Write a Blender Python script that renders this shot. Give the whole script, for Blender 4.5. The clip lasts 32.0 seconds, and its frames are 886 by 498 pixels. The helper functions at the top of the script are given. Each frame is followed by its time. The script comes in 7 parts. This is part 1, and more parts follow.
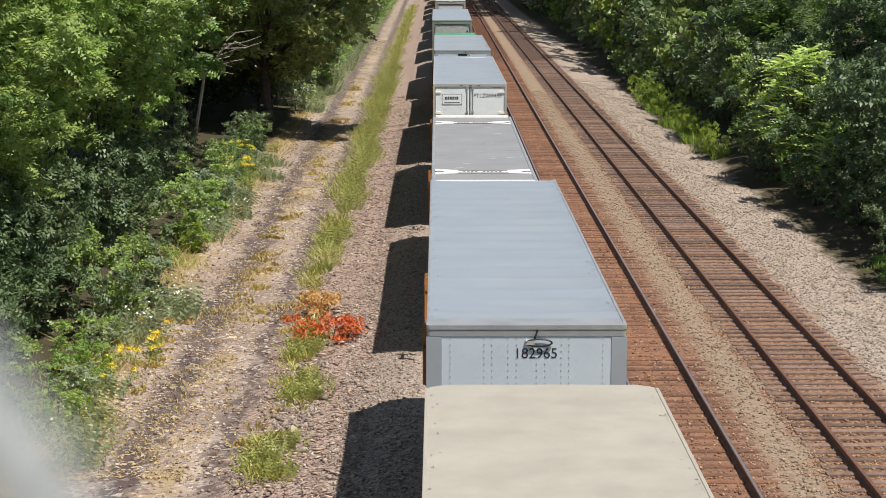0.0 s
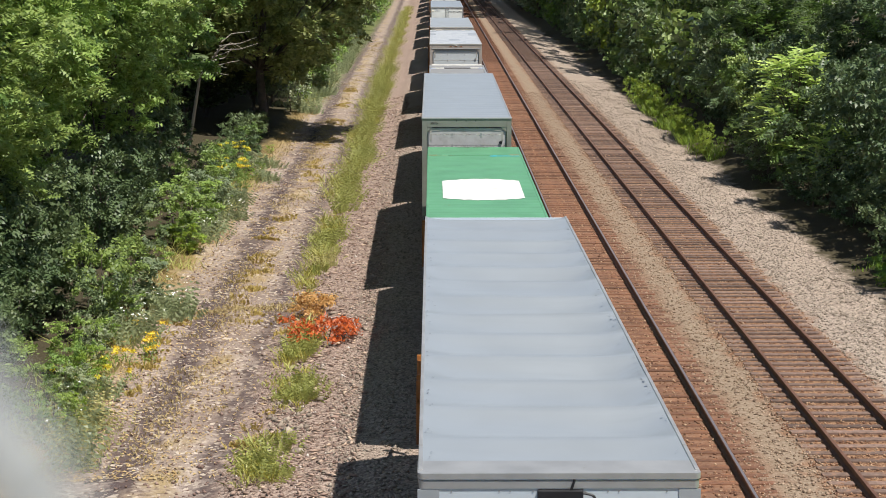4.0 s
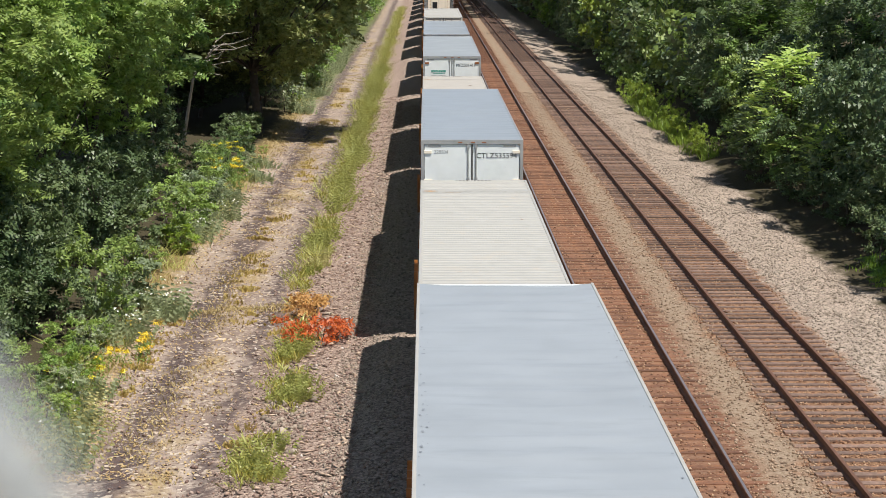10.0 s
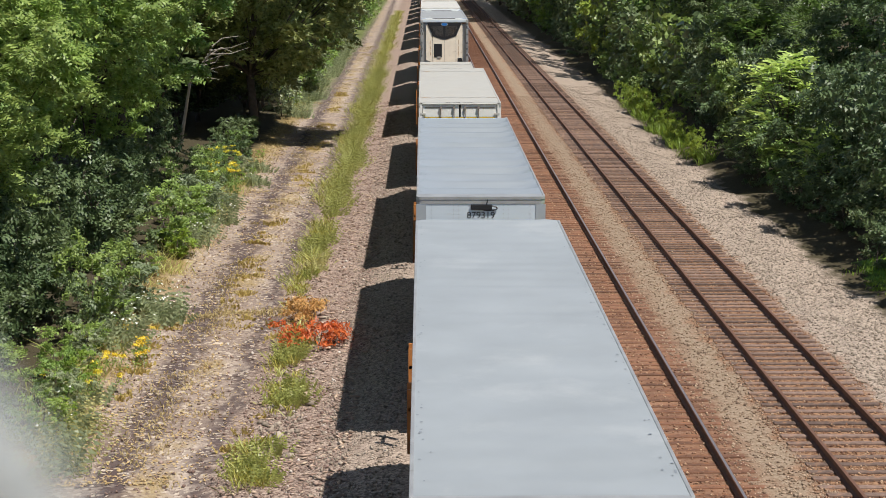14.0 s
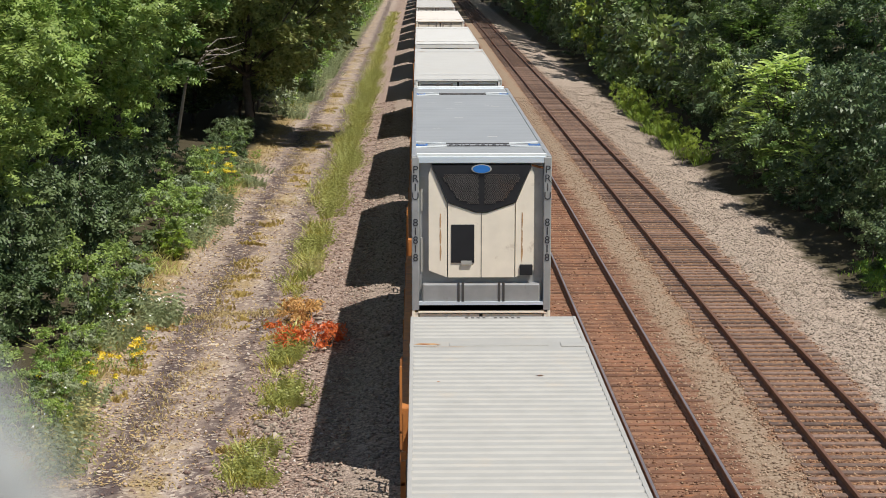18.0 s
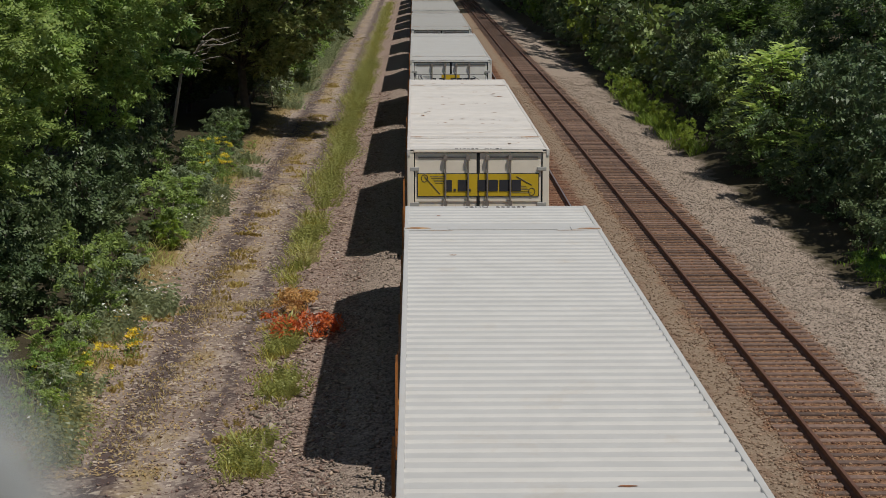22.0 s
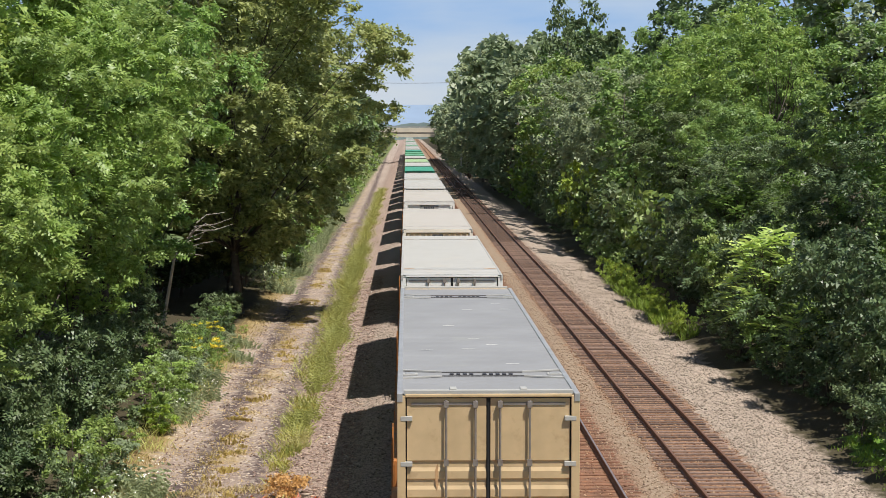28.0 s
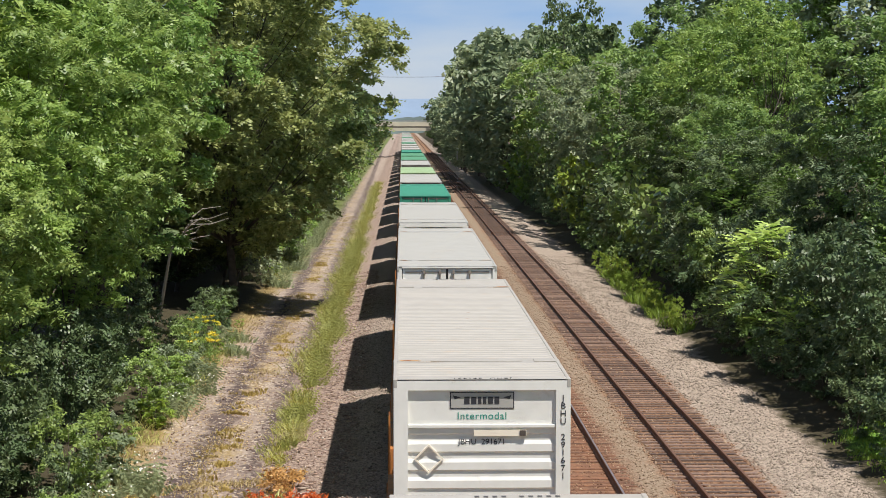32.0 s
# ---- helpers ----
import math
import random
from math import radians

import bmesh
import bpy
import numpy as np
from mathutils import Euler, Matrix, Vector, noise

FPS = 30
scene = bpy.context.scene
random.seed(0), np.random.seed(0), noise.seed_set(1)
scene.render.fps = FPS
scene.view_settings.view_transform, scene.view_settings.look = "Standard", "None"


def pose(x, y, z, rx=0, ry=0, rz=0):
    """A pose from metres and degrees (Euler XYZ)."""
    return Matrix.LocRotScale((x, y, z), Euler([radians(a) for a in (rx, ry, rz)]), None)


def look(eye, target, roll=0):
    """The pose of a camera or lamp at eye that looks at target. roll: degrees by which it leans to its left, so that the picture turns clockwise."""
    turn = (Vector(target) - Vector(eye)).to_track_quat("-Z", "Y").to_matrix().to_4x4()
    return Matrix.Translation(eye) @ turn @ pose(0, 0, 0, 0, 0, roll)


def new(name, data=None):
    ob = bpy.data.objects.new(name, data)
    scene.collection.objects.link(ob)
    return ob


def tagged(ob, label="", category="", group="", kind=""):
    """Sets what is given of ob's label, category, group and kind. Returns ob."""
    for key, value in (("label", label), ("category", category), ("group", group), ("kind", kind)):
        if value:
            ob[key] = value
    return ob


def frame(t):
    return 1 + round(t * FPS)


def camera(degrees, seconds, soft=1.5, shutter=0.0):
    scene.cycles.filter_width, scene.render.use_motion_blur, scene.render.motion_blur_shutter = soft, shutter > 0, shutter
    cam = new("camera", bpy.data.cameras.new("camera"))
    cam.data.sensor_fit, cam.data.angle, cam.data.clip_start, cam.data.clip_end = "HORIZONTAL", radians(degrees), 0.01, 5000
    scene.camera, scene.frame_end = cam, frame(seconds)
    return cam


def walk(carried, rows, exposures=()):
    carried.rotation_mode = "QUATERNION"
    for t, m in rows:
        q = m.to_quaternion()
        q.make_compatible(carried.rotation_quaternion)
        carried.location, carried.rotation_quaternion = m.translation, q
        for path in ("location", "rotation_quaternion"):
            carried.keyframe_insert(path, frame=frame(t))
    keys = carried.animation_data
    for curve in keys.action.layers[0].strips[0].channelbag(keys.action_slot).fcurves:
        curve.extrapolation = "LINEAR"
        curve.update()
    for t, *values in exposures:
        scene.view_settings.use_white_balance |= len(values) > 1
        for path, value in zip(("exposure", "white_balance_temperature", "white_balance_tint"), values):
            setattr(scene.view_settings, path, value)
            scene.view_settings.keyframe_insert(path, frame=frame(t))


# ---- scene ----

# Plan: x across the line (right), y along it (away from the road bridge), z up from the rail tops.
EYE = (0.0, 0.0, 9.77)
TRACKS = (1.16, 5.07, 8.75)
CAM = [
(0.0, -0.20, -9.956), (0.5, -0.21, -9.931), (1.0, -0.23, -9.928), (1.5, -0.25, -9.931), (2.0, -0.27, -9.931), (2.5, -0.29, -9.925), 
(3.0, -0.31, -9.920), (3.5, -0.33, -9.917), (5.5, -0.40, -9.906), (6.0, -0.41, -9.904), (6.5, -0.43, -9.909), (7.0, -0.44, -9.895), 
(7.5, -0.47, -9.901), (8.0, -0.49, -9.901), (8.5, -0.50, -9.909), (9.0, -0.51, -9.901), (9.5, -0.53, -9.907), (10.0, -0.56, -9.906), 
(10.5, -0.57, -9.869), (11.0, -0.57, -9.785), (11.5, -0.60, -9.785), (12.0, -0.61, -9.788), (12.5, -0.63, -9.825), (13.0, -0.63, -9.796), 
(13.5, -0.66, -9.793), (14.0, -0.66, -9.771), (14.5, -0.69, -9.768), (16.5, -0.74, -9.758), (17.0, -0.77, -9.737), (17.5, -0.79, -9.752), 
(18.0, -0.80, -9.743), (18.5, -0.81, -9.752), (19.0, -0.83, -9.784), (19.5, -0.85, -9.928), (20.0, -0.86, -9.956), (20.5, -0.88, -9.960), 
(21.0, -0.91, -9.972), (21.5, -0.91, -9.956), (22.0, -0.94, -10.063), (22.5, -0.95, -10.186), (23.0, -0.98, -10.183), (23.5, -1.01, -10.099), 
(24.0, -1.02, -9.577), (24.5, -1.05, -8.704), (25.0, -1.10, -7.622), (25.5, -1.13, -6.539), (26.0, -1.12, -5.674), (26.5, -1.14, -4.982), 
(28.5, -1.22, -3.945), (29.0, -1.23, -3.944), (29.5, -1.26, -3.966), (30.0, -1.26, -3.966), (30.5, -1.29, -4.023), (31.0, -1.31, -4.144), 
(31.5, -1.32, -4.194), (32.0, -1.34, -4.194), ]

cam = camera(28.56, 32.0, soft=0.55)
cam.data.dof.use_dof, cam.data.dof.focus_distance, cam.data.dof.aperture_fstop = True, 60.0, 17.0
walk(cam, [(t, pose(*EYE, 90 + pitch, 0, yaw)) for t, yaw, pitch in CAM],
     [(0, 0.45), (3.5, 0.45), (5.8, 0.58), (8, 0.48), (12, 0.48), (13, 0.36), (14.5, 0.42), (16.4, 0.24), (17.4, 0.26), (18.2, 0.36), (19.0, 0.6), (20.0, 0.42), (20.7, 0.02), (21.2, -0.42), (22.4, -0.52), (23.2, -0.36), (24.0, -0.28), (24.5, -0.04), (25.0, 0.06), (25.6, 0.28), (26.5, 0.36), (28.8, 0.55), (30, 0.47), (32, 0.45)])

# ---- light ----
SUN = Vector((0.33, -0.36, 1.0)).normalized()
world = bpy.data.worlds.new("sky")
scene.world = world
world.use_nodes = True
wn = world.node_tree
wn.nodes.clear()
w_out = wn.nodes.new("ShaderNodeOutputWorld")
w_bg = wn.nodes.new("ShaderNodeBackground")
w_sky = wn.nodes.new("ShaderNodeTexSky")
w_sky.sky_type = "NISHITA"
w_sky.sun_disc = False
w_sky.sun_elevation = math.asin(SUN.z)
w_sky.sun_rotation = math.atan2(SUN.x, SUN.y)
w_sky.air_density, w_sky.dust_density, w_sky.ozone_density = 1.0, 0.2, 1.0
w_bg.inputs["Strength"].default_value = 0.08
w_map = wn.nodes.new("ShaderNodeTexCoord")
w_scl = wn.nodes.new("ShaderNodeMapping")
w_scl.inputs["Scale"].default_value = (3.0, 3.0, 14.0)
w_noise = wn.nodes.new("ShaderNodeTexNoise")
w_noise.inputs["Scale"].default_value = 1.6
w_noise.inputs["Detail"].default_value = 6.0
w_ramp = wn.nodes.new("ShaderNodeValToRGB")
w_ramp.color_ramp.elements[0].position, w_ramp.color_ramp.elements[1].position = 0.40, 0.72
w_ramp.color_ramp.elements[0].color = (0.21, 0.35, 0.60, 1)
w_ramp.color_ramp.elements[1].color = (0.46, 0.51, 0.58, 1)
w_gain = wn.nodes.new("ShaderNodeVectorMath")
w_gain.operation = "SCALE"
w_sep = wn.nodes.new("ShaderNodeSeparateXYZ")
w_high = wn.nodes.new("ShaderNodeMapRange")
w_high.inputs["From Min"].default_value, w_high.inputs["From Max"].default_value = 0.12, 0.7
w_high.inputs["To Min"].default_value, w_high.inputs["To Max"].default_value = 11.5, 3.1
wn.links.new(w_map.outputs["Generated"], w_sep.inputs[0])
wn.links.new(w_sep.outputs["Z"], w_high.inputs["Value"])
wn.links.new(w_high.outputs["Result"], w_gain.inputs["Scale"])
w_mix = wn.nodes.new("ShaderNodeMix")
w_mix.data_type = "RGBA"
w_mix.inputs["Factor"].default_value = 0.88
wn.links.new(w_map.outputs["Generated"], w_scl.inputs["Vector"])
wn.links.new(w_scl.outputs["Vector"], w_noise.inputs["Vector"])
wn.links.new(w_noise.outputs["Fac"], w_ramp.inputs["Fac"])
wn.links.new(w_ramp.outputs["Color"], w_gain.inputs[0])
wn.links.new(w_gain.outputs["Vector"], w_mix.inputs["B"])
wn.links.new(w_sky.outputs["Color"], w_mix.inputs["A"])
wn.links.new(w_mix.outputs["Result"], w_bg.inputs["Color"])
wn.links.new(w_bg.outputs["Background"], w_out.inputs["Surface"])
sun = new("sun", bpy.data.lights.new("sun", "SUN"))
sun.data.energy, sun.data.angle, sun.data.color = 4.3, radians(0.55), (1.0, 0.95, 0.895)
sun.matrix_world = look((0, 0, 60), Vector((0, 0, 60)) - SUN)


# ---- materials ----
def mat(name, color, rough=0.6, metal=0.0, var=0.15, scale=3.0, bump=0.0, bump_scale=40.0, dirt=None, dirt_at=(0.55, 0.75),
        dirt_scale=1.2, rnd=0.0, spec=0.5, stretch=None):
    """A surface with two scales of tone, stains and fine relief, in metres."""
    m = bpy.data.materials.new(name)
    m.use_nodes = True
    n, l = m.node_tree.nodes, m.node_tree.links
    b = n["Principled BSDF"]
    b.inputs["Roughness"].default_value, b.inputs["Metallic"].default_value = rough, metal
    b.inputs["Specular IOR Level"].default_value = spec
    co = n.new("ShaderNodeTexCoord")
    n1 = n.new("ShaderNodeTexNoise")
    n1.inputs["Scale"].default_value, n1.inputs["Detail"].default_value = scale, 5.0
    l.new(co.outputs["Object"], n1.inputs["Vector"])
    mul = n.new("ShaderNodeMapRange")
    mul.inputs["From Min"].default_value, mul.inputs["From Max"].default_value = 0.3, 0.7
    mul.inputs["To Min"].default_value, mul.inputs["To Max"].default_value = 1 - var, 1 + var
    l.new(n1.outputs["Fac"], mul.inputs["Value"])
    hsv = n.new("ShaderNodeHueSaturation")
    hsv.inputs["Color"].default_value = (*color, 1)
    val = mul.outputs["Result"]
    if rnd:
        oi = n.new("ShaderNodeObjectInfo")
        mr = n.new("ShaderNodeMapRange")
        mr.inputs["To Min"].default_value, mr.inputs["To Max"].default_value = 1 - rnd, 1 + rnd
        l.new(oi.outputs["Random"], mr.inputs["Value"])
        mm = n.new("ShaderNodeMath")
        mm.operation = "MULTIPLY"
        l.new(val, mm.inputs[0]), l.new(mr.outputs["Result"], mm.inputs[1])
        val = mm.outputs["Value"]
    l.new(val, hsv.inputs["Value"])
    col = hsv.outputs["Color"]
    if dirt:
        n2 = n.new("ShaderNodeTexNoise")
        n2.inputs["Scale"].default_value, n2.inputs["Detail"].default_value = dirt_scale, 8.0
        n2.inputs["Roughness"].default_value = 0.65
        if stretch:
            mp = n.new("ShaderNodeMapping")
            mp.inputs["Scale"].default_value = stretch
            l.new(co.outputs["Object"], mp.inputs["Vector"]), l.new(mp.outputs["Vector"], n2.inputs["Vector"])
        else:
            l.new(co.outputs["Object"], n2.inputs["Vector"])
        r2 = n.new("ShaderNodeMapRange")
        r2.inputs["From Min"].default_value, r2.inputs["From Max"].default_value = dirt_at
        l.new(n2.outputs["Fac"], r2.inputs["Value"])
        mx = n.new("ShaderNodeMix")
        mx.data_type = "RGBA"
        mx.inputs["B"].default_value = (*dirt, 1)
        l.new(r2.outputs["Result"], mx.inputs["Factor"]), l.new(col, mx.inputs["A"])
        col = mx.outputs["Result"]
    l.new(col, b.inputs["Base Color"])
    if bump:
        n3 = n.new("ShaderNodeTexNoise")
        n3.inputs["Scale"].default_value, n3.inputs["Detail"].default_value = bump_scale, 4.0
        l.new(co.outputs["Object"], n3.inputs["Vector"])
        bp = n.new("ShaderNodeBump")
        bp.inputs["Strength"].default_value, bp.inputs["Distance"].default_value = bump, 0.03
        l.new(n3.outputs["Fac"], bp.inputs["Height"]), l.new(bp.outputs["Normal"], b.inputs["Normal"])
    return m


WHITE = mat("white_paint", (0.40, 0.39, 0.355), 0.45, var=0.06, dirt=(0.42, 0.36, 0.28), dirt_at=(0.56, 0.9), dirt_scale=1.5)
CREAM = mat("cream_paint", (0.84, 0.755, 0.615), 0.5, var=0.06, dirt=(0.34, 0.22, 0.12), dirt_at=(0.6, 0.85), dirt_scale=2.2)
DOORW = mat("door_white", (0.76, 0.745, 0.69), 0.45, var=0.06, dirt=(0.40, 0.33, 0.25), dirt_at=(0.58, 0.9), dirt_scale=2.5)
ALU = mat("aluminium_sheet", (0.325, 0.355, 0.375), 0.34, metal=0.2, var=0.05, scale=1.0, bump=0.06, bump_scale=1.6, dirt=(0.31, 0.34, 0.36), dirt_at=(0.50, 0.70), dirt_scale=1.2, stretch=(0.4, 3.0, 1.0))
ALU_DARK = mat("weathered_aluminium", (0.36, 0.39, 0.41), 0.46, metal=0.2, var=0.06, scale=1.0, bump=0.06, bump_scale=1.8, dirt=(0.32, 0.35, 0.37), dirt_at=(0.52, 0.7), dirt_scale=1.4, stretch=(0.5, 3.0, 1.0))
ALU_WARM = mat("grey_roof_sheet", (0.25, 0.25, 0.25), 0.6, var=0.08, scale=0.8, dirt=(0.27, 0.27, 0.26), dirt_at=(0.6, 0.7), dirt_scale=0.5)
BEIGE = mat("beige_roof_sheet", (0.37, 0.34, 0.28), 0.7, var=0.08, scale=2.0, dirt=(0.40, 0.34, 0.25), dirt_at=(0.58, 0.85), bump=0.1, bump_scale=14)
PATCHY = mat("patched_white_roof", (0.45, 0.47, 0.495), 0.5, var=0.06, dirt=(0.31, 0.345, 0.39), dirt_at=(0.52, 0.60), dirt_scale=2.4, stretch=(1.0, 1.7, 1.0))
GREEN = mat("green_paint", (0.10, 0.29, 0.15), 0.5, var=0.12, scale=1.5, dirt=(0.03, 0.13, 0.07), dirt_at=(0.62, 0.8))
GREEN_PALE = mat("pale_green_paint", (0.30, 0.42, 0.22), 0.5, var=0.12, scale=1.5)
TEAL = mat("teal_paint", (0.04, 0.25, 0.16), 0.5, var=0.1)
TAN = mat("tan_paint", (0.55, 0.40, 0.22), 0.5, var=0.1, dirt=(0.33, 0.21, 0.10), dirt_at=(0.55, 0.8), dirt_scale=2.5)
YELLOW = mat("yellow_decal", (0.62, 0.42, 0.02), 0.45, var=0.05, dirt=(0.4, 0.3, 0.1), dirt_at=(0.6, 0.9), dirt_scale=3)
ORANGE = mat("orange_steel", (0.45, 0.17, 0.04), 0.6, var=0.15, dirt=(0.14, 0.08, 0.05), dirt_at=(0.5, 0.75), dirt_scale=2)
STEEL = mat("dark_steel", (0.09, 0.085, 0.08), 0.6, metal=0.4, var=0.2, dirt=(0.16, 0.09, 0.05), dirt_at=(0.5, 0.8))
ROD = mat("greasy_brown_grey_steel", (0.25, 0.22, 0.19), 0.6, metal=0.3, var=0.2, dirt=(0.2, 0.12, 0.07), dirt_at=(0.5, 0.75), dirt_scale=5)
GALV = mat("galvanised_steel", (0.42, 0.42, 0.41), 0.45, metal=0.5, var=0.12, dirt=(0.25, 0.2, 0.15), dirt_at=(0.6, 0.85), dirt_scale=4)
BLACK = mat("black_plastic", (0.012, 0.012, 0.014), 0.55, var=0.2)
RUBBER = mat("tyre_rubber", (0.02, 0.02, 0.02), 0.85, var=0.2)
INK = mat("dark_lettering", (0.03, 0.03, 0.035), 0.6, var=0.1)
BLUE = mat("blue_lettering", (0.02, 0.16, 0.50), 0.5, var=0.1)
CYAN = mat("cyan_tape", (0.02, 0.42, 0.55), 0.5, var=0.1)
TEALINK = mat("green_lettering", (0.03, 0.27, 0.20), 0.5, var=0.1)
RUST = mat("rust_stain", (0.26, 0.10, 0.035), 0.85, var=0.3, scale=12)
RAILRUST = mat("rusty_rail", (0.15, 0.075, 0.048), 0.7, metal=0.2, var=0.25, scale=4)
RAILTOP = mat("polished_rail_head", (0.27, 0.245, 0.25), 0.42, metal=0.6, var=0.1, scale=2)
TIE = mat("weathered_timber_tie", (0.165, 0.11, 0.085), 0.9, var=0.3, scale=7, bump=0.5, bump_scale=20, rnd=0.42, dirt=(0.33, 0.16, 0.07), dirt_at=(0.56, 0.72), dirt_scale=3.5)
TIE_BROWN = mat("rust_dusted_tie", (0.16, 0.075, 0.042), 0.9, var=0.25, scale=7, bump=0.5, bump_scale=20, rnd=0.36, dirt=(0.30, 0.125, 0.05), dirt_at=(0.55, 0.72), dirt_scale=3.0)
CONCRETE = mat("pale_concrete", (0.60, 0.53, 0.42), 0.8, var=0.12, scale=0.4)


# ---- building helpers ----
MESHES = {}


def finish(name, bm, material, smooth=False):
    me = bpy.data.meshes.new(name)
    bm.to_mesh(me)
    bm.free()
    for m in (material if isinstance(material, (list, tuple)) else [material]):
        me.materials.append(m)
    if smooth:
        me.polygons.foreach_set("use_smooth", [True] * len(me.polygons))
    return me


def part(name, bm, material, parent=None, label="", at=None, smooth=False):
    """One mesh object, under a thing or a part. bm: a bmesh, or a mesh made before."""
    me = bm if isinstance(bm, bpy.types.Mesh) else finish(name, bm, material, smooth)
    ob = new(name, me)
    if parent:
        ob.parent = parent
    if at:
        ob.matrix_basis = at
    if label:
        ob["label"] = label
    return ob


def thing(name, label, category, group=""):
    return tagged(new(name), label, category, group)


def box(bm, x0, x1, y0, y1, z0, z1, bev=0.0):
    vs = [bm.verts.new((x, y, z)) for x in (x0, x1) for y in (y0, y1) for z in (z0, z1)]
    for f in ((0, 1, 3, 2), (4, 6, 7, 5), (0, 4, 5, 1), (2, 3, 7, 6), (0, 2, 6, 4), (1, 5, 7, 3)):
        bm.faces.new([vs[i] for i in f])
    if bev:
        es = list({e for v in vs for e in v.link_edges})
        bmesh.ops.bevel(bm, geom=es, offset=bev, segments=2, affect="EDGES", profile=0.5)
    return bm


def boxes(*dims, bev=0.0):
    bm = bmesh.new()
    for d in dims:
        b2 = bmesh.new()
        box(b2, *d, bev=bev)
        me = bpy.data.meshes.new("tmp")
        b2.to_mesh(me)
        b2.free()
        bm.from_mesh(me)
        bpy.data.meshes.remove(me)
    return bm


def tube(bm, a, b, r, n=8, r2=None):
    a, b = Vector(a), Vector(b)
    q = (b - a).to_track_quat("Z", "Y").to_matrix()
    r2 = r if r2 is None else r2
    ra, rb = [], []
    for i in range(n):
        c = Vector((math.cos(2 * math.pi * i / n), math.sin(2 * math.pi * i / n), 0))
        ra.append(bm.verts.new(a + q @ (c * r)))
        rb.append(bm.verts.new(b + q @ (c * r2)))
    for i in range(n):
        bm.faces.new((ra[i], ra[(i + 1) % n], rb[(i + 1) % n], rb[i]))
    bm.faces.new(ra[::-1])
    bm.faces.new(rb)
    return bm


def extrude_poly(bm, pts, y0, y1, plane="xz"):
    """A prism: the outline pts in the plane, drawn out along the third axis."""
    def p(a, b, c):
        return (a, c, b) if plane == "xz" else (a, b, c) if plane == "xy" else (c, a, b)
    va = [bm.verts.new(p(a, b, y0)) for a, b in pts]
    vb = [bm.verts.new(p(a, b, y1)) for a, b in pts]
    n = len(pts)
    for i in range(n):
        bm.faces.new((va[i], va[(i + 1) % n], vb[(i + 1) % n], vb[i]))
    bm.faces.new(va[::-1])
    bm.faces.new(vb)
    bmesh.ops.recalc_face_normals(bm, faces=bm.faces)
    return bm


def cached(key, make):
    if key not in MESHES:
        MESHES[key] = make()
    return MESHES[key]


def text(words, parent, size, m, material=INK, name="lettering", spread=1.0):
    cu = bpy.data.curves.new(name, "FONT")
    cu.body, cu.size, cu.align_x, cu.align_y, cu.extrude = words, size, "CENTER", "CENTER", 0.003
    cu.space_character = spread
    cu.materials.append(material)
    ob = new(name, cu)
    ob.parent = parent
    ob.matrix_basis = m
    return ob




def at_face(x, y, z):
    return pose(x, y, z, 90, 0, 0)


# ---- ground ----
def ground_z(x):
    """Height of the ground across the line: road, stone slope, track bed, gravel shoulder, bank."""
    pts = ((-400, 3.0), (-60, 1.5), (-20, 0.2), (-9.5, -0.75), (-8.0, -0.95), (-4.3, -0.95), (-3.4, -0.75), (-2.2, -0.62), (-0.9, -0.24), (-0.5, -0.2),
           (10.6, -0.2), (11.3, -0.32), (13.2, -0.62), (15.0, -0.4), (20, 0.6), (60, 2.0), (400, 3.0))
    for (x0, z0), (x1, z1) in zip(pts, pts[1:]):
        if x <= x1:
            k = (x - x0) / (x1 - x0)
            return z0 + (z1 - z0) * k
    return pts[-1][1]


def rough(x, y):
    """Small unevenness away from the track bed."""
    off = max(0.0, min(1.0, (-0.6 - x) / 1.0)) if x < 4 else max(0.0, min(1.0, (x - 10.7) / 1.0))
    n = noise.noise(Vector((x * 0.9, y * 0.9, 3.1))) * 0.10 + noise.noise(Vector((x * 0.28, y * 0.25, 7.7))) * 0.16
    hump = max(0.0, min(1.0, (x - 11.4) / 0.8)) * 0.36 * noise.noise(Vector((x * 0.35, y * 0.45, 1.3)))
    return n * off + hump


def ground_at(x, y):
    return ground_z(x) + rough(x, y)


def nmath(nt, op, a, b=None, c=None):
    m = nt.nodes.new("ShaderNodeMath")
    m.operation = op
    for i, v in enumerate((a, b, c)):
        if v is None:
            continue
        if isinstance(v, (int, float)):
            m.inputs[i].default_value = v
        else:
            nt.links.new(v, m.inputs[i])
    return m.outputs["Value"]


def nnoise(nt, vec, scale, detail=4.0, roughness=0.55):
    t = nt.nodes.new("ShaderNodeTexNoise")
    t.inputs["Scale"].default_value, t.inputs["Detail"].default_value, t.inputs["Roughness"].default_value = scale, detail, roughness
    nt.links.new(vec, t.inputs["Vector"])
    return t.outputs["Fac"]


def nrange(nt, v, a, b, lo=0.0, hi=1.0):
    r = nt.nodes.new("ShaderNodeMapRange")
    r.inputs["From Min"].default_value, r.inputs["From Max"].default_value = a, b
    r.inputs["To Min"].default_value, r.inputs["To Max"].default_value = lo, hi
    nt.links.new(v, r.inputs["Value"])
    return r.outputs["Result"]


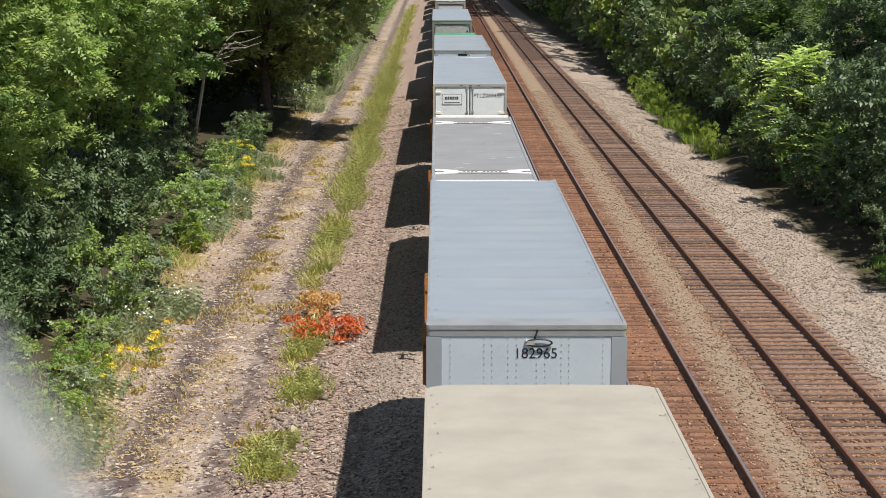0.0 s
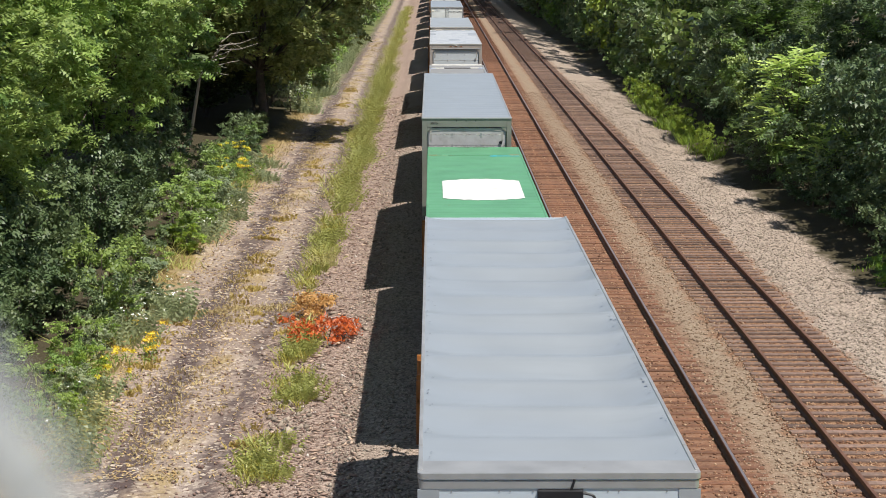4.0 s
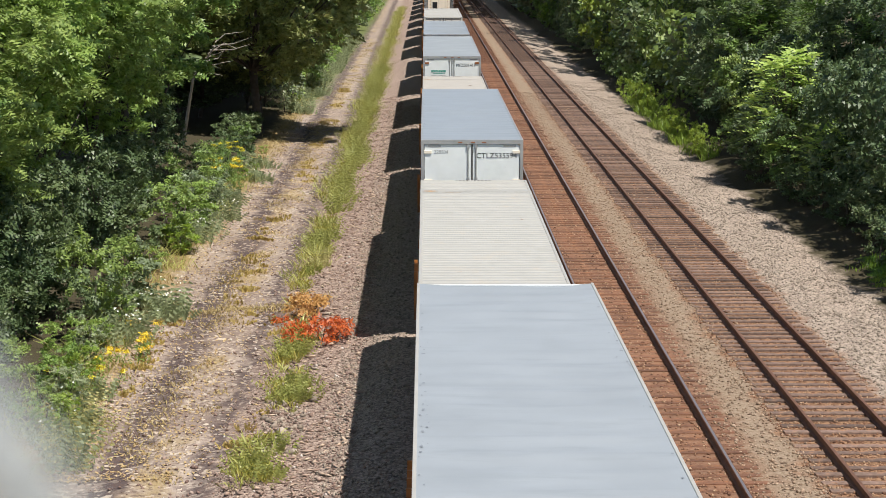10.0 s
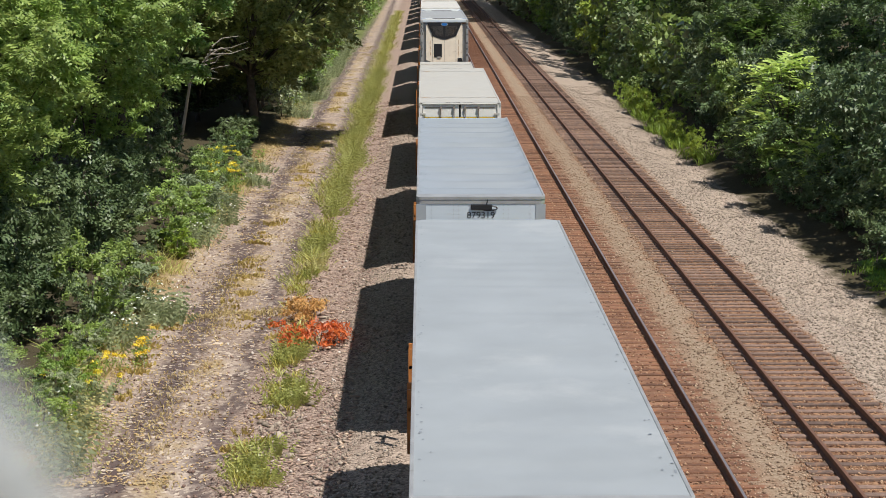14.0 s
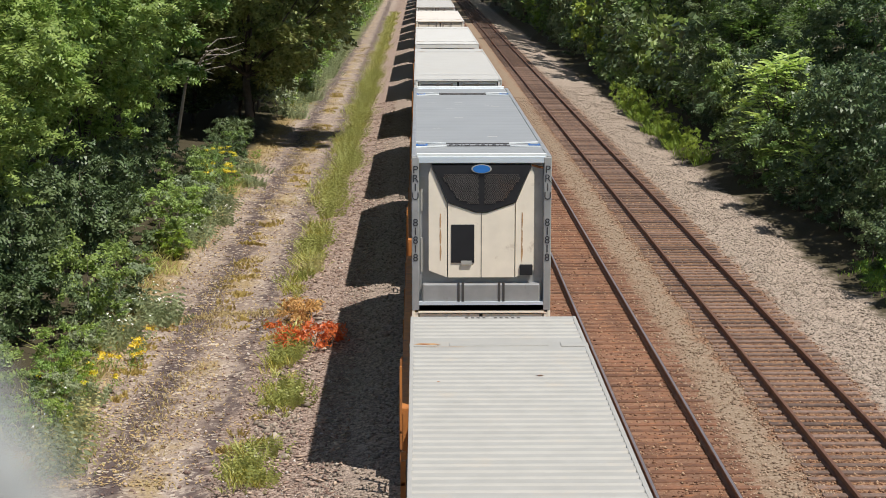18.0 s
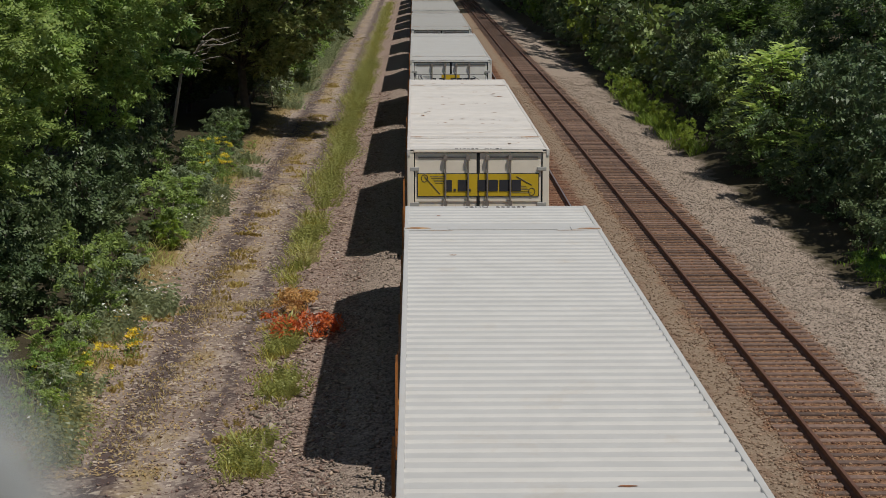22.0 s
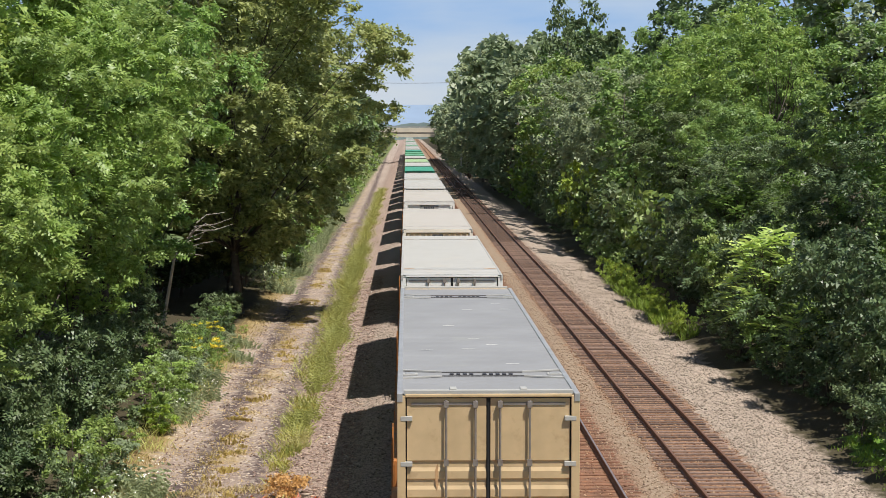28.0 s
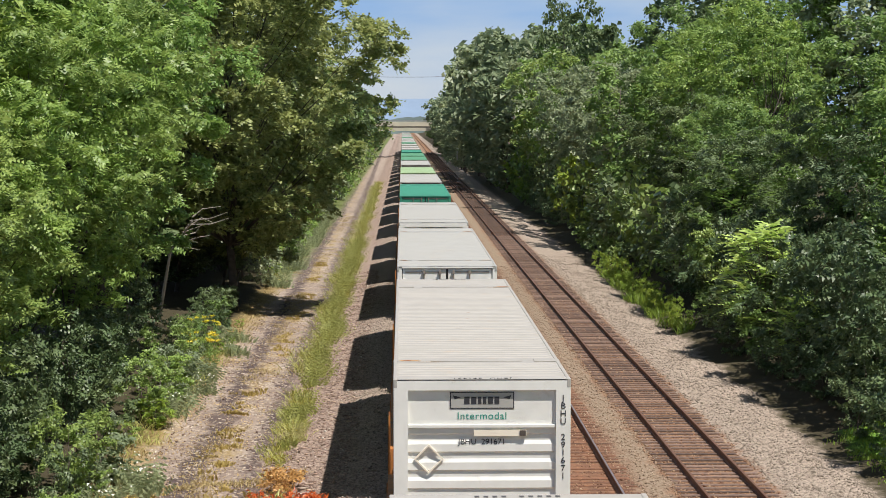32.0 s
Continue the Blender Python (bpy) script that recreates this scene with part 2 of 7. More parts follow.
def nmix(nt, f, a, b):
    m = nt.nodes.new("ShaderNodeMix")
    m.data_type = "RGBA"
    for k, v in (("Factor", f), ("A", a), ("B", b)):
        if isinstance(v, (int, float)):
            m.inputs[k].default_value = v
        elif isinstance(v, tuple):
            m.inputs[k].default_value = (*v, 1)
        else:
            nt.links.new(v, m.inputs[k])
    return m.outputs["Result"]


def ground_material():
    m = bpy.data.materials.new("line_side_ground")
    m.use_nodes = True
    nt = m.node_tree
    b = nt.nodes["Principled BSDF"]
    b.inputs["Roughness"].default_value, b.inputs["Specular IOR Level"].default_value = 0.95, 0.2
    co = nt.nodes.new("ShaderNodeTexCoord").outputs["Object"]
    sx = nt.nodes.new("ShaderNodeSeparateXYZ")
    nt.links.new(co, sx.inputs[0])
    x = sx.outputs["X"]
    big = nnoise(nt, co, 0.35, 5)
    mid = nnoise(nt, co, 1.6, 5)
    fine = nnoise(nt, co, 9.0, 4, 0.7)
    xw = nmath(nt, "ADD", x, nmath(nt, "MULTIPLY", nmath(nt, "SUBTRACT", mid, 0.5), 1.6))
    vor = nt.nodes.new("ShaderNodeTexVoronoi")
    vor.inputs["Scale"].default_value = 19.0
    nt.links.new(co, vor.inputs["Vector"])
    cell = nt.nodes.new("ShaderNodeSeparateXYZ")
    nt.links.new(vor.outputs["Color"], cell.inputs[0])
    stone = cell.outputs["X"]
    # loose gravel, grey to tan, stone by stone
    gravel = nmix(nt, stone, (0.20, 0.158, 0.125), (0.46, 0.375, 0.30))
    # track bed dusted with rust
    bed = nmix(nt, nrange(nt, mid, 0.35, 0.65), (0.15, 0.075, 0.046), (0.25, 0.125, 0.072))
    bed = nmix(nt, nmath(nt, "MULTIPLY", stone, 0.45), bed, (0.30, 0.20, 0.14))
    # dirt road: two dark ruts, pale crumbs, straw along the middle
    vor2 = nt.nodes.new("ShaderNodeTexVoronoi")
    vor2.inputs["Scale"].default_value = 11.0
    nt.links.new(co, vor2.inputs["Vector"])
    cell2 = nt.nodes.new("ShaderNodeSeparateXYZ")
    nt.links.new(vor2.outputs["Color"], cell2.inputs[0])
    crumb = cell2.outputs["Y"]
    road = nmix(nt, nrange(nt, big, 0.35, 0.65), (0.255, 0.195, 0.16), (0.41, 0.335, 0.28))
    road = nmix(nt, nrange(nt, fine, 0.36, 0.46, 0.55, 0.0), road, (0.15, 0.105, 0.085))
    mid_x = nmath(nt, "ADD", xw, nmath(nt, "ADD", nmath(nt, "MULTIPLY", nmath(nt, "SUBTRACT", sx.outputs["Y"], 42.0), 0.005), 5.42))
    rut = nmath(nt, "ABSOLUTE", nmath(nt, "SUBTRACT", nmath(nt, "ABSOLUTE", mid_x), 1.02))
    road = nmix(nt, nmath(nt, "MULTIPLY", nrange(nt, rut, 0.22, 0.6, 1.0, 0.0), nrange(nt, big, 0.25, 0.5, 0.6, 1.0)), road, (0.10, 0.074, 0.07))
    straw = nmix(nt, fine, (0.24, 0.17, 0.07), (0.42, 0.31, 0.13))
    mid_strip = nrange(nt, nmath(nt, "ABSOLUTE", nmath(nt, "ADD", mid_x, 0.25)), 0.1, 0.6, 1.0, 0.0)
    road = nmix(nt, nmath(nt, "MULTIPLY", mid_strip, nrange(nt, big, 0.48, 0.6, 0.0, 0.75)), road, straw)
    road = nmix(nt, nmath(nt, "MULTIPLY", nrange(nt, crumb, 0.80, 0.86), nrange(nt, mid, 0.38, 0.6, 0.15, 0.85)), road, (0.60, 0.51, 0.41))
    road = nmix(nt, nmath(nt, "MULTIPLY", nrange(nt, crumb, 0.14, 0.10), 0.5), road, (0.12, 0.08, 0.065))
    # stony slope
    slope = nmix(nt, stone, (0.145, 0.10, 0.08), (0.45, 0.345, 0.28))
    slope = nmix(nt, nrange(nt, fine, 0.66, 0.78), slope, (0.62, 0.57, 0.5))
    grass = nmix(nt, fine, (0.035, 0.06, 0.012), (0.10, 0.15, 0.03))
    litter = nmix(nt, fine, (0.035, 0.03, 0.02), (0.09, 0.075, 0.04))
    # from the woods on the one side to the woods on the other
    col = nmix(nt, nrange(nt, xw, -9.3, -8.3), litter, straw)
    col = nmix(nt, nrange(nt, xw, -8.5, -7.7), col, road)
    col = nmix(nt, nrange(nt, xw, -4.6, -4.1), col, slope)
    col = nmix(nt, nrange(nt, xw, -2.2, -1.2), col, nmix(nt, 0.35, gravel, slope))
    col = nmix(nt, nrange(nt, xw, 2.4, 3.0), col, bed)
    gap = nmath(nt, "ABSOLUTE", nmath(nt, "SUBTRACT", xw, 6.95))
    col = nmix(nt, nmath(nt, "MULTIPLY", nrange(nt, gap, 0.2, 0.75, 1.0, 0.0), nrange(nt, x, 5.9, 6.2)), col, nmix(nt, 0.6, gravel, (0.235, 0.165, 0.10)))
    orange = nmix(nt, stone, (0.11, 0.05, 0.026), (0.36, 0.215, 0.125))
    third = nmath(nt, "ABSOLUTE", nmath(nt, "SUBTRACT", xw, 8.75))
    col = nmix(nt, nrange(nt, third, 1.0, 1.45, 1.0, 0.0), col, orange)
    col = nmix(nt, nrange(nt, xw, 9.9, 10.4), col, gravel)
    col = nmix(nt, nrange(nt, xw, 12.9, 13.5), col, litter)
    verge = nmath(nt, "MULTIPLY", nrange(nt, sx.outputs["Y"], 112, 124), nmath(nt, "MULTIPLY", nrange(nt, xw, -7.0, -7.8), nrange(nt, xw, -10.0, -9.3)))
    col = nmix(nt, verge, col, nmix(nt, fine, (0.07, 0.10, 0.03), (0.2, 0.22, 0.08)))
    lawn = nmath(nt, "MULTIPLY", nrange(nt, sx.outputs["Y"], 57.5, 56.5), nrange(nt, xw, 14.2, 14.6))
    col = nmix(nt, lawn, col, nmix(nt, fine, (0.10, 0.20, 0.03), (0.2, 0.36, 0.06)))
    nt.links.new(col, b.inputs["Base Color"])
    bp = nt.nodes.new("ShaderNodeBump")
    bp.inputs["Strength"].default_value, bp.inputs["Distance"].default_value = 0.42, 0.05
    h = nmath(nt, "ADD", nmath(nt, "MULTIPLY", vor.outputs["Distance"], -0.8), fine)
    nt.links.new(h, bp.inputs["Height"]), nt.links.new(bp.outputs["Normal"], b.inputs["Normal"])
    return m


def build_ground():
    xs = [-4000, -1000, -400, -150, -60, -30, -20, -14, -11] + [-9.5 + 0.25 * i for i in range(38)] + [1.5, 3.5, 7, 10.6]
    xs += [10.9 + 0.25 * i for i in range(17)] + [16, 18, 20, 30, 60, 150, 400, 1000, 4000]
    ys = [-60, -20, 0, 12, 20] + [24 + 0.35 * i for i in range(200)] + [94 + 1.2 * i for i in range(100)] + [220, 260, 320, 400, 520, 700, 1000, 2000, 4500]
    verts = [(x, y, ground_at(x, y) if abs(x) < 500 else 3.0) for y in ys for x in xs]
    n = len(xs)
    faces = [(j * n + i, j * n + i + 1, (j + 1) * n + i + 1, (j + 1) * n + i) for j in range(len(ys) - 1) for i in range(n - 1)]
    me = bpy.data.meshes.new("ground")
    me.from_pydata(verts, [], faces)
    me.materials.append(ground_material())
    me.polygons.foreach_set("use_smooth", [True] * len(faces))
    ob = new("ground", me)
    return tagged(ob, "gravel track bed, stony slope and dirt road along a railway", "ground", kind="structure")


ground = build_ground()


# ---- tracks ----
RAIL = [(-0.07, -0.17), (0.07, -0.17), (0.07, -0.155), (0.012, -0.135), (0.012, -0.045), (0.036, -0.035), (0.036, -0.004),
        (0.026, 0), (-0.026, 0), (-0.036, -0.004), (-0.036, -0.035), (-0.012, -0.045), (-0.012, -0.135), (-0.07, -0.155)]


def build_track(cx, name, tie_mat, shiny, buried):
    track = tagged(new(name), "railway track with timber ties and steel rails", "railway track", "tracks beside the dirt road", "structure")
    track.matrix_basis = pose(cx, 0, 0)
    for side in (-0.7525, 0.7525):
        bm = bmesh.new()
        extrude_poly(bm, RAIL, -40, 1400)
        part("rail", bm, RAILRUST, track, at=pose(side, 0, 0))
        if shiny:
            part("running_surface", boxes((side - 0.024, side + 0.024, -40, 1400, -0.0035, 0.0015)), RAILTOP, track, "polished steel running surface")
    rng = random.Random(int(cx * 10))
    shapes = []
    for k in range(4):
        bm = boxes((-1.3, 1.3, -0.10, 0.10, -0.30, -0.172 - buried), bev=0.012)
        for v in bm.verts:
            v.co.x += rng.uniform(-0.02, 0.02)
            v.co.z += rng.uniform(-0.006, 0.006)
        shapes.append(finish("tie", bm, tie_mat))
    y = 28.0
    for i in range(250):
        part("tie", shapes[i % 4], None, track, at=pose(rng.uniform(-0.05, 0.05), y, rng.uniform(-0.012, 0.012), 0, 0, rng.uniform(-0.8, 0.8)))
        y += 0.49 + rng.uniform(-0.03, 0.03)
    bm = bmesh.new()
    while y < 560:
        dx = rng.uniform(-0.05, 0.05)
        box(bm, dx - 1.3, dx + 1.3, y - 0.10, y + 0.10, -0.3, -0.172 - buried)
        y += 0.49
    tagged(part("far_ties", bm, tie_mat, track), kind="stuff")


# ---- freight: containers, trailers and the cars under them ----
MOVERS = []          # (thing, distance along the train at t = 0, height of its base)


def travel(t):
    return 16.057 * t - 0.02281 * t * t + 0.00039054 * t ** 3


def ribbed(y0, y1, pitch, depth, w, z, plain=()):
    """A roof sheet with crosswise ribs; plain: stretches (from, to) with none."""
    prof = []
    y = y0
    while y < y1 - 1e-6:
        e = min(y + pitch, y1)
        if any(a <= y + pitch / 2 <= b for a, b in plain) or e - y < pitch * 0.9:
            prof += [(y, 0), (e, 0)]
        else:
            prof += [(y, 0), (y + pitch * 0.42, 0), (y + pitch * 0.54, -depth), (y + pitch * 0.78, -depth), (y + pitch * 0.92, 0)]
        y = e
    bm = bmesh.new()
    rows = [[bm.verts.new((sx * w / 2, y, z + d)) for sx in (-1, 1)] for y, d in prof + [(y1, 0)]]
    for a, b in zip(rows, rows[1:]):
        if (a[0].co - b[0].co).length > 1e-5:
            bm.faces.new((a[0], a[1], b[1], b[0]))
    low = [[bm.verts.new((sx * w / 2, y, z - depth - 0.03)) for sx in (-1, 1)] for y in (y0, y1)]
    bm.faces.new((low[0][0], low[1][0], low[1][1], low[0][1]))
    return bm


def side_sheet(L, z0, z1, pitch=0.28, depth=0.035):
    """An upright ribbed wall, its face towards -x."""
    bm = bmesh.new()
    pts, y, k = [], 0.0, 0
    while y < L - 1e-6:
        pts += [(y, 0), (y + pitch * 0.4, 0), (y + pitch * 0.5, depth), (y + pitch * 0.9, depth)]
        y += pitch
    pts = [(p, d) for p, d in pts if p < L] + [(L, 0)]
    cols = [(bm.verts.new((d, p, z0)), bm.verts.new((d, p, z1))) for p, d in pts]
    for a, b in zip(cols, cols[1:]):
        bm.faces.new((a[0], a[1], b[1], b[0]))
    back = [bm.verts.new((depth + 0.02, p, z)) for p, z in ((0, z0), (0, z1), (L, z1), (L, z0))]
    bm.faces.new(back[::-1])
    return bm


def rib_panel(w, z0, z1, pitch, depth, flat=()):
    """An upright end panel facing -y, with crosswise ribs; flat: stretches in z with none."""
    pts, z = [], z1
    while z > z0 + 1e-6:
        e = max(z - pitch, z0)
        c = (z + e) / 2
        if any(a <= c <= b for a, b in flat) or z - e < pitch * 0.9:
            pts += [(0, z), (0, e)]
        else:
            h = z - e
            pts += [(0, z), (0, z - h * 0.38), (depth, z - h * 0.46), (depth, z - h * 0.78), (0, z - h * 0.98)]
        z = e
    bm = bmesh.new()
    rows = [(bm.verts.new((-w / 2, d, z)), bm.verts.new((w / 2, d, z))) for d, z in pts]
    for a, b in zip(rows, rows[1:]):
        if (a[0].co - b[0].co).length > 1e-5:
            bm.faces.new((a[0], a[1], b[1], b[0]))
    bk = [bm.verts.new((sx * w / 2, depth + 0.03, z)) for sx, z in ((-1, z0), (1, z0), (1, z1), (-1, z1))]
    bm.faces.new(bk[::-1])
    return bm


def word_bars(parent, x0, x1, z, h, y, material=INK, seed=1, name="lettering_bar"):
    """Plain bars in place of a word."""
    rng = random.Random(seed)
    x = x0
    while x < x1 - 0.02:
        w = min(h * rng.uniform(0.45, 0.75), x1 - x)
        part(name, boxes((x, x + w, y - 0.004, y, z - h / 2, z + h / 2)), material, parent)
        x += w + h * 0.22


WC = 2.59


def lock_rod(parent, x, z0, z1, y, material):
    bm = bmesh.new()
    tube(bm, (0, 0, z0), (0, 0, z1), 0.017, 6)
    for z in (z0 + 0.06, (z0 + z1) / 2 - 0.2, (z0 + z1) / 2 + 0.45, z1 - 0.06):
        b2 = boxes((-0.035, 0.035, -0.02, 0.03, z - 0.045, z + 0.045))
        me = bpy.data.meshes.new("tmp")
        b2.to_mesh(me)
        b2.free()
        bm.from_mesh(me)
        bpy.data.meshes.remove(me)
    part("lock_rod", bm, material, parent, "steel lock rod with keepers", at=pose(x, y, 0))


def door_end(c, H, paint, spec):
    """Two ribbed door leaves with lock rods and hinges, as on a box container."""
    zt = H - 0.075
    for s in (-1, 1):
        key = ("leaf", H)
        leaf = part("door", cached((*key, paint.name, bool(spec.get("flat"))), lambda: finish("door", rib_panel(1.125, 0.16, zt, 0.262, 0.02, ((0, H),) if spec.get("flat") else ((H - 0.90, H), (0, 0.4))), paint)), None, c,
                    at=pose(s * 0.592, 0.05, 0))
        for k, x in enumerate((-0.17 * 1, 0.30) if s > 0 else (-0.30, 0.17)):
            rx = {(-1, 0): -0.60, (-1, 1): -0.185, (1, 0): 0.165, (1, 1): 0.585}[(s, k)] - s * 0.592
            lock_rod(leaf, rx, 0.12, zt - 0.02, -0.05, ROD)
        for z in (0.45, 1.17, 1.89, H - 0.36):
            part("hinge", cached(("hinge",), lambda: finish("hinge", boxes((-0.085, 0.085, -0.045, 0.02, -0.035, 0.035), bev=0.008), WHITE)), None, leaf, at=pose(s * 0.57, 0, z))
        part("rain_gutter", boxes((-0.50, 0.38, -0.012, 0, zt - 0.095, zt - 0.06)) if s < 0 else boxes((-0.38, 0.50, -0.012, 0, zt - 0.095, zt - 0.06)), ROD, leaf)
    part("seal", boxes((-0.012, 0.012, 0.03, 0.06, 0.16, zt)), RUBBER, c, "black rubber door seal")
    if spec.get("decal"):
        col, pale = spec["decal"]
        d = part("decal", boxes((-1.115, 1.115, 0.036, 0.046, H - 0.87, H - 0.44)), INK, c, "dark-edged advertising panel")
        part("field", boxes((-1.10, 1.10, 0.031, 0.041, H - 0.857, H - 0.453)), col, d)
        if pale:
            part("faded_patch", boxes((-0.30, 0.28, 0.027, 0.037, H - 0.85, H - 0.46)), YELLOW, d)
        x = -0.62
        for w in (0.14, 0.05, 0.16, 0.05, 0.0, 0.17, 0.17, 0.19, 0.17):
            if w > 0.1:
                part("lettering_bar", boxes((x, x + w, 0.022, 0.032, H - 0.77, H - 0.56)), INK, d)
            elif w:
                part("lettering_bar", boxes((x, x + 0.045, 0.022, 0.032, H - 0.77, H - 0.725)), INK, d)
            x += w + 0.03 if w else 0.09
        for s in (-1, 1):
            bm = bmesh.new()
            tube(bm, (s * 0.98, 0.03, H - 0.50 - (0.16 if s > 0 else 0)), (s * 0.70, 0.03, H - 0.66 - (0.16 if s < 0 else -0.16) * 1.0), 0.008, 4)
            for i in range(8):
                a = 2 * math.pi * i / 8
                b = 2 * math.pi * (i + 1) / 8
                zc = H - 0.53 if s < 0 else H - 0.78
                tube(bm, (s * 0.98 + 0.06 * math.cos(a), 0.03, zc + 0.07 * math.sin(a)), (s * 0.98 + 0.06 * math.cos(b), 0.03, zc + 0.07 * math.sin(b)), 0.006, 4)
            for i in range(5):
                z = H - 0.50 - 0.03 * i - (0.18 if s > 0 else 0)
                tube(bm, (s * 0.62, 0.03, z), (s * (0.88 - 0.035 * i * (1 if s < 0 else -1) * 0.7), 0.03, z), 0.004, 4)
            part("scroll_mark", bm, INK, d)
    if spec.get("blue"):
        for k in range(6):
            x = -0.86 + 0.3 * k
            part("lettering_bar", extrude_poly(bmesh.new(), [(x, H - 0.98), (x + 0.22, H - 0.98), (x + 0.27, H - 0.58), (x + 0.05, H - 0.58)], 0.03, 0.045), BLUE, c)
    if spec.get("number"):
        a, b = spec["number"]
        text(a, c, 0.13, at_face(0.86, 0.046, H - 1.24), INK)
        text(b, c, 0.13, at_face(0.86, 0.046, H - 1.42), INK)
    if spec.get("sign"):
        s = part("recruiting_sign", boxes((-1.09, -0.60, 0.03, 0.045, H - 1.52, H - 1.24)), INK, c, "black notice with white words")
        for i, wds in enumerate(("LOCAL", "REGIONAL", "DEDICATED")):
            text(wds, s, 0.075, at_face(-0.85, 0.026, H - 1.29 - 0.085 * i), WHITE)
        word_bars(c, -1.05, -0.65, H - 1.63, 0.05, 0.03, INK, 4)
        part("caution_sign", boxes((0.58, 0.88, 0.03, 0.045, H - 1.98, H - 1.66)), YELLOW, c, "yellow caution notice")
        text("CAUTION", c, 0.07, at_face(0.73, 0.026, H - 1.70), INK)
        text("WIDE", c, 0.08, at_face(0.73, 0.026, H - 1.94), INK)
        for z in (H - 1.02, H - 1.86):
            diamond(c, -0.84, z, 0.045)
    rust_streaks(c, H, spec.get("rust", 4), spec.get("seed", 1))


def diamond(c, x, z, y):
    bm = bmesh.new()
    r, q = 0.22, 0.185
    for k in range(4):
        a, b = math.pi / 2 * k, math.pi / 2 * (k + 1)
        pts = [(x + rr * math.cos(t), z + rr * math.sin(t)) for rr, t in ((r, a), (r, b), (q, b), (q, a))]
        va = [bm.verts.new((px, y - 0.025, pz)) for px, pz in pts]
        vb = [bm.verts.new((px, y, pz)) for px, pz in pts]
        bm.faces.new(va)
        for i in range(4):
            bm.faces.new((va[i], va[(i + 1) % 4], vb[(i + 1) % 4], vb[i]))
    part("placard_holder", bm, CREAM, c, "diamond-shaped placard frame")


def rust_streaks(c, H, count, seed):
    rng = random.Random(seed)
    for i in range(count):
        x, z, h = rng.uniform(-1.0, 1.0), rng.uniform(0.7, H - 1.0), rng.uniform(0.08, 0.3)
        bm = bmesh.new()
        n = 7
        w = rng.uniform(0.02, 0.05)
        va = [bm.verts.new((x + w * rng.uniform(0.5, 1) * math.cos(2 * math.pi * k / n), 0.045, z + h * rng.uniform(0.6, 1) * math.sin(2 * math.pi * k / n))) for k in range(n)]
        bm.faces.new(va[::-1])
        part("rust_streak", bm, STREAK, c)


def front_end(c, H, paint, spec):
    """Plain front wall: a deep frame, a sunk upper panel with a sign, ribs below."""
    part("end_panel", cached(("front", H, paint.name), lambda: finish("end_panel", rib_panel(2.16, 0.16, H - 0.16, 0.27, 0.024, ((H - 0.66, H), (0, 0.3))), paint)), None, c, at=pose(0, 0.06, 0))
    part("ledge", boxes((-1.08, 1.08, 0.02, 0.07, H - 0.72, H - 0.67), bev=0.008), paint, c)
    part("end_frame", boxes((-1.29, -1.08, 0.0, 0.12, 0.16, H - 0.02), (1.08, 1.29, 0.0, 0.12, 0.16, H - 0.02), (-1.08, 1.08, 0.0, 0.11, H - 0.16, H - 0.02)), paint, c)
    tone = spec.get("sign_tone", YELLOW)
    d = part("sign_panel", boxes((-0.47, 0.47, 0.052, 0.062, H - 0.44, H - 0.19)), INK, c, "small framed sign panel")
    part("field", boxes((-0.455, 0.455, 0.049, 0.059, H - 0.425, H - 0.205)), tone, d)
    word_bars(d, -0.26, 0.27, H - 0.315, 0.105, 0.0475, INK, 2)
    for s in (-1, 1):
        part("scroll_mark", extrude_poly(bmesh.new(), [(s * 0.43, H - 0.24), (s * 0.31, H - 0.27), (s * 0.40, H - 0.30)][::s], 0.046, 0.0485), INK, d)
    text("Intermodal", c, 0.15, at_face(0, 0.0575, H - 0.55), spec.get("ink", INK), spread=1.1)
    a, b = spec["number"]
    text(a + "  " + b, c, 0.12, at_face(0.0, 0.0575, H - 0.93), INK)
    part("document_box", boxes((-0.12, 0.65, 0.02, 0.06, H - 0.84, H - 0.75)), CREAM, c, "long document tube")
    part("document_cap", boxes((0.55, 0.64, 0.01, 0.05, H - 0.835, H - 0.755)), STEEL, c)
    for i, ch in enumerate(a + " " + b):
        if ch != " ":
            text(ch, c, 0.13, at_face(1.185, -0.004, H - 0.28 - 0.115 * i), INK)
    if spec.get("diamond", True):
        diamond(c, -0.78, H - 1.18, 0.06)


def castings(c, H, L, paint, ys):
    def mk():
        return finish("corner_casting", boxes((-0.09, 0.09, -0.09, 0.09, -0.06, 0.06), bev=0.012), paint)
    me = cached(("casting", paint.name), mk)
    for y in ys:
        for s in (-1, 1):
            part("corner_casting", me, None, c, at=pose(s * 1.215, y, H - 0.05))


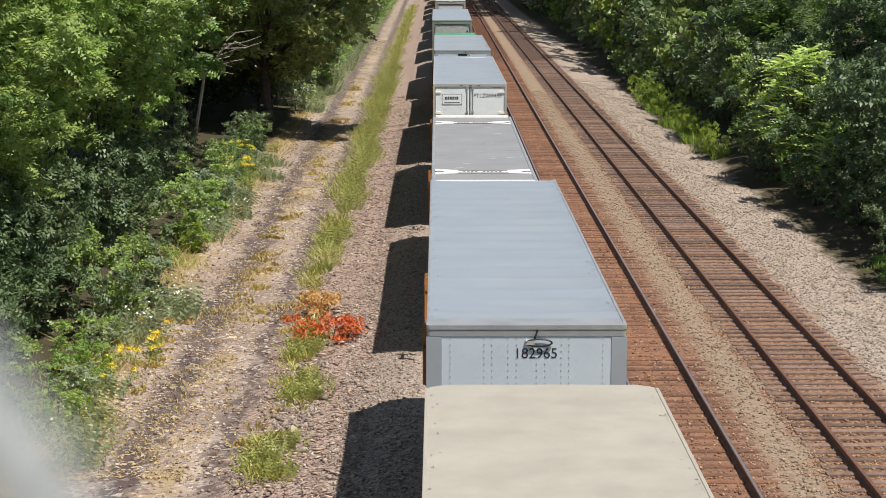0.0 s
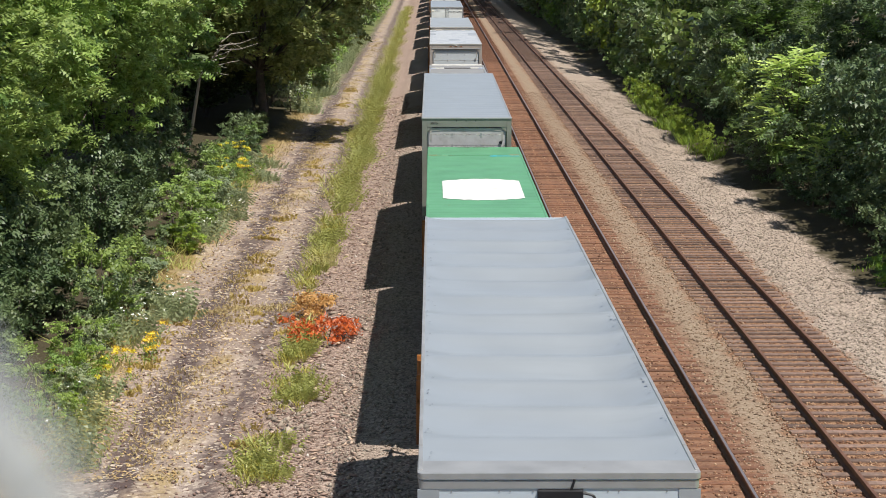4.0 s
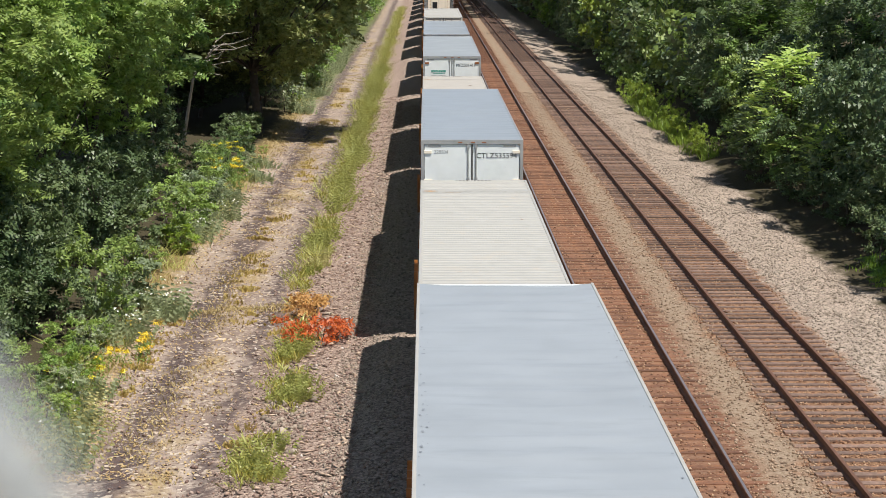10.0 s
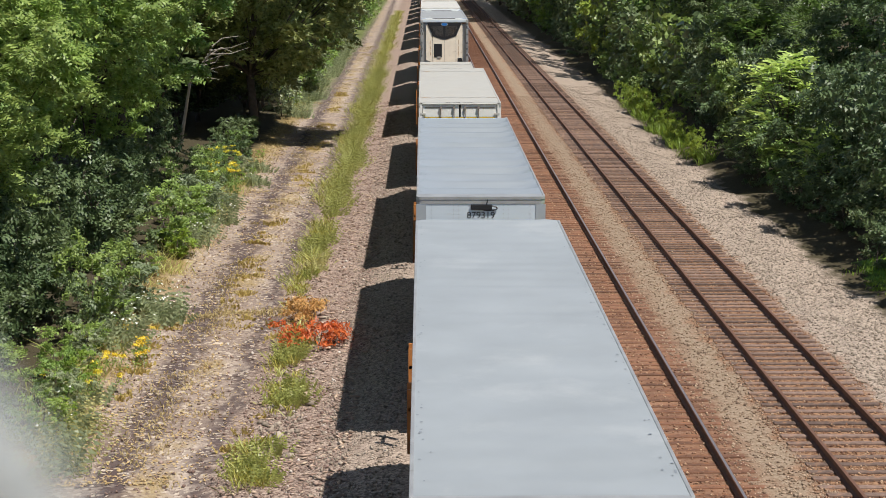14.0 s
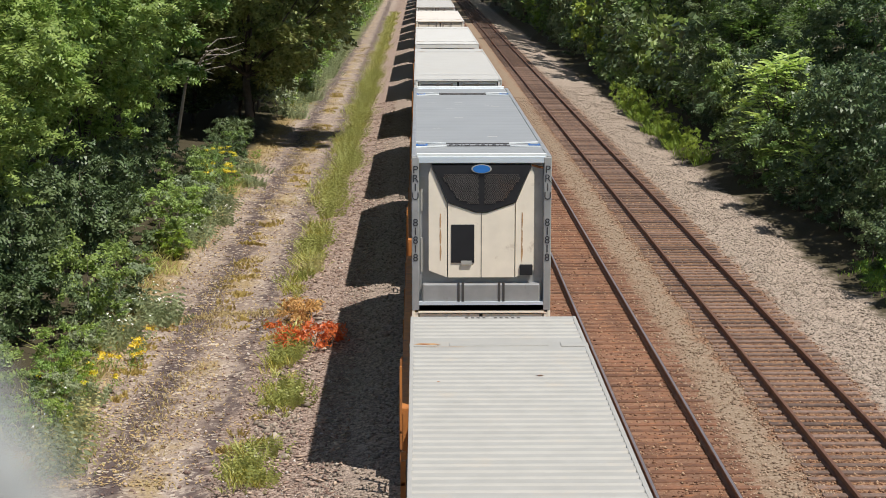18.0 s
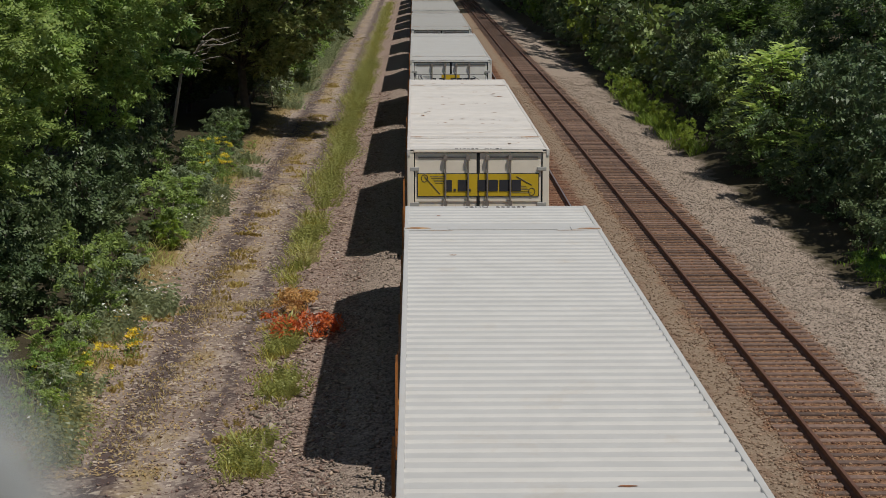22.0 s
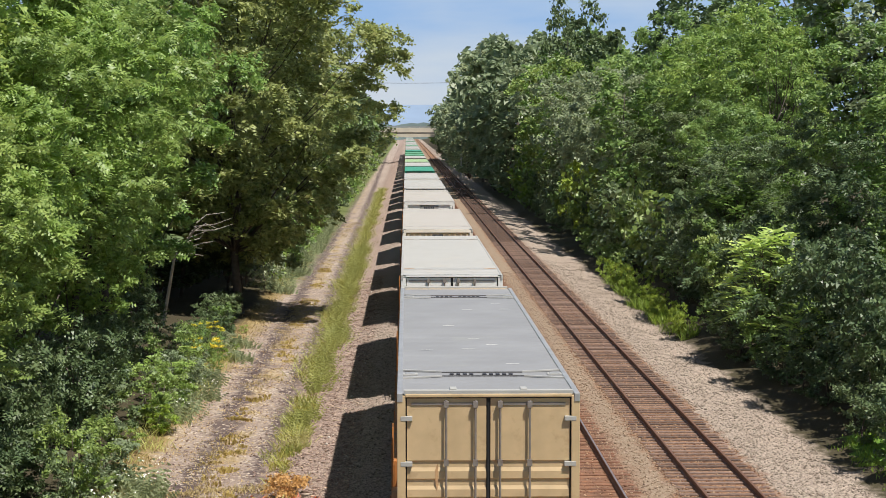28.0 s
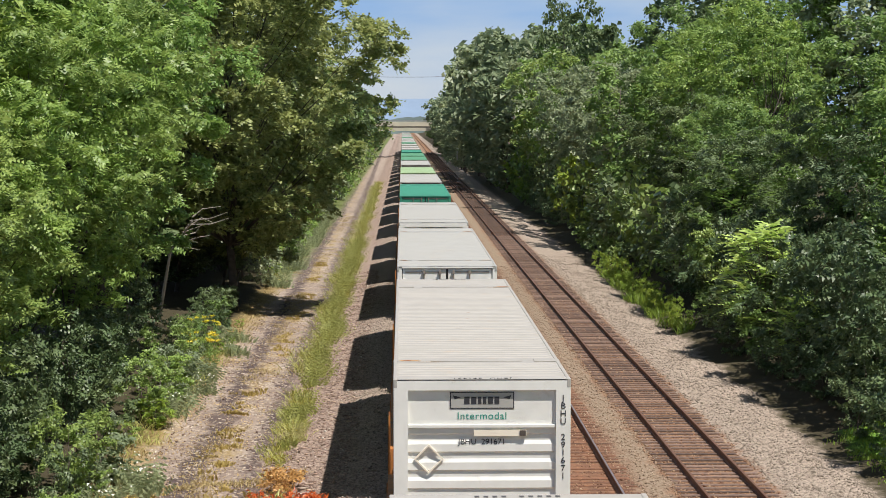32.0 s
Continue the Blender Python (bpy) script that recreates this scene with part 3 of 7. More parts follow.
def container(P, top, kind, spec, L=16.15, H=2.9):
    """A box container; its near end at P along the train, its roof at height top."""
    paint, roofp = spec.get("paint", DOORW if kind in ("door", "front") and "roof_kind" not in spec else WHITE), spec.get("roof", WHITE)
    c = thing(spec.get("name", "freight_container"), spec["label"], "container", "containers on the train")
    if kind == "bare":
        sides = cached(("side", L, H, paint.name), lambda: finish("side_wall", side_sheet(L - 0.2, 0.16, H - 0.06), paint))
        part("side_wall", sides, None, c, at=pose(-1.285, 0.1, 0))
        part("side_wall", sides, None, c, at=pose(1.285, L - 0.1, 0, 0, 0, 180))
        part("frame", cached(("bare", L, H, paint.name), lambda: finish("frame", boxes((-1.28, 1.28, 0, L, 0, 0.16), *[(x - 0.06, x + 0.06, y - 0.06, y + 0.06, 0, H) for x in (-1.235, 1.235) for y in (0.07, L - 0.07)],
                                                                   *[(-1.18, 1.18, y - 0.06, y + 0.06, H - 0.13, H) for y in (0.07, L - 0.07)]), paint)), None, c)
        part("roof", cached(("roof", L, H, roofp.name), lambda: finish("roof", ribbed(0.0, L, 0.242, 0.022, 2.58, H, ()), roofp)), None, c)
        for y, turn in ((0.05, 0), (L - 0.05, 180)):
            part("end_panel", cached(("fe", H, paint.name), lambda: finish("far_end", rib_panel(2.36, 0.16, H - 0.12, 0.27, 0.045), paint)), None, c, at=pose(0, y, 0, 0, 0, turn))
        MOVERS.append((c, P, top - H))
        return c
    sides = cached(("side", L, H, paint.name), lambda: finish("side_wall", side_sheet(L - 0.2, 0.16, H - 0.06), paint))
    part("side_wall", sides, None, c, at=pose(-1.285, 0.1, 0))
    part("side_wall", sides, None, c, at=pose(1.285, L - 0.1, 0, 0, 0, 180))
    part("floor_frame", cached(("floor", L, paint.name), lambda: finish("floor_frame", boxes((-1.28, 1.28, 0.0, L, 0, 0.16)), paint)), None, c)
    plain = ((0, 0.18), (1.72, 2.25), (L - 2.25, L - 1.72), (L - 0.18, L))
    if spec.get("roof_kind", "ribbed") == "ribbed":
        part("roof", cached(("roof", L, H, roofp.name), lambda: finish("roof", ribbed(0.0, L, 0.242, spec.get("ribs", 0.019), 2.48, H, plain), roofp)), None, c)
        for s in (-1, 1):
            part("roof_rail", cached(("rail", L, H, roofp.name), lambda: finish("roof_rail", boxes((-0.028, 0.028, -0.005, L + 0.005, H - 0.12, H + 0.006), bev=0.008), roofp)), None, c, at=pose(s * 1.268, 0, 0))
        for y in (1.98, L - 1.98):
            for s in (-1, 1):
                part("lifting_plate", cached(("lp", roofp.name), lambda: finish("lifting_plate", boxes((-0.17, 0.17, -0.13, 0.13, 0, 0.01), bev=0.004), roofp)), None, c, at=pose(s * 1.07, y, H + 0.002))
        castings(c, H, L, roofp, (1.98, L - 1.98))
        rng = random.Random(int(P * 7))
        for y in (1.98, L - 1.98):
            part("stiffener", cached(("stiff", roofp.name), lambda: finish("stiffener", boxes((-0.72, 0.72, -0.09, 0.09, 0, 0.008), bev=0.003), roofp)), None, c, at=pose(0, y, H + 0.002))
            for s in (-1, 1):
                if rng.random() < spec.get("roof_rust", 0.8):
                    x, dy = s * rng.uniform(1.04, 1.14), rng.uniform(-0.08, 0.0)
                    blotch(c, x, y + dy, H + 0.0135, rng.uniform(0.15, 0.24), rng.uniform(0.06, 0.1), rng, STREAK)
                    blotch(c, x + s * 0.03, y + dy, H + 0.0145, rng.uniform(0.08, 0.15), rng.uniform(0.03, 0.05), rng)
                    blotch(c, s * rng.uniform(0.55, 0.95), y - 0.14, H + 0.0035, rng.uniform(0.2, 0.4), rng.uniform(0.012, 0.02), rng, STREAK)
        for i in range(spec.get("spots", 3)):
            blotch(c, rng.uniform(-1, 1), rng.uniform(0.4, L - 0.4), H + 0.004, rng.uniform(0.02, 0.08), rng.uniform(0.01, 0.04), rng)
        word_bars_roof(c, H, L, spec)
    else:
        reefer_roof(c, H, L, roofp, spec)
    if spec.get("patch"):
        bm = bmesh.new()
        top_edge = [(-0.92 + 1.87 * k / 12, 8.9 + 0.35 * math.sin(math.pi * k / 12) + 0.07 * (k % 2)) for k in range(13)]
        low_edge = [(0.95 - 1.87 * k / 12, 6.0 - 0.3 * math.sin(math.pi * k / 12) - 0.07 * (k % 2)) for k in range(13)]
        bm.faces.new([bm.verts.new((x, y, H + 0.006)) for x, y in low_edge[::-1] + top_edge[::-1]][::1])
        bmesh.ops.recalc_face_normals(bm, faces=bm.faces)
        part("white_patch", bm, DOORW, c, "white scalloped roof patch")
        part("tape", boxes((0.42, 1.22, 13.95, 14.07, H, H + 0.006)), CYAN, c, "torn cyan tape")
        part("tape_end", extrude_poly(bmesh.new(), [(0.42, 13.9), (0.56, 13.9), (0.62, 14.14), (0.5, 14.1)], H, H + 0.008, "xy"), CYAN, c)
    for y in (0.07, L - 0.07):
        for s in (-1, 1):
            part("corner_post", cached(("post", H, paint.name), lambda: finish("corner_post", boxes((-0.06, 0.06, -0.06, 0.06, 0.0, H - 0.03), bev=0.01), paint)), None, c, at=pose(s * 1.235, y, 0))
    if kind != "front":
        part("header", boxes((-1.18, 1.18, 0.0, 0.14, H - (0.055 if kind == "door" else 0.13), H - 0.004), bev=0.012), paint, c)
    if kind == "door":
        # added black plate: draws the shade in the gap behind the doors
        part("shade_plate", boxes((-1.175, 1.175, 0.09, 0.14, 0.1, H - 0.056)), BLACK, c, "dark gap round the doors")
    part("far_header", boxes((-1.18, 1.18, L - 0.14, L, H - 0.13, H - 0.004), bev=0.012), paint, c)
    part("far_end", cached(("fe", H, paint.name), lambda: finish("far_end", rib_panel(2.36, 0.16, H - 0.12, 0.27, 0.045), paint)), None, c, at=pose(0, L - 0.05, 0, 0, 0, 180))
    endp = spec.get("door_paint", DOORW)
    if kind == "door":
        door_end(c, H, endp, spec)
    elif kind == "front":
        front_end(c, H, endp, spec)
    elif kind == "reefer":
        reefer_end(c, H, spec)
    elif kind == "ribs":
        rib_end(c, H, spec)
    else:
        part("end_panel", cached(("plain", H, endp.name), lambda: finish("end_panel", rib_panel(2.36, 0.16, H - 0.13, 0.27, 0.05), endp)), None, c, at=pose(0, 0.05, 0))
    MOVERS.append((c, P, top - H))
    return c


def blotch(c, x, y, z, rx, ry, rng, material=None, name="rust_stain"):
    bm = bmesh.new()
    n = 13
    va = [bm.verts.new((x + rx * rng.uniform(0.68, 1) * math.cos(2 * math.pi * k / n), y + ry * rng.uniform(0.6, 1) * math.sin(2 * math.pi * k / n), z)) for k in range(n)]
    bm.faces.new(va)
    part(name, bm, material or RUST, c)


def word_bars_roof(c, H, L, spec):
    """The container's number across its roof near both ends, read from outside."""
    for y, turn in ((0.10, 180), (L - 0.10, 0)):
        if spec.get("number"):
            text("  ".join(spec["number"]), c, 0.13, pose(0, y, H + 0.001, 0, 0, turn), STEEL, spread=1.15)
            continue
        bar = cached(("roof_bar",), lambda: finish("lettering_bar", boxes((-0.022, 0.025, -0.035, 0.035, 0, 0.003)), STEEL))
        for k in range(10):
            if k != 4:
                part("lettering_bar", bar, None, c, at=pose(-0.42 + k * 0.09, y, H + 0.001))


def reefer_roof(c, H, L, roofp, spec):
    """Flat sheet roof with pale chevron trims and casting pockets near both ends."""
    part("roof", cached(("flat", L, H, roofp.name), lambda: finish("roof", ribbed(0.1, L - 0.1, 0.61, 0.006, 2.44, H - 0.012), roofp)), None, c)
    trim = spec.get("trim", WHITE)
    for s in (-1, 1):
        part("roof_rail", cached(("rrail", L, H), lambda: finish("roof_rail", boxes((-0.04, 0.04, 0.0, L, H - 0.12, H + 0.004), bev=0.008), GALV)), None, c, at=pose(s * 1.255, 0, 0))
    for y0, f in ((1.98, 1), (L - 1.98, -1)):
        for e in (-1, 1):
            for s in (-1, 1):
                part("chevron_trim", extrude_poly(bmesh.new(), [(s * 0.62, y0 + e * 0.20), (s * 0.62, y0 + e * 0.25), (s * 1.21, y0 + e * 0.46), (s * 1.21, y0 + e * 0.40)], H - 0.01, H + 0.012, "xy"), trim, c)
            part("recess_edge", boxes((-0.62, 0.62, y0 + e * 0.2 - 0.011, y0 + e * 0.2 + 0.011, H - 0.01, H + 0.004)), STEEL, c)
        if spec.get("band"):
            for s in (-1, 1):
                part("band_panel", extrude_poly(bmesh.new(), [(s * 0.62, y0 - 0.2), (s * 0.62, y0 + 0.2), (s * 1.21, y0 + 0.41), (s * 1.21, y0 - 0.41)][::s], H - 0.01, H + 0.006, "xy"), trim, c)
            part("band_panel", boxes((-0.62, 0.62, y0 - 0.175, y0 + 0.175, H - 0.01, H - 0.002)), trim, c)
        for s in (-1, 1):
            part("casting_surround", boxes((s * 1.1 - 0.11, s * 1.1 + 0.11, y0 - 0.10, y0 + 0.10, H - 0.01, H + 0.006)), spec.get("pocket", BLUE), c)
            part("casting_pocket", boxes((s * 1.1 - 0.075, s * 1.1 + 0.075, y0 - 0.06, y0 + 0.06, H + 0.0, H + 0.02), bev=0.006), GALV, c)
        if spec.get("roof_words"):
            text(spec["roof_words"], c, 0.19, pose(0, y0, H - 0.008, 0, 0, 0), INK, spread=1.15)
        else:
            for k in range(10):
                if k != 4:
                    part("lettering_bar", boxes((-0.5 + k * 0.1, -0.44 + k * 0.1, y0 - 0.06, y0 + 0.06, H - 0.01, H + 0.003)), INK, c)
    for y in (0.05, L - 0.05):
        part("end_bar", boxes((-1.2, 1.2, y - 0.04, y + 0.04, H - 0.02, H + 0.05), bev=0.01), trim, c)
    for x in (() if spec.get("band") or spec.get("roof_words") == "PRIU 081818" else (-0.5, 0.5)):
        part("bracket", boxes((x - 0.05, x + 0.05, 0.02, 0.22, H - 0.01, H + 0.07), bev=0.01), trim, c)
    rng = random.Random(int(L * 10) + len(spec["label"]))
    for i in range(9):
        part("scratch", boxes((-0.1, 0.1, -0.008, 0.008, 0, 0.002)), DOORW, c, at=pose(rng.uniform(-0.9, 0.9), rng.uniform(2.6, L - 2.6), H - 0.005))


def reefer_end(c, H, spec):
    """Cooling unit in the nose: black grille hood over cream panels between numbered posts."""
    part("bulkhead", boxes((-1.18, 1.18, 0.20, 0.24, 0.1, H - 0.12)), GALV, c)
    hood = [(-0.92, H - 0.16), (0.92, H - 0.16), (0.62, H - 0.86), (0.1, H - 1.04), (-0.1, H - 1.04), (-0.62, H - 0.86)]
    part("grille_hood", extrude_poly(bmesh.new(), hood, 0.02, 0.2), BLACK, c, "black plastic hood")
    for s in (-1, 1):
        bm = bmesh.new()
        for i in range(15):
            for j in range(11):
                x, z = 0.07 + 0.043 * (i + 0.5 * (j % 2)), H - 0.36 - 0.05 * j
                lim = 0.74 - 0.33 * max(0, (H - 0.36 - z) / 0.5) if z < H - 0.5 else 0.74
                if x < lim and z > H - 0.93 + 0.17 * x / 0.6:
                    for dx, dz in ((0.02, 0.024), (-0.02, 0.024)):
                        tube(bm, (s * (x - dx), 0.012, z - dz), (s * (x + dx), 0.012, z + dz), 0.0065, 4)
        part("grille_mesh", bm, STEEL, c, "dark wire grille")
    part("badge", tube(bmesh.new(), (0, -0.012, 0), (0, 0.02, 0), 0.085, 24), BLUE, c, "blue oval badge with pale rim", at=Matrix.LocRotScale((0, 0, H - 0.235), None, (1.9, 1, 0.85)))
    part("badge_rim", tube(bmesh.new(), (0, -0.006, 0), (0, 0.02, 0), 0.1, 24), WHITE, c, at=Matrix.LocRotScale((0, 0, H - 0.235), None, (1.9, 1, 0.85)))
    mid = [(-0.62, H - 0.88), (-0.1, H - 1.06), (0.1, H - 1.06), (0.62, H - 0.88), (0.62, 0.62), (-0.62, 0.62)]
    part("lower_cowl", extrude_poly(bmesh.new(), mid, 0.04, 0.2), CREAM, c)
    for s in (-1, 1):
        pan = [(s * 0.64, 0.62), (s * 0.64, H - 0.88), (s * 0.93, H - 0.2), (s * 0.98, H - 0.35), (s * 0.98, 0.75)]
        part("side_cowl", extrude_poly(bmesh.new(), pan, 0.06, 0.2), CREAM, c)
        part("post", boxes((s * 1.225 - 0.065, s * 1.225 + 0.065, -0.01, 0.12, 0.0, H - 0.02), bev=0.01), GALV, c)
        for i, ch in enumerate("PRIU  81818"):
            if ch != " ":
                text(ch, c, 0.2, at_face(s * 1.225, -0.016, H - 0.25 - 0.165 * i), INK)
        rust = random.Random(5 + s)
        for i in range(3):
            bm = bmesh.new()
            z, h, w = H - 1.2 - 0.3 * i, 0.22, 0.02
            bm.faces.new([bm.verts.new((s * 0.76 + w * rust.uniform(0.4, 1) * math.cos(-0.8 * k), 0.056, z + h * rust.uniform(0.5, 1) * math.sin(-0.8 * k))) for k in range(8)])
            part("rust_streak", bm, STREAK, c)
    part("cowl_seam", boxes((-0.006, 0.006, 0.034, 0.05, 0.62, H - 1.07)), STEEL, c)
    part("control_window", boxes((-0.56, -0.13, 0.02, 0.05, H - 2.0, H - 1.28), bev=0.008), BLACK, c, "dark control window")
    part("latch_plate", boxes((-0.38, -0.18, 0.0, 0.05, H - 2.03, H - 1.96)), WHITE, c)
    part("vent_box", boxes((0.72, 0.96, 0.02, 0.08, 0.66, 0.86), bev=0.01), BLACK, c)
    part("fuel_tank", boxes((-1.1, 1.1, 0.03, 0.2, 0.12, 0.5), bev=0.03), GALV, c, "ribbed steel fuel tank")
    for x in (-0.42, -0.34, 0.34, 0.42):
        part("tank_strap", boxes((x - 0.02, x + 0.02, 0.015, 0.06, 0.11, 0.52)), STEEL, c)
    part("sill", boxes((-1.16, 1.16, 0.0, 0.2, 0.0, 0.1)), GALV, c)
    part("stripe_left", boxes((-1.13, -1.05, 0.185, 0.205, H - 1.05, H - 0.4), (-1.13, -1.05, 0.185, 0.205, 0.7, H - 1.55)), WHITE, c)
    part("hose", tube(bmesh.new(), (0.93, 0.05, H - 0.17), (1.14, 0.05, H - 0.22), 0.02), RUST, c)


def rib_end(c, H, spec):
    """Tan end wall with upright ribs and a dark vent."""
    bm = boxes((-1.17, 1.17, 0.06, 0.09, 0.14, H - 0.12))
    part("end_panel", bm, TAN, c)
    for k in range(11):
        x = -1.08 + k * 0.216
        part("rib", boxes((x - 0.035, x + 0.035, 0.02, 0.08, 0.14, H - 0.16), bev=0.01), TAN, c)
    part("vent", boxes((-0.2, 0.2, 0.0, 0.06, H - 0.42, H - 0.22)), BLACK, c, "dark vent opening")
    part("vent_flap", boxes((-0.2, 0.2, -0.03, 0.04, H - 0.22, H - 0.19)), STEEL, c)
    word_bars(c, -0.5, 0.5, H - 0.52, 0.11, 0.02, INK, 3)


def rounded_outline(w, y0, y1, r, n=5):
    """Plan of a trailer body with rounded corners at its near end."""
    pts = [(-w / 2, y1)]
    for k in range(n + 1):
        a = math.pi + math.pi / 2 * k / n
        pts.append((-w / 2 + r + r * math.cos(a), y0 + r + r * math.sin(a)))
    for k in range(n + 1):
        a = -math.pi / 2 + math.pi / 2 * k / n
        pts.append((w / 2 - r + r * math.cos(a), y0 + r + r * math.sin(a)))
    pts.append((w / 2, y1))
    return pts


def sagging_roof(L, w, z, seed, pitch=0.61, dip=0.022, y0=0.03, far=0.0):
    """Thin sheet stretched over bows: shallow crosswise swells and creases."""
    rng = random.Random(seed)
    bm = bmesh.new()
    ny, nx = int(L / 0.1), 8
    amp = [rng.uniform(0.35, 1.0) for _ in range(int(L / pitch) + 2)]
    rows = []
    for j in range(ny + 1):
        y = y0 + (L - 2 * y0) * j / ny
        u = (y / pitch) % 1
        d = -dip * amp[int(y / pitch)] * max(0.0, math.sin(math.pi * u)) ** 0.9
        row = []
        for i in range(nx + 1):
            gone = max(0.0, far - (L - y0 - y))
            x = (-w / 2 + w * i / nx) * (1 - 2 * (far - math.sqrt(max(0.0, far * far - gone * gone))) / w)
            edge = 1 - abs(2 * i / nx - 1) ** 6
            row.append(bm.verts.new((x, y, z + (d * (0.45 + 0.55 * i / nx) + 0.014 * noise.noise(Vector((x * 0.7, y * 2.4, seed)))) * edge)))
        rows.append(row)
    for a, b in zip(rows, rows[1:]):
        for i in range(nx):
            bm.faces.new((a[i], a[i + 1], b[i + 1], b[i]))
    lo = [bm.verts.new(p) for p in ((-w / 2, y0, z - 0.3), (w / 2, y0, z - 0.3), (w / 2, L - y0, z - 0.3), (-w / 2, L - y0, z - 0.3))]
    bm.faces.new(lo[::-1])
    return bm


def roof_wear(tr, L, H, seed, count, paint):
    """Flecks of worn paint, along the edges of the sheet."""
    rng = random.Random(seed)
    bm = bmesh.new()
    for i in range(count):
        x = rng.choice((-1, 1)) * (1.235 - min(0.16, abs(rng.gauss(0, 0.05))))
        y, r, a = rng.uniform(0.3, L - 0.4), rng.uniform(0.006, 0.02), rng.uniform(0, 3)
        bm.faces.new([bm.verts.new((x + r * rng.uniform(0.6, 1.2) * math.cos(a + 1.257 * k), y + 1.5 * r * rng.uniform(0.6, 1.2) * math.sin(a + 1.257 * k), H + 0.001)) for k in range(5)])
    tagged(part("worn_flecks", bm, paint, tr), kind="stuff")


def trailer(P, top, kind, spec, L=16.15, H=2.78):
    """A highway trailer on its wheels; base of the body at z = 0, wheels below."""
    tr = thing("semi_trailer", spec["label"], "trailer", "trailers on the train")
    paint, roofp = spec.get("paint", DOORW), spec.get("roof", ALU)
    r = spec.get("radius", 0.02)
    far = 0.2 if kind != "nose" or spec.get("far_round") else 0.0
    seed = int(P) + 3
    roof = part("roof", sagging_roof(L, WC - 0.06, H - 0.004, seed, spec.get("pitch", 0.61), spec.get("dip", 0.04), far=far), roofp, tr, smooth=True)
    trim = spec.get("trim", GALV)
    for s in (-1, 1):
        part("side_wall", cached(("tside", L, H, paint.name), lambda: finish("side_wall", side_sheet(L - 0.24, 0.0, H - 0.09, 0.6, 0.012), paint)), None, tr, at=pose(-1.275, 0.12, 0) if s < 0 else pose(1.275, L - 0.12, 0, 0, 0, 180))
        part("top_rail", cached(("trail", L, H, trim.name, far), lambda: finish("top_rail", boxes((-0.02, 0.02, 0.1, L - far, H - 0.13, H + 0.006), bev=0.006), trim)), None, tr, at=pose(s * 1.275, 0, 0))
    part("floor", cached(("tfloor", L), lambda: finish("floor", boxes((-1.27, 1.27, 0.05, L - 0.02, -0.12, 0.02)), STEEL)), None, tr)
    if far:
        turned = [(-x, L - y) for x, y in rounded_outline(WC - 0.02, 0.0, 0.3, far)]
        part("far_wall", cached(("tfar", L, H, paint.name, far), lambda: finish("far_wall", extrude_poly(bmesh.new(), turned, 0.0, H - 0.03, "xy"), paint)), None, tr)
    else:
        part("far_wall", cached(("tfar", L, H, paint.name), lambda: finish("far_wall", boxes((-1.25, 1.25, L - 0.06, L, 0.0, H - 0.02)), paint)), None, tr)
    roof_wear(tr, L, H, seed, spec.get("flecks", 90), spec.get("fleck_paint", FLECK))
    if kind == "nose":
        trailer_nose(tr, H, paint, spec, r)
    elif kind == "swing":
        trailer_swing(tr, H, paint, spec)
    else:
        trailer_rollup(tr, H, paint, spec)
    # running gear; the doors are at the tail, over the wheels
    tail = L - 1.9 if kind == "nose" else 1.9
    nose = 2.6 if kind == "nose" else L - 2.6
    wheel = cached(("wheel",), lambda: finish("wheel", tube(bmesh.new(), (-0.14, 0, 0), (0.14, 0, 0), 0.5, 20), RUBBER))
    hub = cached(("hub",), lambda: finish("hub", tube(bmesh.new(), (-0.16, 0, 0), (0.16, 0, 0), 0.24, 14), GALV))
    for dy in (-0.62, 0.62):
        part("axle", boxes((-1.1, 1.1, tail + dy - 0.06, tail + dy + 0.06, -0.62, -0.5)), STEEL, tr)
        for x in (-1.1, -0.78, 0.78, 1.1):
            wh = part("wheel", wheel, None, tr, "black rubber tyre", at=pose(x, tail + dy, -0.56))
            part("hub", hub, None, wh)
    part("bogie_frame", boxes((-0.55, -0.45, tail - 1.3, tail + 1.3, -0.45, -0.12), (0.45, 0.55, tail - 1.3, tail + 1.3, -0.45, -0.12)), STEEL, tr)
    for s in (-1, 1):
        part("landing_leg", boxes((s * 0.75 - 0.06, s * 0.75 + 0.06, nose - 0.06, nose + 0.06, -0.95, -0.12)), STEEL, tr)
    for m in spec.get("marks", ()):
        x0, x1, y0, y1, mt = m
        part("roof_patch", boxes((x0, x1, y0, y1, H - 0.01, H + 0.006)), mt, tr, "grey repair patch")
    MOVERS.append((tr, P, top - H, spec.get("rise", 0.0) / L, spec.get("aside", 0.0)))
    return tr


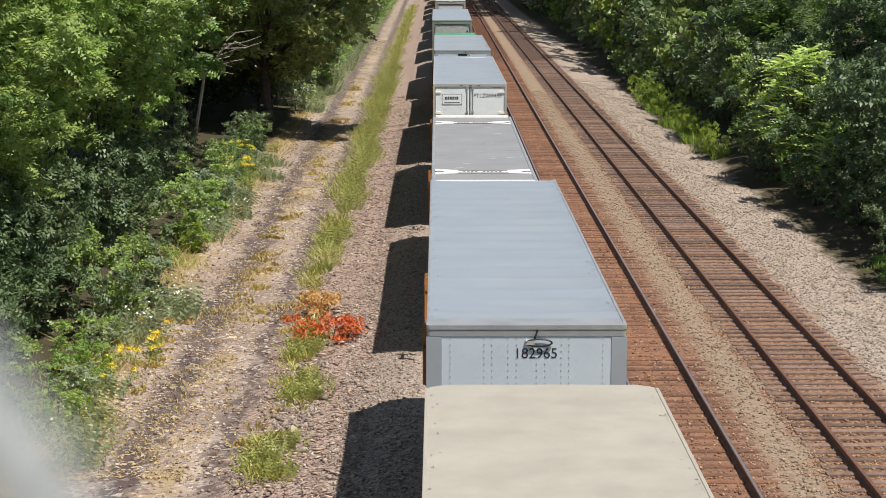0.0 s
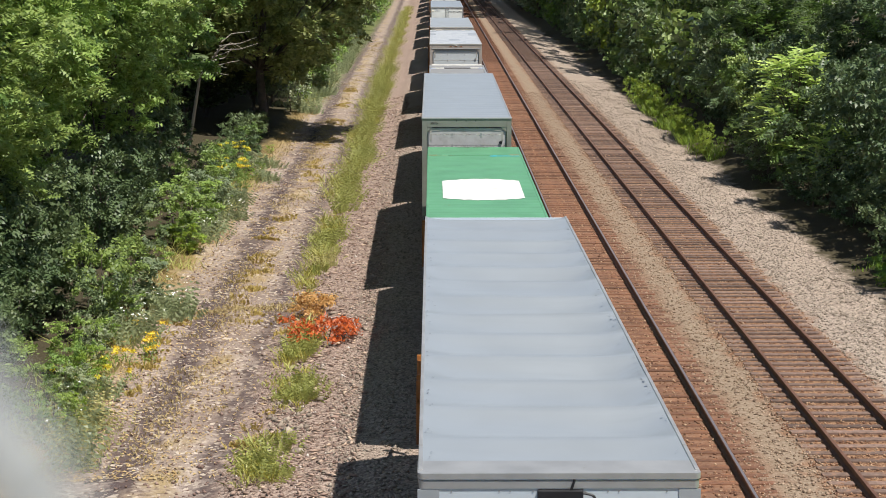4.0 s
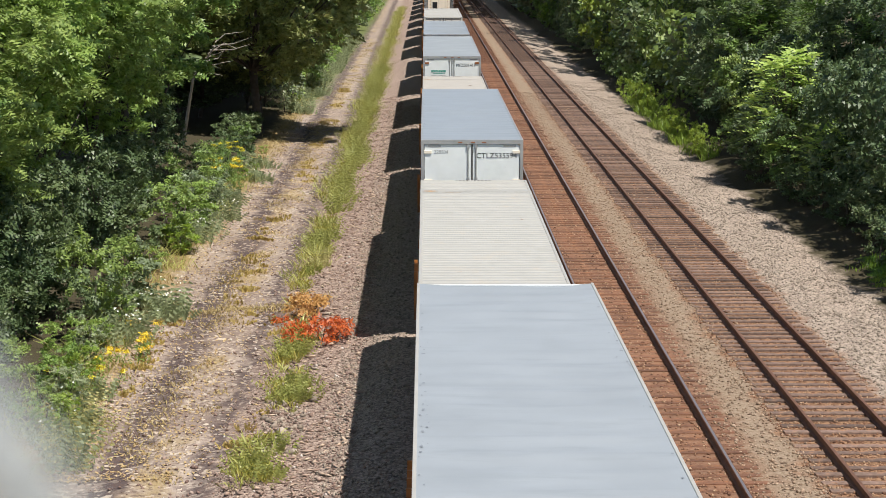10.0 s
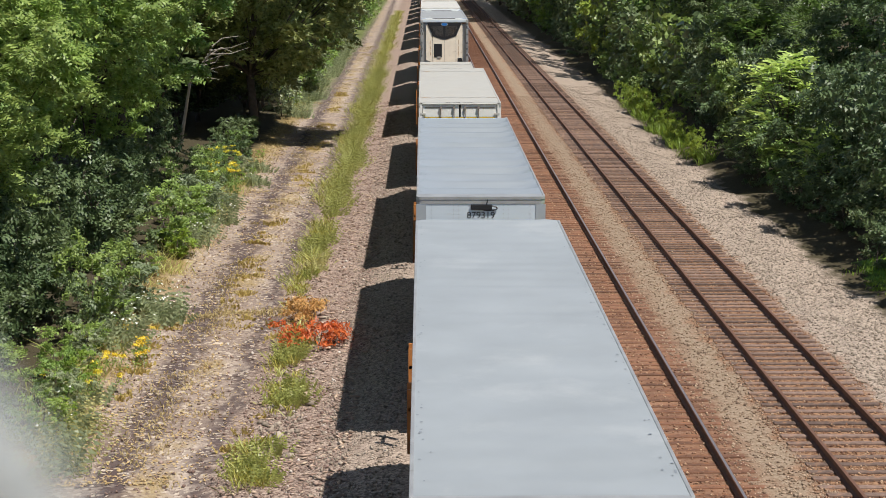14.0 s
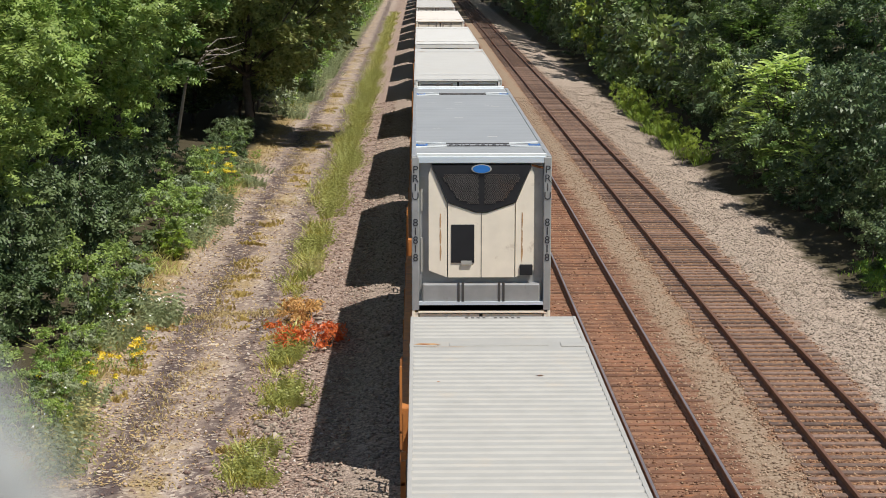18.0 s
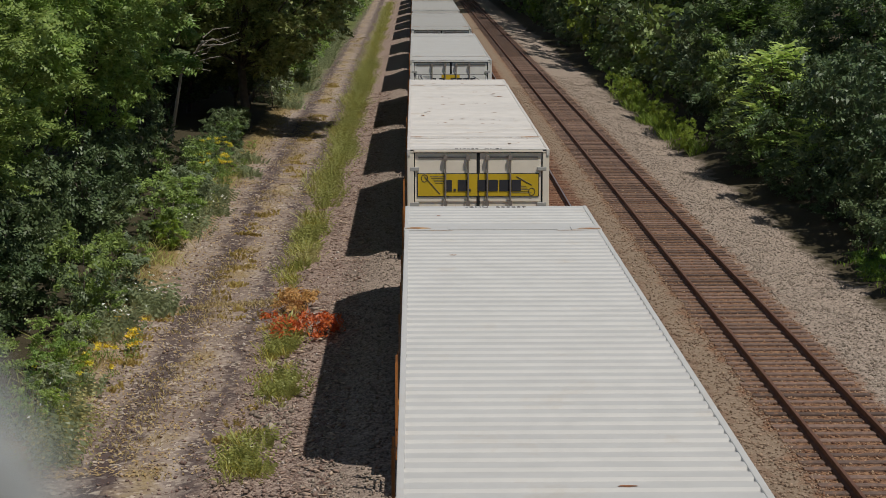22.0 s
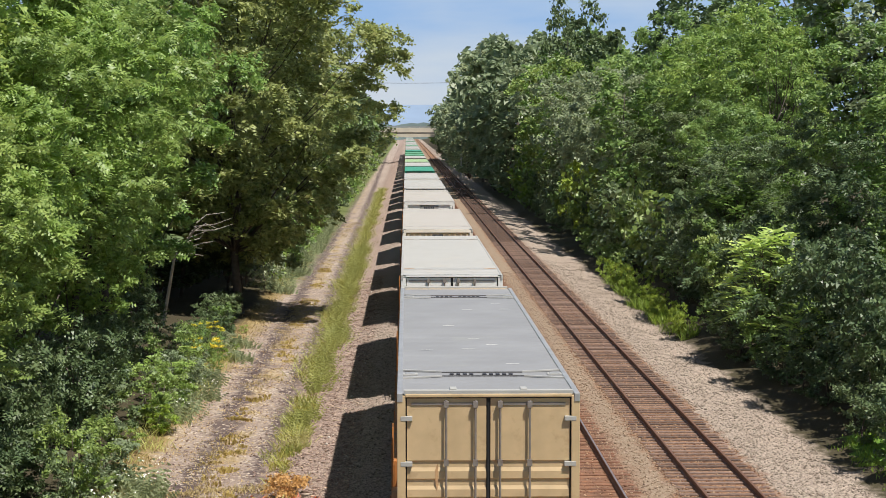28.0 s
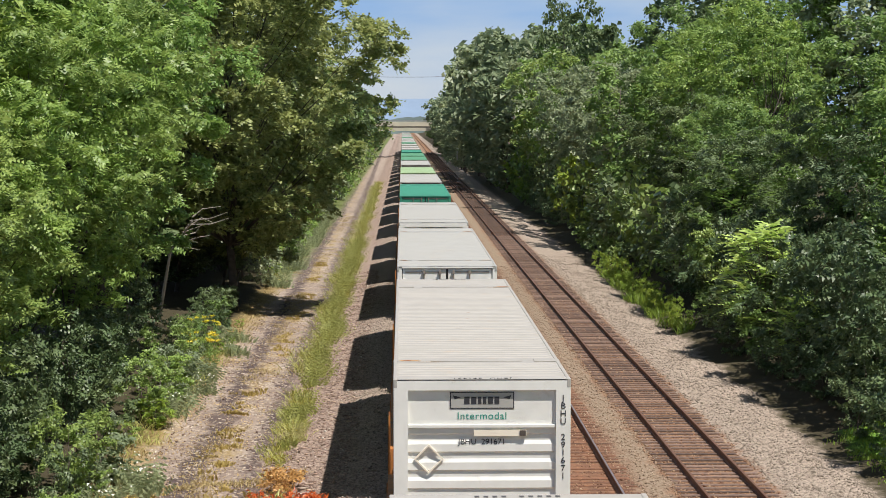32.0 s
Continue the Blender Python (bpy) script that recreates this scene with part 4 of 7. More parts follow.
def trailer_nose(tr, H, paint, spec, r):
    out = rounded_outline(WC - 0.01, 0.0, 0.35, r)
    part("nose_wall", extrude_poly(bmesh.new(), [(x, y) for x, y in rounded_outline(WC - 0.03, 0.012, 0.3, r)], 0.0, H - 0.02, "xy"), paint, tr, "riveted front wall")
    part("nose_rail", extrude_poly(bmesh.new(), out, H - 0.15, H - 0.075, "xy"), spec.get("trim", GALV), tr)
    part("nose_cap", extrude_poly(bmesh.new(), rounded_outline(WC + 0.01, -0.01, 0.4, r), H - 0.06, H - 0.004, "xy"), spec.get("trim", GALV), tr)
    for s in (-1, 1):
        part("corner_sheet", boxes((s * 1.2 - 0.1, s * 1.2 + 0.1, 0.002, 0.02, 0.0, H - 0.16)), spec.get("corner", ALU_DARK), tr)
    riv = bmesh.new()
    for x in (-0.9, -0.35, 0.35, 0.9) if spec.get("vents") else (-0.99, -0.55, -0.45, -0.24, -0.13, 0.13, 0.24, 0.45, 0.55, 0.99):
        for k in range(int(H / 0.085)):
            box(riv, x - 0.006, x + 0.006, 0.004, 0.02, 0.05 + k * 0.085 - 0.005, 0.05 + k * 0.085 + 0.005)
    tagged(part("rivets", riv, GALV, tr), kind="stuff")
    if spec.get("vents"):
        part("vent", boxes((-1.0, -0.55, -0.03, 0.03, H - 0.28, H - 0.14), bev=0.01), CREAM, tr, "cream vent housing")
        part("vent_slot", boxes((-0.94, -0.61, -0.036, -0.02, H - 0.245, H - 0.175)), BLACK, tr)
        part("vent", boxes((0.56, 0.8, -0.05, 0.03, H - 0.52, H - 0.17), bev=0.015), CREAM, tr, "cream vent housing with louvre")
        part("vent_slot", boxes((0.6, 0.76, -0.056, -0.03, H - 0.42, H - 0.24)), STEEL, tr)
        return
    text(spec["number"], tr, 0.19, at_face(spec.get("nx", 0.12), 0.0095, H - 0.385), INK)
    if spec.get("box"):
        part("lamp_box", boxes((-0.2, 0.22, -0.04, 0.03, H - 0.27, H - 0.16), bev=0.01), BLACK, tr)
    else:
        part("bracket", boxes((-0.02, 0.1, -0.03, 0.02, H - 0.27, H - 0.2), bev=0.01), WHITE, tr)
    bm = bmesh.new()
    cx, prev = (0.16, None)
    for k in range(13):
        a = 2 * math.pi * k / 12
        p = Vector((cx + 0.17 * math.cos(a), -0.02, H - 0.235 + 0.05 * math.sin(a)))
        if prev:
            tube(bm, prev, p, 0.012, 5)
        prev = p
    tube(bm, (0.1, -0.02, H - 0.19), (0.14, -0.02, H - 0.06), 0.012, 5)
    part("cable_loop", bm, BLACK, tr, "black hanging cable")


def trailer_swing(tr, H, paint, spec):
    zt = H - 0.10
    part("tail_frame", boxes((-1.29, -1.21, 0.0, 0.14, -0.1, H), (1.21, 1.29, 0.0, 0.14, -0.1, H), (-1.21, 1.21, 0.0, 0.14, zt, H + 0.004)), spec.get("trim", GALV), tr)
    for s in (-1, 1):
        leaf = part("door", boxes((s * 0.605 - 0.595, s * 0.605 + 0.595, 0.03, 0.08, 0.0, zt - 0.01), bev=0.006), paint, tr)
        lock_rod(leaf, s * 0.10, 0.0, zt, 0.01, GALV)
        for z in (0.2, 1.0, 1.75, H - 0.3):
            part("hinge", boxes((s * 1.12 - 0.10, s * 1.12 + 0.10, 0.0, 0.03, z - 0.04, z + 0.04), bev=0.006), RUST if spec.get("rusty") else CREAM, leaf)
        part("reflector_tape", boxes((s * 0.95 - 0.16, s * 0.95 + 0.16, 0.022, 0.034, zt - 0.07, zt - 0.03)), GALV, leaf)
    part("door_seam", boxes((-0.02, 0.02, 0.02, 0.05, 0.0, zt)), STEEL, tr)
    for x in (-0.3, 0.02, 0.3):
        part("marker_lamp", boxes((x - 0.05, x + 0.05, -0.008, 0.004, zt + 0.03, zt + 0.06)), RUST, tr, "small red marker lamp")
    text(spec["number"], tr, spec.get("ns", 0.17), at_face(0.62, 0.0275, H - spec.get("nd", 0.42)), INK)
    if spec.get("small"):
        text(spec["small"], tr, 0.12, at_face(-0.78, 0.0275, H - 0.30), GALV)
    if spec.get("logo") == "framed":
        part("logo_frame", boxes((-0.98, -0.28, 0.02, 0.034, H - 0.74, H - 0.36)), INK, tr)
        part("logo_field", boxes((-0.965, -0.295, 0.016, 0.03, H - 0.725, H - 0.375)), paint, tr)
        word_bars(tr, -0.88, -0.38, H - 0.50, 0.10, 0.014, STEEL, 6)
        word_bars(tr, -0.9, -0.36, H - 0.66, 0.03, 0.014, STEEL, 7)
    elif spec.get("logo"):
        word_bars(tr, -0.92, -0.28, H - 0.66, 0.10, 0.0285, TEALINK, 6)
        word_bars(tr, -0.84, -0.30, H - 0.76, 0.03, 0.0285, TEALINK, 8)
        part("underline", boxes((-0.92, -0.3, 0.026, 0.03, H - 0.87, H - 0.855)), STEEL, tr)


def trailer_rollup(tr, H, paint, spec):
    frame_m = spec.get("frame", ALU_DARK)
    part("tail_frame", boxes((-1.29, -1.15, 0.0, 0.2, -0.1, H - 0.02), (1.15, 1.29, 0.0, 0.2, -0.1, H - 0.02), (-1.15, 1.15, 0.0, 0.2, H - 0.27, H - 0.02), bev=0.008), frame_m, tr)
    part("roof_lip", boxes((-1.3, 1.3, -0.02, 0.1, H - 0.04, H + 0.006), bev=0.008), spec.get("trim", GALV), tr)
    for s in (-1, 1):
        part("gusset", extrude_poly(bmesh.new(), [(s * 1.15, H - 0.27), (s * 1.15, H - 0.42), (s * 0.98, H - 0.27)], 0.01, 0.06), frame_m, tr)
        part("track_channel", boxes((s * 1.12 - 0.02, s * 1.12 + 0.02, 0.1, 0.2, 0.0, H - 0.27)), GALV, tr)
    z, k = H - 0.29, 0
    while z > 0.1:
        h = 0.33 if k else 0.2
        part("door_slat", boxes((-1.1, 1.1, 0.045 + (0.0 if k else 0.006), 0.075, max(0, z - h + 0.008), z), bev=0.006), spec.get("slat", paint) if k or not spec.get("lamps") else ALU_DARK, tr)
        z -= h
        k += 1
    for s in (-1, 1):
        part("reflector_tape", boxes((s * 1.03 - 0.03, s * 1.03 + 0.03, 0.034, 0.05, H - 0.66, H - 0.34), (s * 0.92 - 0.14, s * 0.92 + 0.14, 0.036, 0.05, H - 0.38, H - 0.33)), WHITE, tr)
    part("latch_knob", tube(bmesh.new(), (0.98, 0.0, H - 0.72), (0.98, 0.06, H - 0.72), 0.045, 14), BLACK if not spec.get("lamps") else GALV, tr, "round door latch")
    rng = random.Random(int(H * 100) + len(spec["label"]))
    for k in range(5):
        z = H - 0.5 - 0.33 * k
        if z < 0.2:
            break
        bm = bmesh.new()
        for i in range(26):
            x = rng.uniform(-1.05, 1.0)
            box(bm, x, x + rng.uniform(0.02, 0.11), 0.0425, 0.05, z - rng.uniform(0.004, 0.014), z + rng.uniform(0.004, 0.016))
        tagged(part("scuffed_seam", bm, DOORW, tr, "chipped white paint along the slat's seam"), kind="stuff")
        for x in (-0.42, 0.42):
            part("slat_hinge", boxes((x - 0.02, x + 0.02, 0.038, 0.05, z - 0.06, z + 0.06)), GALV, tr)
    if spec.get("lamps"):
        part("rub_rail", boxes((-1.2, 1.2, -0.012, 0.01, H - 0.262, H - 0.215), bev=0.006), GALV, tr)
        part("bent_lip", extrude_poly(bmesh.new(), [(-0.16, H - 0.035), (0.16, H - 0.035), (0.05, H - 0.09), (-0.02, H - 0.07)], -0.026, -0.018), DOORW, tr)
        for x in (-0.25, 0, 0.25):
            part("marker_lamp", boxes((x - 0.06, x + 0.06, -0.01, 0.004, H - 0.15, H - 0.11)), RUST, tr, "small red marker lamp")
    else:
        for x in (-0.3, -0.02, 0.26):
            part("marker_lamp", boxes((x - 0.012, x + 0.012, -0.006, 0.004, H - 0.1, H - 0.07)), BLACK, tr)
    if spec.get("number"):
        text(spec["number"], tr, 0.075, at_face(-0.93, -0.006, H - 0.16), INK)


def road_chassis(P, L):
    """A skeletal road chassis between a container and the railway car."""
    c = thing("container_chassis", "dark steel road chassis under a container", "chassis")
    for s in (-1, 1):
        part("beam", boxes((s * 0.45 - 0.07, s * 0.45 + 0.07, 0.2, L - 0.2, 0.85, 1.1)), STEEL, c)
        part("landing_leg", boxes((s * 0.75 - 0.06, s * 0.75 + 0.06, L - 2.9, L - 2.8, 0.0, 0.9)), STEEL, c)
    for y in (0.2, 2.0, L - 2.0, L - 0.2):
        part("bolster", boxes((-1.2, 1.2, y - 0.1, y + 0.1, 0.95, 1.1)), STEEL, c)
    wheel = cached(("wheel",), lambda: finish("wheel", tube(bmesh.new(), (-0.14, 0, 0), (0.14, 0, 0), 0.5, 20), RUBBER))
    for y in (1.5, 2.75):
        part("axle", boxes((-1.1, 1.1, y - 0.06, y + 0.06, 0.44, 0.56)), STEEL, c)
        for x in (-1.1, -0.78, 0.78, 1.1):
            part("wheel", wheel, None, c, "black rubber tyre", at=pose(x, y, 0.5))
    MOVERS.append((c, P, 1.02))


def truck(parent, y):
    """A four-wheel railway bogie."""
    w = cached(("rwheel",), lambda: finish("wheel", tube(bmesh.new(), (-0.065, 0, 0), (0.065, 0, 0), 0.42, 20), STEEL))
    fr = part("bogie", cached(("bogie",), lambda: finish("bogie", boxes((-1.1, -0.92, -1.2, 1.2, 0.35, 0.62), (0.92, 1.1, -1.2, 1.2, 0.35, 0.62), (-1, 1, -0.25, 0.25, 0.4, 0.75)), STEEL)), None, parent, at=pose(0, y, 0))
    for dy in (-0.89, 0.89):
        for s in (-1, 1):
            part("wheel", w, None, fr, at=pose(s * 0.7525, dy, 0.42))


def spine_car(P, L):
    """One platform of a spine car: a deep centre beam with outriggers, on bogies."""
    c = thing("spine_car", "orange-brown spine railway flat car under the load", "railway car", "cars of the train")
    part("centre_beam", cached(("beam", L), lambda: finish("centre_beam", boxes((-0.32, 0.32, -1.5, L + 1.5, 0.55, 1.0), bev=0.02), ORANGE)), None, c)
    for k in range(5):
        y = 0.8 + (L - 1.6) * k / 4
        part("outrigger", cached(("outr",), lambda: finish("outrigger", boxes((-1.4, 1.4, -0.14, 0.14, 0.78, 1.0)), ORANGE)), None, c, at=pose(0, y, 0))
    for s in (-1, 1):
        part("wheel_track", cached(("wtrack", L), lambda: finish("wheel_track", boxes((-0.3, 0.3, 0.2, L - 0.2, 0.97, 1.02)), ORANGE)), None, c, at=pose(s * 1.0, 0, 0))
        for y in (-0.7, L - 0.5):
            part("grab_post", boxes((s * 1.42 - 0.04, s * 1.42 + 0.04, y, y + 0.06, 0.7, 1.9), (s * 1.42 - 0.04, s * 1.42 + 0.04, y + 0.5, y + 0.56, 0.7, 1.9), (s * 1.42 - 0.03, s * 1.42 + 0.03, y, y + 0.56, 1.5, 1.56)), ORANGE, c)
    truck(c, -1.5)
    MOVERS.append((c, P, 0.0))
    return c


def well_car(P, L, last):
    """One well: deep side walls between raised end platforms over the bogies."""
    c = thing("well_car", "orange-brown double-stack well railway car", "railway car", "cars of the train")
    for s in (-1, 1):
        part("side_wall", cached(("well", L), lambda: finish("side_wall", boxes((-0.05, 0.05, -0.2, L + 0.2, 0.3, 1.25), (-0.09, 0.09, -0.2, L + 0.2, 1.18, 1.28)), ORANGE)), None, c, at=pose(s * 1.42, 0, 0))
        for k in range(5):
            part("side_post", cached(("wpost",), lambda: finish("side_post", boxes((-0.045, 0.045, -0.05, 0.05, 0.3, 1.22)), ORANGE)), None, c, at=pose(s * 1.50, 0.5 + (L - 1) * k / 4, 0))
        for y in (-1.1, L + 0.45):
            part("ladder", boxes((s * 1.5 - 0.02, s * 1.5 + 0.02, y, y + 0.05, 0.5, 2.3), (s * 1.5 - 0.02, s * 1.5 + 0.02, y + 0.6, y + 0.65, 0.5, 2.3), *[(s * 1.5 - 0.015, s * 1.5 + 0.015, y, y + 0.62, 0.7 + 0.35 * k, 0.74 + 0.35 * k) for k in range(2)]), ORANGE, c)
    part("floor_beams", boxes(*[(-1.38, 1.38, L * k / 4 - 0.2 + 0.2, L * k / 4 + 0.2, 0.2, 0.26) for k in range(5)]), ORANGE, c)
    for y in (-1.5, L + 0.2):
        part("end_platform", boxes((-1.3, 1.3, y, y + 1.3, 0.95, 1.12), (-0.4, 0.4, y, y + 1.3, 0.7, 0.95)), ORANGE, c)
    truck(c, -1.6)
    if last:
        truck(c, L + 1.6)
    MOVERS.append((c, P, 0.0))


FLECK = mat("worn_grey_flecks", (0.25, 0.275, 0.30), 0.6, var=0.2)
FLECK_BROWN = mat("dusty_brown_flecks", (0.30, 0.26, 0.21), 0.8, var=0.2)
PATCHGREY = mat("grey_patch_sheet", (0.30, 0.33, 0.37), 0.6, var=0.1, scale=4)
STREAK = mat("rust_streaking", (0.45, 0.27, 0.13), 0.8, var=0.3, scale=10)


def build_train():
    T, C, S = 4.90, 4.08, 6.02          # roof heights: trailer, single container, stack
    dark = dict(paint=DOORW)
    trailer(2.75, 4.98, "nose", dict(rise=-0.06, label="trailer with a dusty beige roof on a railway car", roof=BEIGE, radius=0.12, number="182900", dip=0.006, trim=BEIGE, far_round=True, fleck_paint=FLECK_BROWN, flecks=140))
    trailer(21.97, 4.92, "nose", dict(rise=0.03, label="short silver trailer with a riveted front wall numbered 182965", number="182965", dip=0.08, pitch=0.8, paint=SILVER, trim=GALV, radius=0.05), L=13.8)
    container(41.6, 4.10, "door", dict(label="white refrigerated container with a grey roof and blue lettering", paint=CREAM, roof=ALU_WARM, roof_kind="reefer", trim=DOORW, door_paint=CREAM, pocket=WHITE, blue=True, rust=1, band=True, flat=True))
    trailer(61.09, 4.925, "swing", dict(rise=-0.055, label="white swing-door trailer with a wrinkled silver roof", number="PTLZ069455", nd=0.42, ns=0.19, logo="framed", roof=ALU, trim=WHITE, paint=MINT, dip=0.13, pitch=1.0))
    trailer(79.2, 5.01, "nose", dict(rise=-0.14, label="silver trailer with a riveted front wall numbered 184237", number="184237", dip=0.24, pitch=1.22, paint=SILVER, box=True, nx=0.0, radius=0.05))
    container(97.1, 4.09, "plain", dict(label="green container with a white patch on its roof", paint=GREEN, roof=GREEN, door_paint=GREEN, patch=True, ribs=0.004, name="green_container"))
    trailer(113.9, 4.865, "rollup", dict(rise=0.12, aside=-0.17, label="grey trailer with a roll-up door and taped corners", number="570724", frame=OLIVE, slat=SLAT, roof=ALU, paint=DOORW))
    container(131.2, 4.10, "door", dict(label="refrigerated container with a stained grey roof and white chevrons", paint=GALV, roof=ALU_WARM, roof_kind="reefer", trim=DOORW, roof_words="PRIU 081679", rust=1))
    trailer(150.2, 4.95, "rollup", dict(rise=-0.03, label="trailer with a patched white roof and a grey roll-up door", frame=BROWNGREY, slat=SLATCOOL, roof=PATCHY, lamps=True, paint=DOORW, trim=WHITE, dip=0.006, flecks=160, fleck_paint=PATCHGREY, marks=((-1.27, -0.97, 9.7, 10.8, PATCHGREY), (0.8, 1.25, 8.7, 11.4, PATCHGREY), (-1.27, -0.95, 12.6, 13.5, PATCHGREY), (-0.3, 0.25, 3.6, 4.5, PATCHGREY))), L=14.5)
    trailer(167.6, 4.96, "nose", dict(rise=-0.08, label="dark grey roofed trailer with two cream vents in its nose", vents=True, roof=ALU_DARK, paint=MINT, corner=MINT, radius=0.12, number="", trim=WHITE))
    container(184.85, 4.09, "door", dict(label="white ribbed container on a railway flat car", rust=2))
    trailer(202.3, 4.93, "swing", dict(rise=-0.01, label="white swing-door trailer with a blue-grey roof", number="CTLZ535594", small="228504", nd=0.40, ns=0.19, roof=ALU, paint=MINT))
    container(219.0, 4.10, "door", dict(label="white ribbed container with cream ends on a flat car", roof=CREAMROOF, rust=2))
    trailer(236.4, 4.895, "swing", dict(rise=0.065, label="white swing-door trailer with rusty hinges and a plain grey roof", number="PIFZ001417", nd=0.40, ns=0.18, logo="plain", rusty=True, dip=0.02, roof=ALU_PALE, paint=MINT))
    trailer(256.0, 4.88, "nose", dict(rise=0.055, label="blue-grey trailer with a riveted front wall numbered 879319", number="879319", box=True, nx=0.0, dip=0.24, pitch=1.22, roof=ALU, paint=SILVER, radius=0.12))
    container(276.0, 5.02, "door", dict(label="white ribbed container on a road chassis with a yellow panel", decal=(YELLOW, False), number=("JBHU", "239196"), rust=3))
    road_chassis(276.0, 16.15)
    container(294.5, 4.10, "plain", dict(label="white ribbed container low on a railway flat car", roof_rust=0.2))
    for P, L in ((2.75, 16.15), (21.97, 13.8), (41.6, 16.15), (61.1, 16.15), (79.2, 16.15), (97.1, 16.15), (113.9, 16.15), (131.2, 16.15), (150.2, 14.5), (167.6, 16.15),
                 (184.85, 16.15), (202.3, 16.15), (219.0, 16.15), (236.4, 16.15), (256.0, 16.15), (276.0, 16.15), (294.5, 16.15)):
        spine_car(P, L)
    jb = dict(decal=(YELLOW, False))
    stack = [
        (315.85, "reefer", dict(label="refrigerated container with a black grille cooling unit in its end", paint=SILVER, roof=REEFGREY, roof_kind="reefer", trim=MINT, roof_words="PRIU 081818")),
        (335.15, "door", dict(label="white ribbed container with a yellow panel on its doors", **jb, number=("JBHU", "252088"), roof=WHITE_MID, seed=2)),
        (354.85, "front", dict(label="white ribbed container with a small yellow sign on its front", number=("JBHU", "205239"), diamond=False, roof=WHITE_FRESH)),
        (377.85, "door", dict(label="rust-spotted cream container with a yellow panel on its doors", **jb, number=("JBHU", "254612"), roof=CREAM_FRESH, door_paint=CREAM, paint=CREAM, rust=9, spots=48, seed=3, roof_rust=1.0)),
        (401.7, "door", dict(label="white ribbed container with a faded panel and job notices", decal=(DOORW, True), number=("JBHU", "285549"), roof=WHITE_MID, sign=True, rust=4, seed=4)),
        (421.4, "door", dict(label="white ribbed container with a yellow panel on its doors", **jb, number=("JBHU", "252648"), seed=5)),
        (441.2, "front", dict(label="white ribbed container with a small yellow sign on its front", number=("JBHU", "213540"), diamond=False)),
        (464.65, "door", dict(label="refrigerated container with tan doors and a grey roof", paint=TAN, roof=ALU_WARM, roof_kind="reefer", door_paint=TAN, trim=WHITE, pocket=WHITE, rust=2)),
        (484.4, "door", dict(label="white ribbed container with a pale panel on its doors", decal=(DOORW, False), number=("JBHU", "263187"), seed=6)),
        (504.4, "ribs", dict(label="cream container with a tan ribbed end and dark vent", roof=CREAMROOF, paint=CREAM)),
        (528.4, "front", dict(label="white ribbed container with a green intermodal sign on its front", number=("JBHU", "291671"), sign_tone=WHITE, ink=TEALINK, roof=CREAMROOF)),
        (548.2, "door", dict(label="white ribbed container with plain doors", seed=7, rust=3, decal=(DOORW, False))),
        (567.8, "front", dict(label="white ribbed container further along the train", number=("JBHU", "213540"), diamond=False)),
    ]
    P = 591.2
    far = [(TEAL, "teal"), (WHITE, "white"), (GREEN_PALE, "pale green"), (WHITE, "white"), (GREEN, "bright green"), (GREEN, "green"), (TEAL, "teal"), (WHITE, "white"), (WHITE, "white")]
    for k in range(24):
        col, word = far[k] if k < len(far) else (WHITE, "white") if k % 5 else (GREEN, "green")
        stack.append((P, "door" if k < 6 else "bare", dict(label=word + " ribbed container far along the train", paint=col, roof=col, door_paint=col, rust=0, spots=0, roof_rust=0)))
        P += 19.6 if (k % 3) < 2 else 23.8
    for i, (P, kind, spec) in enumerate(stack):
        container(P, S, kind, spec)
        low = dict(label="lower container of a stack, down in its well car", rust=0, spots=0, roof_rust=0, paint=spec.get("paint", WHITE) if i % 3 else WHITE)
        if i == 0:
            low.update(label="cream lower container of a stack, with lock rods", paint=CREAM, roof=CREAM, door_paint=CREAM)
        container(P, S - 2.905, "bare" if i else "door", low)
        well_car(P, 16.15, i + 1 == len(stack) or stack[i + 1][0] - P > 21)


REEFGREY = mat("cool_grey_roof_sheet", (0.315, 0.325, 0.325), 0.5, metal=0.1, var=0.05, scale=0.8, dirt=(0.36, 0.365, 0.36), dirt_at=(0.5, 0.7), dirt_scale=1.0, stretch=(0.3, 3.0, 1.0))
WHITE_FRESH = mat("fresh_white_paint", (0.58, 0.57, 0.535), 0.45, var=0.05, dirt=(0.46, 0.40, 0.32), dirt_at=(0.58, 0.9), dirt_scale=1.5)
CREAM_FRESH = mat("fresh_cream_roof", (0.65, 0.615, 0.56), 0.55, var=0.06, dirt=(0.46, 0.36, 0.26), dirt_at=(0.56, 0.9), dirt_scale=1.6)
WHITE_MID = mat("clean_white_paint", (0.49, 0.48, 0.445), 0.45, var=0.05, dirt=(0.45, 0.39, 0.31), dirt_at=(0.57, 0.9), dirt_scale=1.5)
SILVER = mat("riveted_silver_sheet", (0.60, 0.67, 0.72), 0.4, metal=0.2, var=0.05, scale=1.2)
OLIVE = mat("olive_grey_frame", (0.24, 0.25, 0.21), 0.5, metal=0.2, var=0.08)
BROWNGREY = mat("brown_grey_frame", (0.42, 0.37, 0.32), 0.5, metal=0.2, var=0.08)
SLAT = mat("scuffed_door_slat", (0.46, 0.45, 0.44), 0.5, var=0.1, scale=5, dirt=(0.3, 0.27, 0.24), dirt_at=(0.5, 0.8), dirt_scale=3)
SLATCOOL = mat("cool_grey_slat", (0.56, 0.60, 0.61), 0.5, var=0.06, dirt=(0.4, 0.42, 0.42), dirt_at=(0.55, 0.8), dirt_scale=3)
